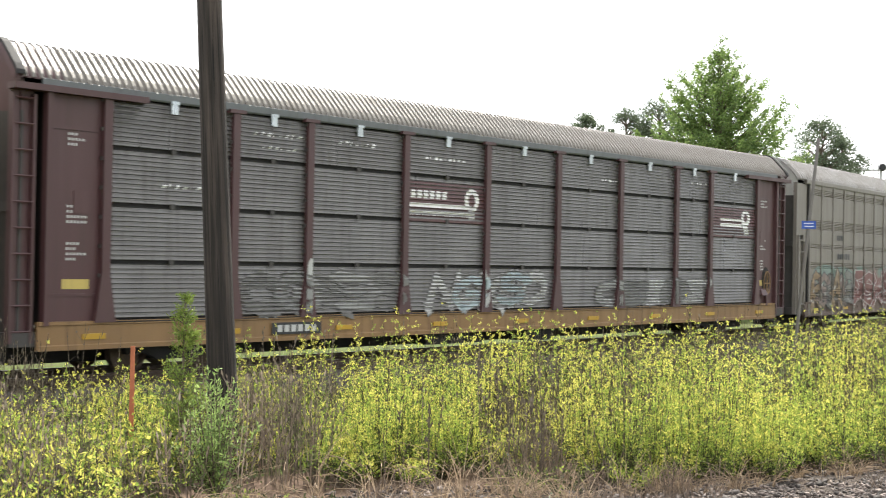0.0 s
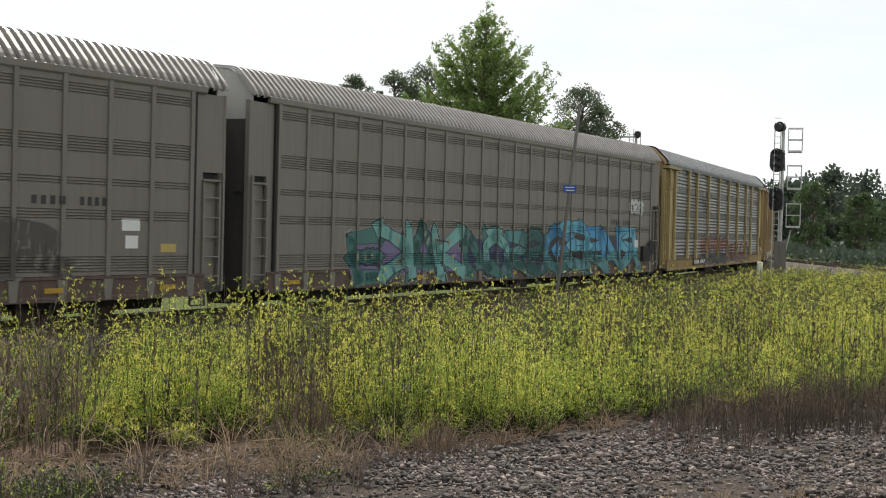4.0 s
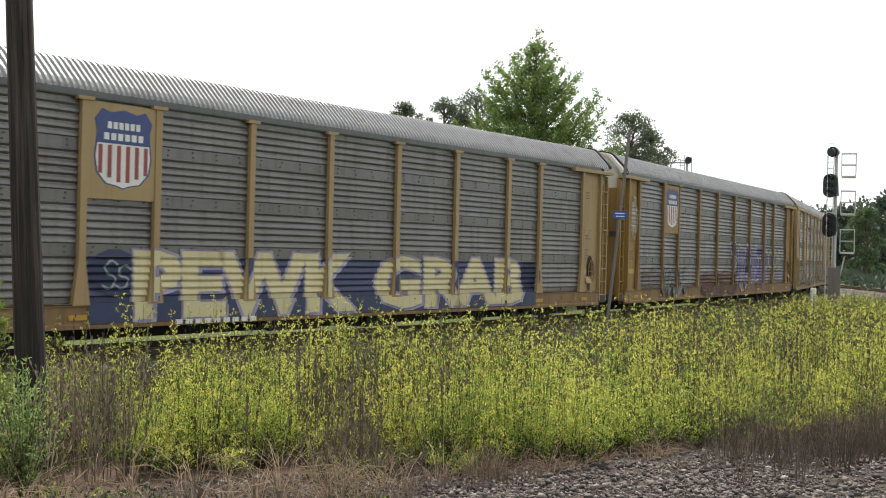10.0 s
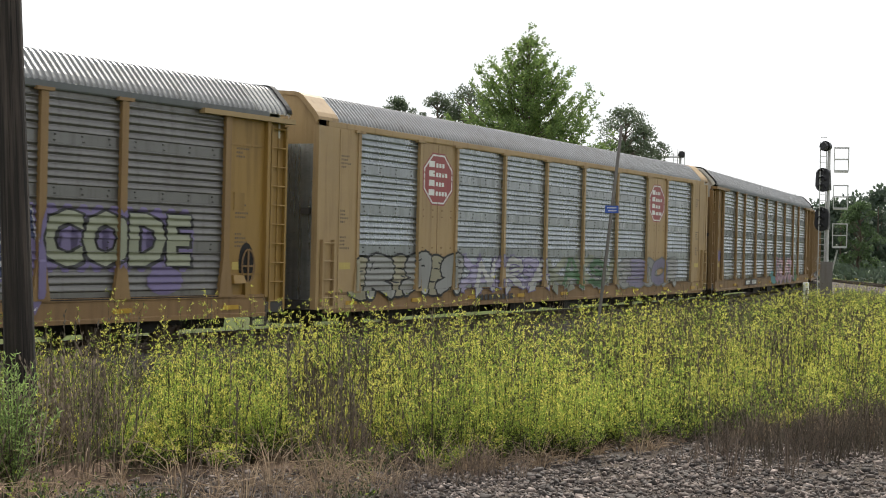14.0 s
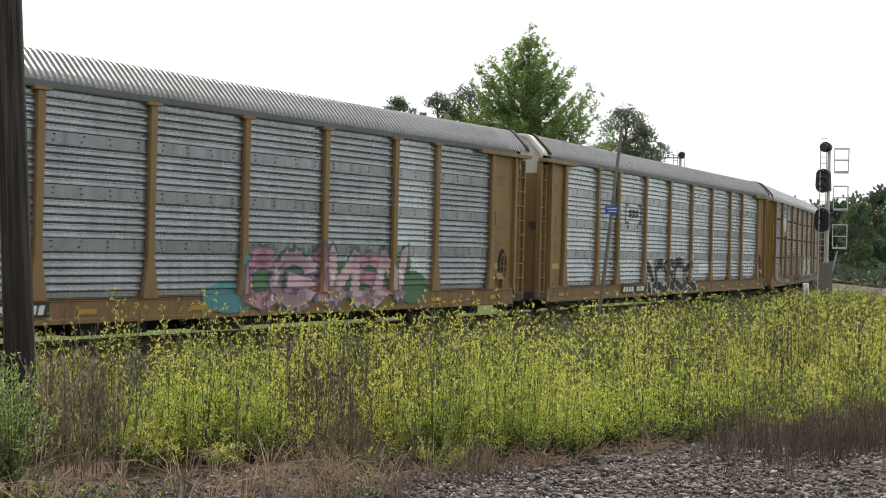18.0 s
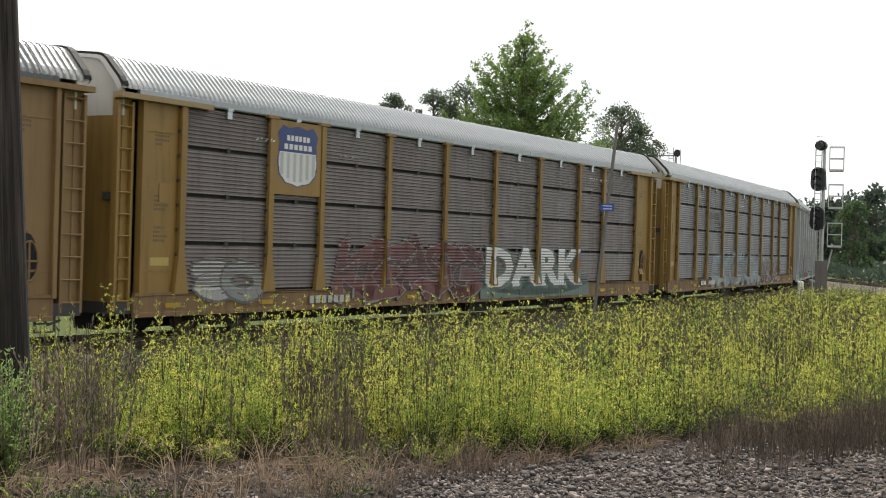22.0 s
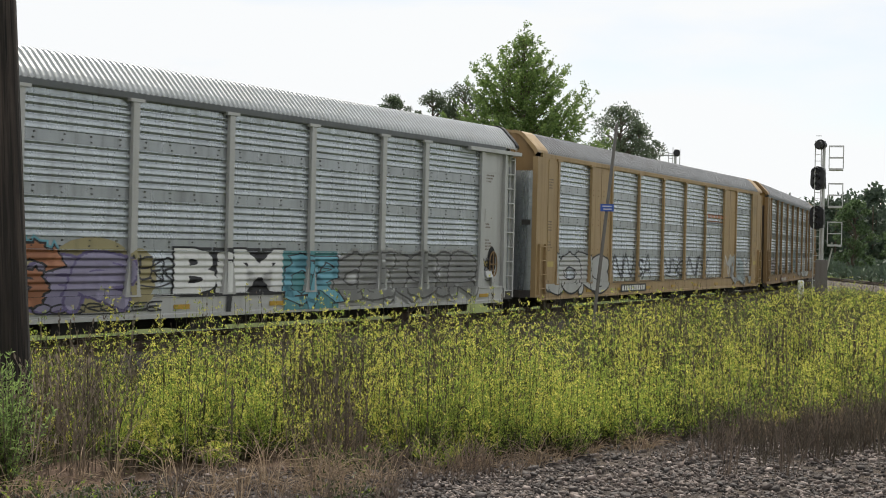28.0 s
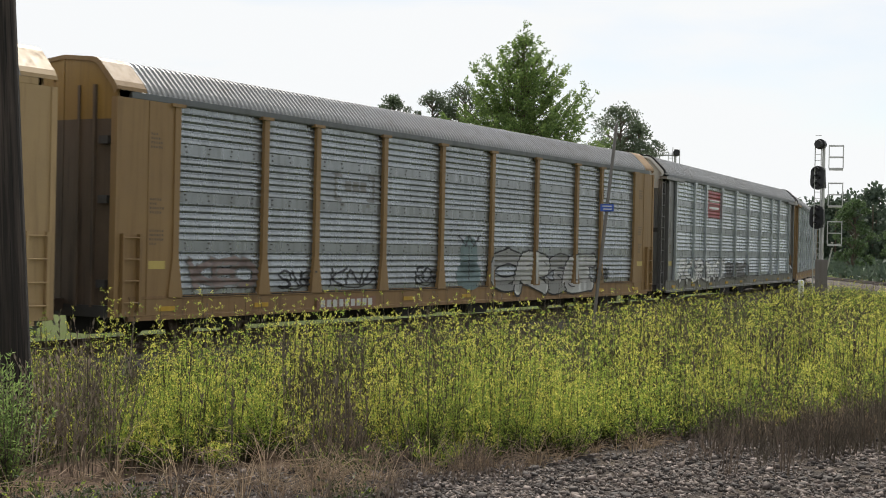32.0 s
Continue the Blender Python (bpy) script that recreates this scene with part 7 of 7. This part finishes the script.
def far_woods():
    rng = np.random.default_rng(77)
    out = Leaves()
    wood = Build()
    for k in range(130):
        az = rng.uniform(20.5, 42)
        dist = rng.uniform(190, 250)
        x, y = polar(az, dist)
        h = rng.uniform(7.5, 12.0) * (0.85 if az < 24 else 1.0)
        w = rng.uniform(5, 9)
        wood.tube((x, y, GROUND), (x, y, h * 0.8), 0.2, 0.08, 5)
        for j in range(16):
            u = rng.uniform(0.12, 1)
            rad = w / 2 * math.sqrt(max(0.08, 1 - (2 * u - 0.95) ** 2))
            a = rng.uniform(0, 2 * math.pi)
            c = np.array([x + math.cos(a) * rad * 0.7, y + math.sin(a) * rad * 0.7, h * u])
            n = 44
            d = unit(rng.normal(0, 1, (n, 3))) * rng.uniform(0.3, 1, (n, 1)) * w * 0.2
            out.quads(c + d, unit(d + rng.normal(0, 0.8, (n, 3))), rng.uniform(0.5, 1.0, n), rng.uniform(0.17, 0.34, n), 0, rng)
    n = 900
    az = rng.uniform(20, 43, n)
    dist = rng.uniform(165, 192, n)
    base = np.stack([np.sin(np.radians(az)) * dist, np.cos(np.radians(az)) * dist, np.full(n, GROUND)], -1)
    for j in range(8):
        p = base + rng.normal(0, 0.5, (n, 3)) * np.array([1, 1, 0]) + np.array([0, 0, 1]) * rng.uniform(0, 1.6, (n, 1))
        out.quads(p, unit(rng.normal(0, 0.6, (n, 3)) + np.array([0, 0, 1])), rng.uniform(0.4, 0.9, n), rng.uniform(0.12, 0.3, n), 0, rng)
    # low scrub between the far rails and the trees
    n = 2600
    az = rng.uniform(20, 43, n)
    dist = rng.uniform(118, 172, n)
    base = np.stack([np.sin(np.radians(az)) * dist, np.cos(np.radians(az)) * dist, np.full(n, GROUND)], -1)
    base = base[track_distance(base[:, 0], base[:, 1]) > 6]
    n = len(base)
    for j in range(7):
        p = base + rng.normal(0, 0.4, (n, 3)) * np.array([1, 1, 0]) + np.array([0, 0, 1]) * rng.uniform(0, 1.0, (n, 1))
        out.quads(p, unit(rng.normal(0, 0.6, (n, 3)) + np.array([0, 0, 1])), rng.uniform(0.3, 0.8, n), rng.uniform(0.1, 0.25, n), 0, rng)
    woods = thing("far_woods", "dark green belt of oaks beyond the far track", "woods", kind="stuff")
    part("trunks", wood, M["bark"], woods)
    part("foliage", out.mesh("foliage", (M["woods_leaf"],)), None, woods)


weed_field()
tx, ty = polar(11.5, 72)
feathered_tree("tall_tree", "tall pointed green tree with a loose leafy crown", tx, ty, 14.7, 3.0, "tree_leaf", 3, 640, 0.14)
for az, dist, h, w, sd in ((5.8, 105, 14.5, 4.4, 4), (7.5, 105, 14.9, 5.0, 5), (8.95, 104, 15.4, 6.2, 6), (15.9, 100, 13.4, 6.4, 7), (16.7, 101, 12.2, 4.6, 8)):
    tx, ty = polar(az, dist)
    tree("oak_tree", "dark green oak with open rounded crown", tx, ty, h, w, 4.0, "oak_leaf", sd, 9500, 0.17, 80)
for az, dist, h, w, sd in ((25.9, 150, 8.5, 4.5, 9), (27.9, 140, 7.0, 4.0, 10), (29.5, 150, 9.0, 5.0, 12)):
    tx, ty = polar(az, dist)
    tree("young_tree", "light green young tree before the woods", tx, ty, h, w, 0.6, "young_leaf", sd, 5200, 0.26, 70)
far_woods()


# ---- signal, poles and posts ----
M["galv"] = painted("galvanised_steel", (0.45, 0.45, 0.44), 0.45, 0.5, (0.2, 0.18, 0.16), 0.3)
M["sig_black"] = flat("signal_black", (0.012, 0.012, 0.014), 0.5)
def pole_material():
    m, nt, b = nodes_of("creosoted_pole")
    run = noise_node(nt, 6.0, 7.0, (3.0, 3.0, 0.09))
    crack = noise_node(nt, 16.0, 4.0, (3.0, 3.0, 0.035))
    broad = noise_node(nt, 0.9, 4.0)
    c = mix_rgb(nt, remap(nt, run, 0.42, 0.62), (0.010, 0.008, 0.007), (0.075, 0.058, 0.049))
    c = mix_rgb(nt, remap(nt, broad, 0.35, 0.7, 0.0, 0.6), c, (0.02, 0.015, 0.012))
    c = mix_rgb(nt, remap(nt, crack, 0.56, 0.64), c, (0.003, 0.0025, 0.0025))
    nt.links.new(c, b.inputs["Base Color"])
    b.inputs["Roughness"].default_value = 0.92
    bump(nt, b, run, 0.8, 0.02)
    return m


M["pole_wood"] = pole_material()
M["sign_blue"] = flat("sign_blue", (0.02, 0.07, 0.36), 0.4)
M["sign_white"] = flat("white_paint", (0.75, 0.75, 0.73), 0.5)
M["pipe"] = painted("grey_pipe", (0.16, 0.15, 0.145), 0.5, 0.5, (0.1, 0.06, 0.04), 0.5)
M["sig_case"] = flat("signal_case_grey", (0.035, 0.035, 0.038), 0.5)
M["orange"] = flat("orange_marker", (0.42, 0.13, 0.06), 0.7)


def oval_plate(z):
    """An upright plate with round ends."""
    pts = [(0.37 * math.cos(a), z + (0.24 if a < math.pi else -0.24) + 0.37 * math.sin(a)) for a in [math.pi * k / 8 for k in range(9)] + [math.pi * (1.001 + k / 8) for k in range(9)]]
    n = len(pts)
    b = Build()
    return b.add([(x, -0.06, zz) for x, zz in pts] + [(x, 0.08, zz) for x, zz in pts], [tuple(range(n)), tuple(range(n, 2 * n))[::-1]] + [(i, (i + 1) % n, n + (i + 1) % n, n + i) for i in range(n)])


def signal_head(parent, z, face):
    """A three-lamp head: rounded backing plate, hoods and lenses, facing the given way."""
    hd = part("signal_head", oval_plate(z), M["sig_black"], parent, "black signal head", m=face)
    for k, dz in enumerate((0.38, 0.0, -0.38)):
        b = Build()
        n = 14
        for i in range(n):
            a0, a1 = math.pi * (-0.15 + 1.3 * i / n), math.pi * (-0.15 + 1.3 * (i + 1) / n)
            q = [(0.15 * math.cos(a), y, z + dz + 0.15 * math.sin(a)) for y, a in ((-0.05, a0), (-0.05, a1), (-0.26, a1), (-0.26, a0))]
            b.add(q, [(0, 1, 2, 3)])
        part("hood", b, M["sig_black"], hd)
        lens = Build().tube((0, -0.055, z + dz), (0, -0.075, z + dz), 0.11, sides=14)
        part("lens", lens, M["sig_black"], hd)
    part("relay_case", Build().box(-0.3, 0.3, 0.06, 0.42, z - 0.52, z + 0.52, top=(-0.26, 0.26, 0.06, 0.36)), M["sig_case"], hd)
    return hd


def cage(parent, z, face):
    """A side platform with its rail round it."""
    b = Build()
    x0, x1, y0, y1 = 0.26, 0.95, -0.3, 0.3
    for x in (x0, x1):
        for y in (y0, y1):
            b.box(x - 0.02, x + 0.02, y - 0.02, y + 0.02, z, z + 1.15)
    for zz in (z + 0.55, z + 1.13):
        for y in (y0, y1):
            b.box(x0, x1, y - 0.018, y + 0.018, zz - 0.02, zz + 0.02)
        b.box(x1 - 0.018, x1 + 0.018, y0, y1, zz - 0.02, zz + 0.02)
    p = part("platform", Build().box(x0, x1, y0, y1, z - 0.1, z), M["galv"], parent, "galvanised service platform", m=face)
    part("platform_rail", b, M["galv"], p)


def build_signal():
    x, y = polar(24.58, 68.0)
    s = thing("signal_mast", "three-headed railway signal mast with ladder and platforms", "railway signal", m=pose(x, y, GROUND))
    face = pose(0, 0, 0, 0, 0, -22)
    side = pose(0, 0, 0, 0, 0, -24.4)
    top = 8.35
    part("mast", Build().tube((0, 0, 0), (0, 0, top), 0.10, 0.075, 12), M["galv"], s)
    part("base_case", Build().box(-0.3, 0.3, -0.3, 0.3, 0.0, 2.3), M["pipe"], s, "grey equipment case at the mast's foot", m=side @ pose(0, 0, 0))
    lad = Build()
    for dx in (-0.42, -0.12):
        lad.box(dx - 0.025, dx + 0.025, -0.2, -0.15, 0.3, top)
    for k in range(26):
        lad.tube((-0.42, -0.175, 0.6 + k * 0.32), (-0.12, -0.175, 0.6 + k * 0.32), 0.014, sides=5)
    part("ladder", lad, M["galv"], s, m=side)
    part("brace", Build().tube((0.5, 0, 2.9), (0.05, 0, 0.8), 0.05, sides=6), M["galv"], s, m=side)
    for z in (6.45, 4.45):
        signal_head(s, z, side @ pose(-0.28, -0.12, 0) @ face)
    for pz in (6.95, 5.05, 3.1):
        cage(s, pz, side)
    hd = part("top_lamp", Build().tube((0, -0.22, 8.15), (0, 0.22, 8.15), 0.27, 0.2, 14).tube((0, -0.5, 8.13), (0, -0.22, 8.13), 0.19, 0.21, 14), M["sig_black"], s, "round black top lamp", m=side @ pose(-0.12, -0.1, 0) @ face)
    # the second signal, beyond the train, and one past the far track
    for az, dist, tp, nm in ((18.3, 105.0, 10.75, "far"), (30.5, 95.0, 8.0, "right")):
        x, y = polar(az, dist)
        f = thing("signal_mast", "distant signal mast with ladder and black head", "railway signal", m=pose(x, y, GROUND))
        rot = pose(0, 0, 0, 0, 0, -az)
        part("mast", Build().tube((0, 0, 0), (0, 0, tp), 0.12, 0.1, 10), M["galv"], f)
        lad = Build()
        for dx in (-0.55, -0.2, 0.35):
            lad.box(dx - 0.03, dx + 0.03, -0.2, -0.15, 3.0, tp + 0.35 - abs(dx))
        for k in range(int((tp - 3) / 0.4)):
            lad.box(-0.55, -0.2, -0.19, -0.16, 3.2 + k * 0.4, 3.24 + k * 0.4)
        part("ladder", lad, M["galv"], f, m=rot)
        part("top_lamp", Build().tube((0.1, -0.25, tp - 0.3), (0.1, 0.25, tp - 0.3), 0.27, sides=16).tube((0.1, -0.55, tp - 0.28), (0.1, -0.25, tp - 0.28), 0.24, 0.27, 16), M["sig_black"], f, m=rot)
        br = Build().box(-1.7, 0.0, -0.05, 0.05, tp - 0.55, tp - 0.43).box(-1.7, -1.58, -0.05, 0.05, tp - 1.2, tp - 0.43).box(-1.7, 0.0, -0.05, 0.05, tp - 1.25, tp - 1.15)
        part("bracket", br, M["galv"], f, m=rot)


def build_poles():
    # the wooden pole by the weeds, a little out of plumb
    x, y = polar(-10.02, 15.6)
    p = thing("utility_pole", "dark weathered wooden utility pole leaning slightly", "utility pole", m=pose(x, y, GROUND - 0.1) @ pose(0, 0, 0, 1.0, -2.9, 0))
    b = Build()
    n, hs = 18, np.linspace(0, 9.5, 39)
    vs = []
    for h in hs:
        r = 0.185 - 0.0062 * h
        for i in range(n):
            a = 2 * math.pi * i / n
            k = r * (1 + 0.035 * noise.noise((math.cos(a) * 3, math.sin(a) * 3, h * 0.25)) + 0.02 * math.sin(i * 2.4 + 0.1 * h))
            vs.append((k * math.cos(a), k * math.sin(a), h))
    fs = [(j * n + i, j * n + (i + 1) % n, (j + 1) * n + (i + 1) % n, (j + 1) * n + i) for j in range(len(hs) - 1) for i in range(n)]
    part("shaft", b.add(vs, fs + [tuple(range(len(vs) - n, len(vs)))]), M["pole_wood"], p)
    # leaning pipe with a blue plate
    x, y = polar(14.72, 31.0)
    s = thing("sign_pole", "thin leaning grey pipe with a small blue plate", "sign pole", m=pose(x, y, GROUND - 0.1) @ pose(0, 0, 0, 0, 5.4, -15))
    part("pipe", Build().tube((0, 0, 0), (0, 0, 5.75), 0.045, 0.04, 10), M["pipe"], s)
    pl = part("plate", Build().box(-0.16, 0.16, -0.062, -0.05, -0.09, 0.09), M["sign_blue"], s, "small blue enamel plate", m=pose(0, 0, 3.72, 0, -5.4, 0))
    for k in range(2):
        part("text_bar", Build().box(-0.11 + 0.02 * k, 0.11, -0.066, -0.061, 0.025 - 0.07 * k, 0.045 - 0.07 * k), M["sign_white"], pl)
    # white posts
    for az, dist, h in ((23.75, 64.0, 1.25), (29.1, 78.0, 1.2), (29.6, 78.0, 1.2)):
        x, y = polar(az, dist)
        w = thing("marker_post", "short white painted marker post", "post", "white marker posts", m=pose(x, y, GROUND))
        part("shaft", Build().tube((0, 0, 0), (0, 0, h), 0.14, 0.14, 10), M["sign_white"], w)
        part("cap", Build().tube((0, 0, h), (0, 0, h + 0.06), 0.15, 0.1, 10), M["sign_white"], w)


def build_left_plants():
    # cedar sapling by the pole
    rng = np.random.default_rng(8)
    x, y = polar(-12.0, 14.6)
    t = thing("cedar_sapling", "small pointed green cedar sapling beside the pole", "sapling", m=pose(x, y, GROUND))
    out = Leaves()
    wood = Build().tube((0, 0, 0), (0.02, 0, 2.15), 0.025, 0.006, 6)
    for k in range(95):
        u = rng.uniform(0.05, 1) ** 0.9
        a = rng.uniform(0, 2 * math.pi)
        L = 0.46 * (1 - u) ** 0.8 + 0.05
        p = np.array([0.02 * u, 0, 2.15 * u])
        d = unit(np.array([math.cos(a), math.sin(a), rng.uniform(0.5, 1.1)]))
        wood.tube(Vector(p), Vector(p + d * L), 0.006, 0.002, 4)
        n = int(26 + 60 * L)
        q = p + d * (rng.uniform(0.1, 1.05, (n, 1)) * L) + rng.normal(0, 0.022, (n, 3))
        out.quads(q, unit(d + rng.normal(0, 0.45, (n, 3))), rng.uniform(0.03, 0.07, n), np.full(n, 0.007), 0, rng)
    part("trunk", wood, M["bark"], t)
    part("needles", out.mesh("needles", (M["cedar"],)), None, t)
    # fresh green shrub
    x, y = polar(-10.45, 13.7)
    t = thing("willow_shrub", "fresh green shrub of narrow leaves by the pole", "shrub", m=pose(x, y, GROUND))
    out = Leaves()
    wood = Build()
    for k in range(70):
        a = rng.uniform(0, 2 * math.pi)
        r = rng.uniform(0.05, 0.48)
        top = np.array([math.cos(a) * r, math.sin(a) * r, rng.uniform(0.75, 1.4) * (1.05 - 0.6 * r)])
        wood.tube((0, 0, 0), Vector(top), 0.009, 0.003, 4)
        n = 60
        u = rng.uniform(0.15, 1.03, (n, 1))
        d = unit(top)[None] * 0.6 + rng.normal(0, 0.6, (n, 3))
        out.quads(top * u, unit(d), rng.uniform(0.035, 0.075, n), np.full(n, 0.008), 0, rng)
    part("branch", wood, M["dead"], t)
    part("leaves", out.mesh("leaves", (M["shrub_leaf"],)), None, t)
    x, y = polar(-14.1, 17.6)
    t = thing("marker_stake", "faded orange plastic marker stake among the weeds", "stake", m=pose(x, y, GROUND))
    part("stake", Build().box(-0.035, 0.035, -0.01, 0.01, 0, 1.4, top=(-0.028, 0.028, -0.008, 0.008)), M["orange"], t)


build_signal()
build_poles()
build_left_plants()

motions()
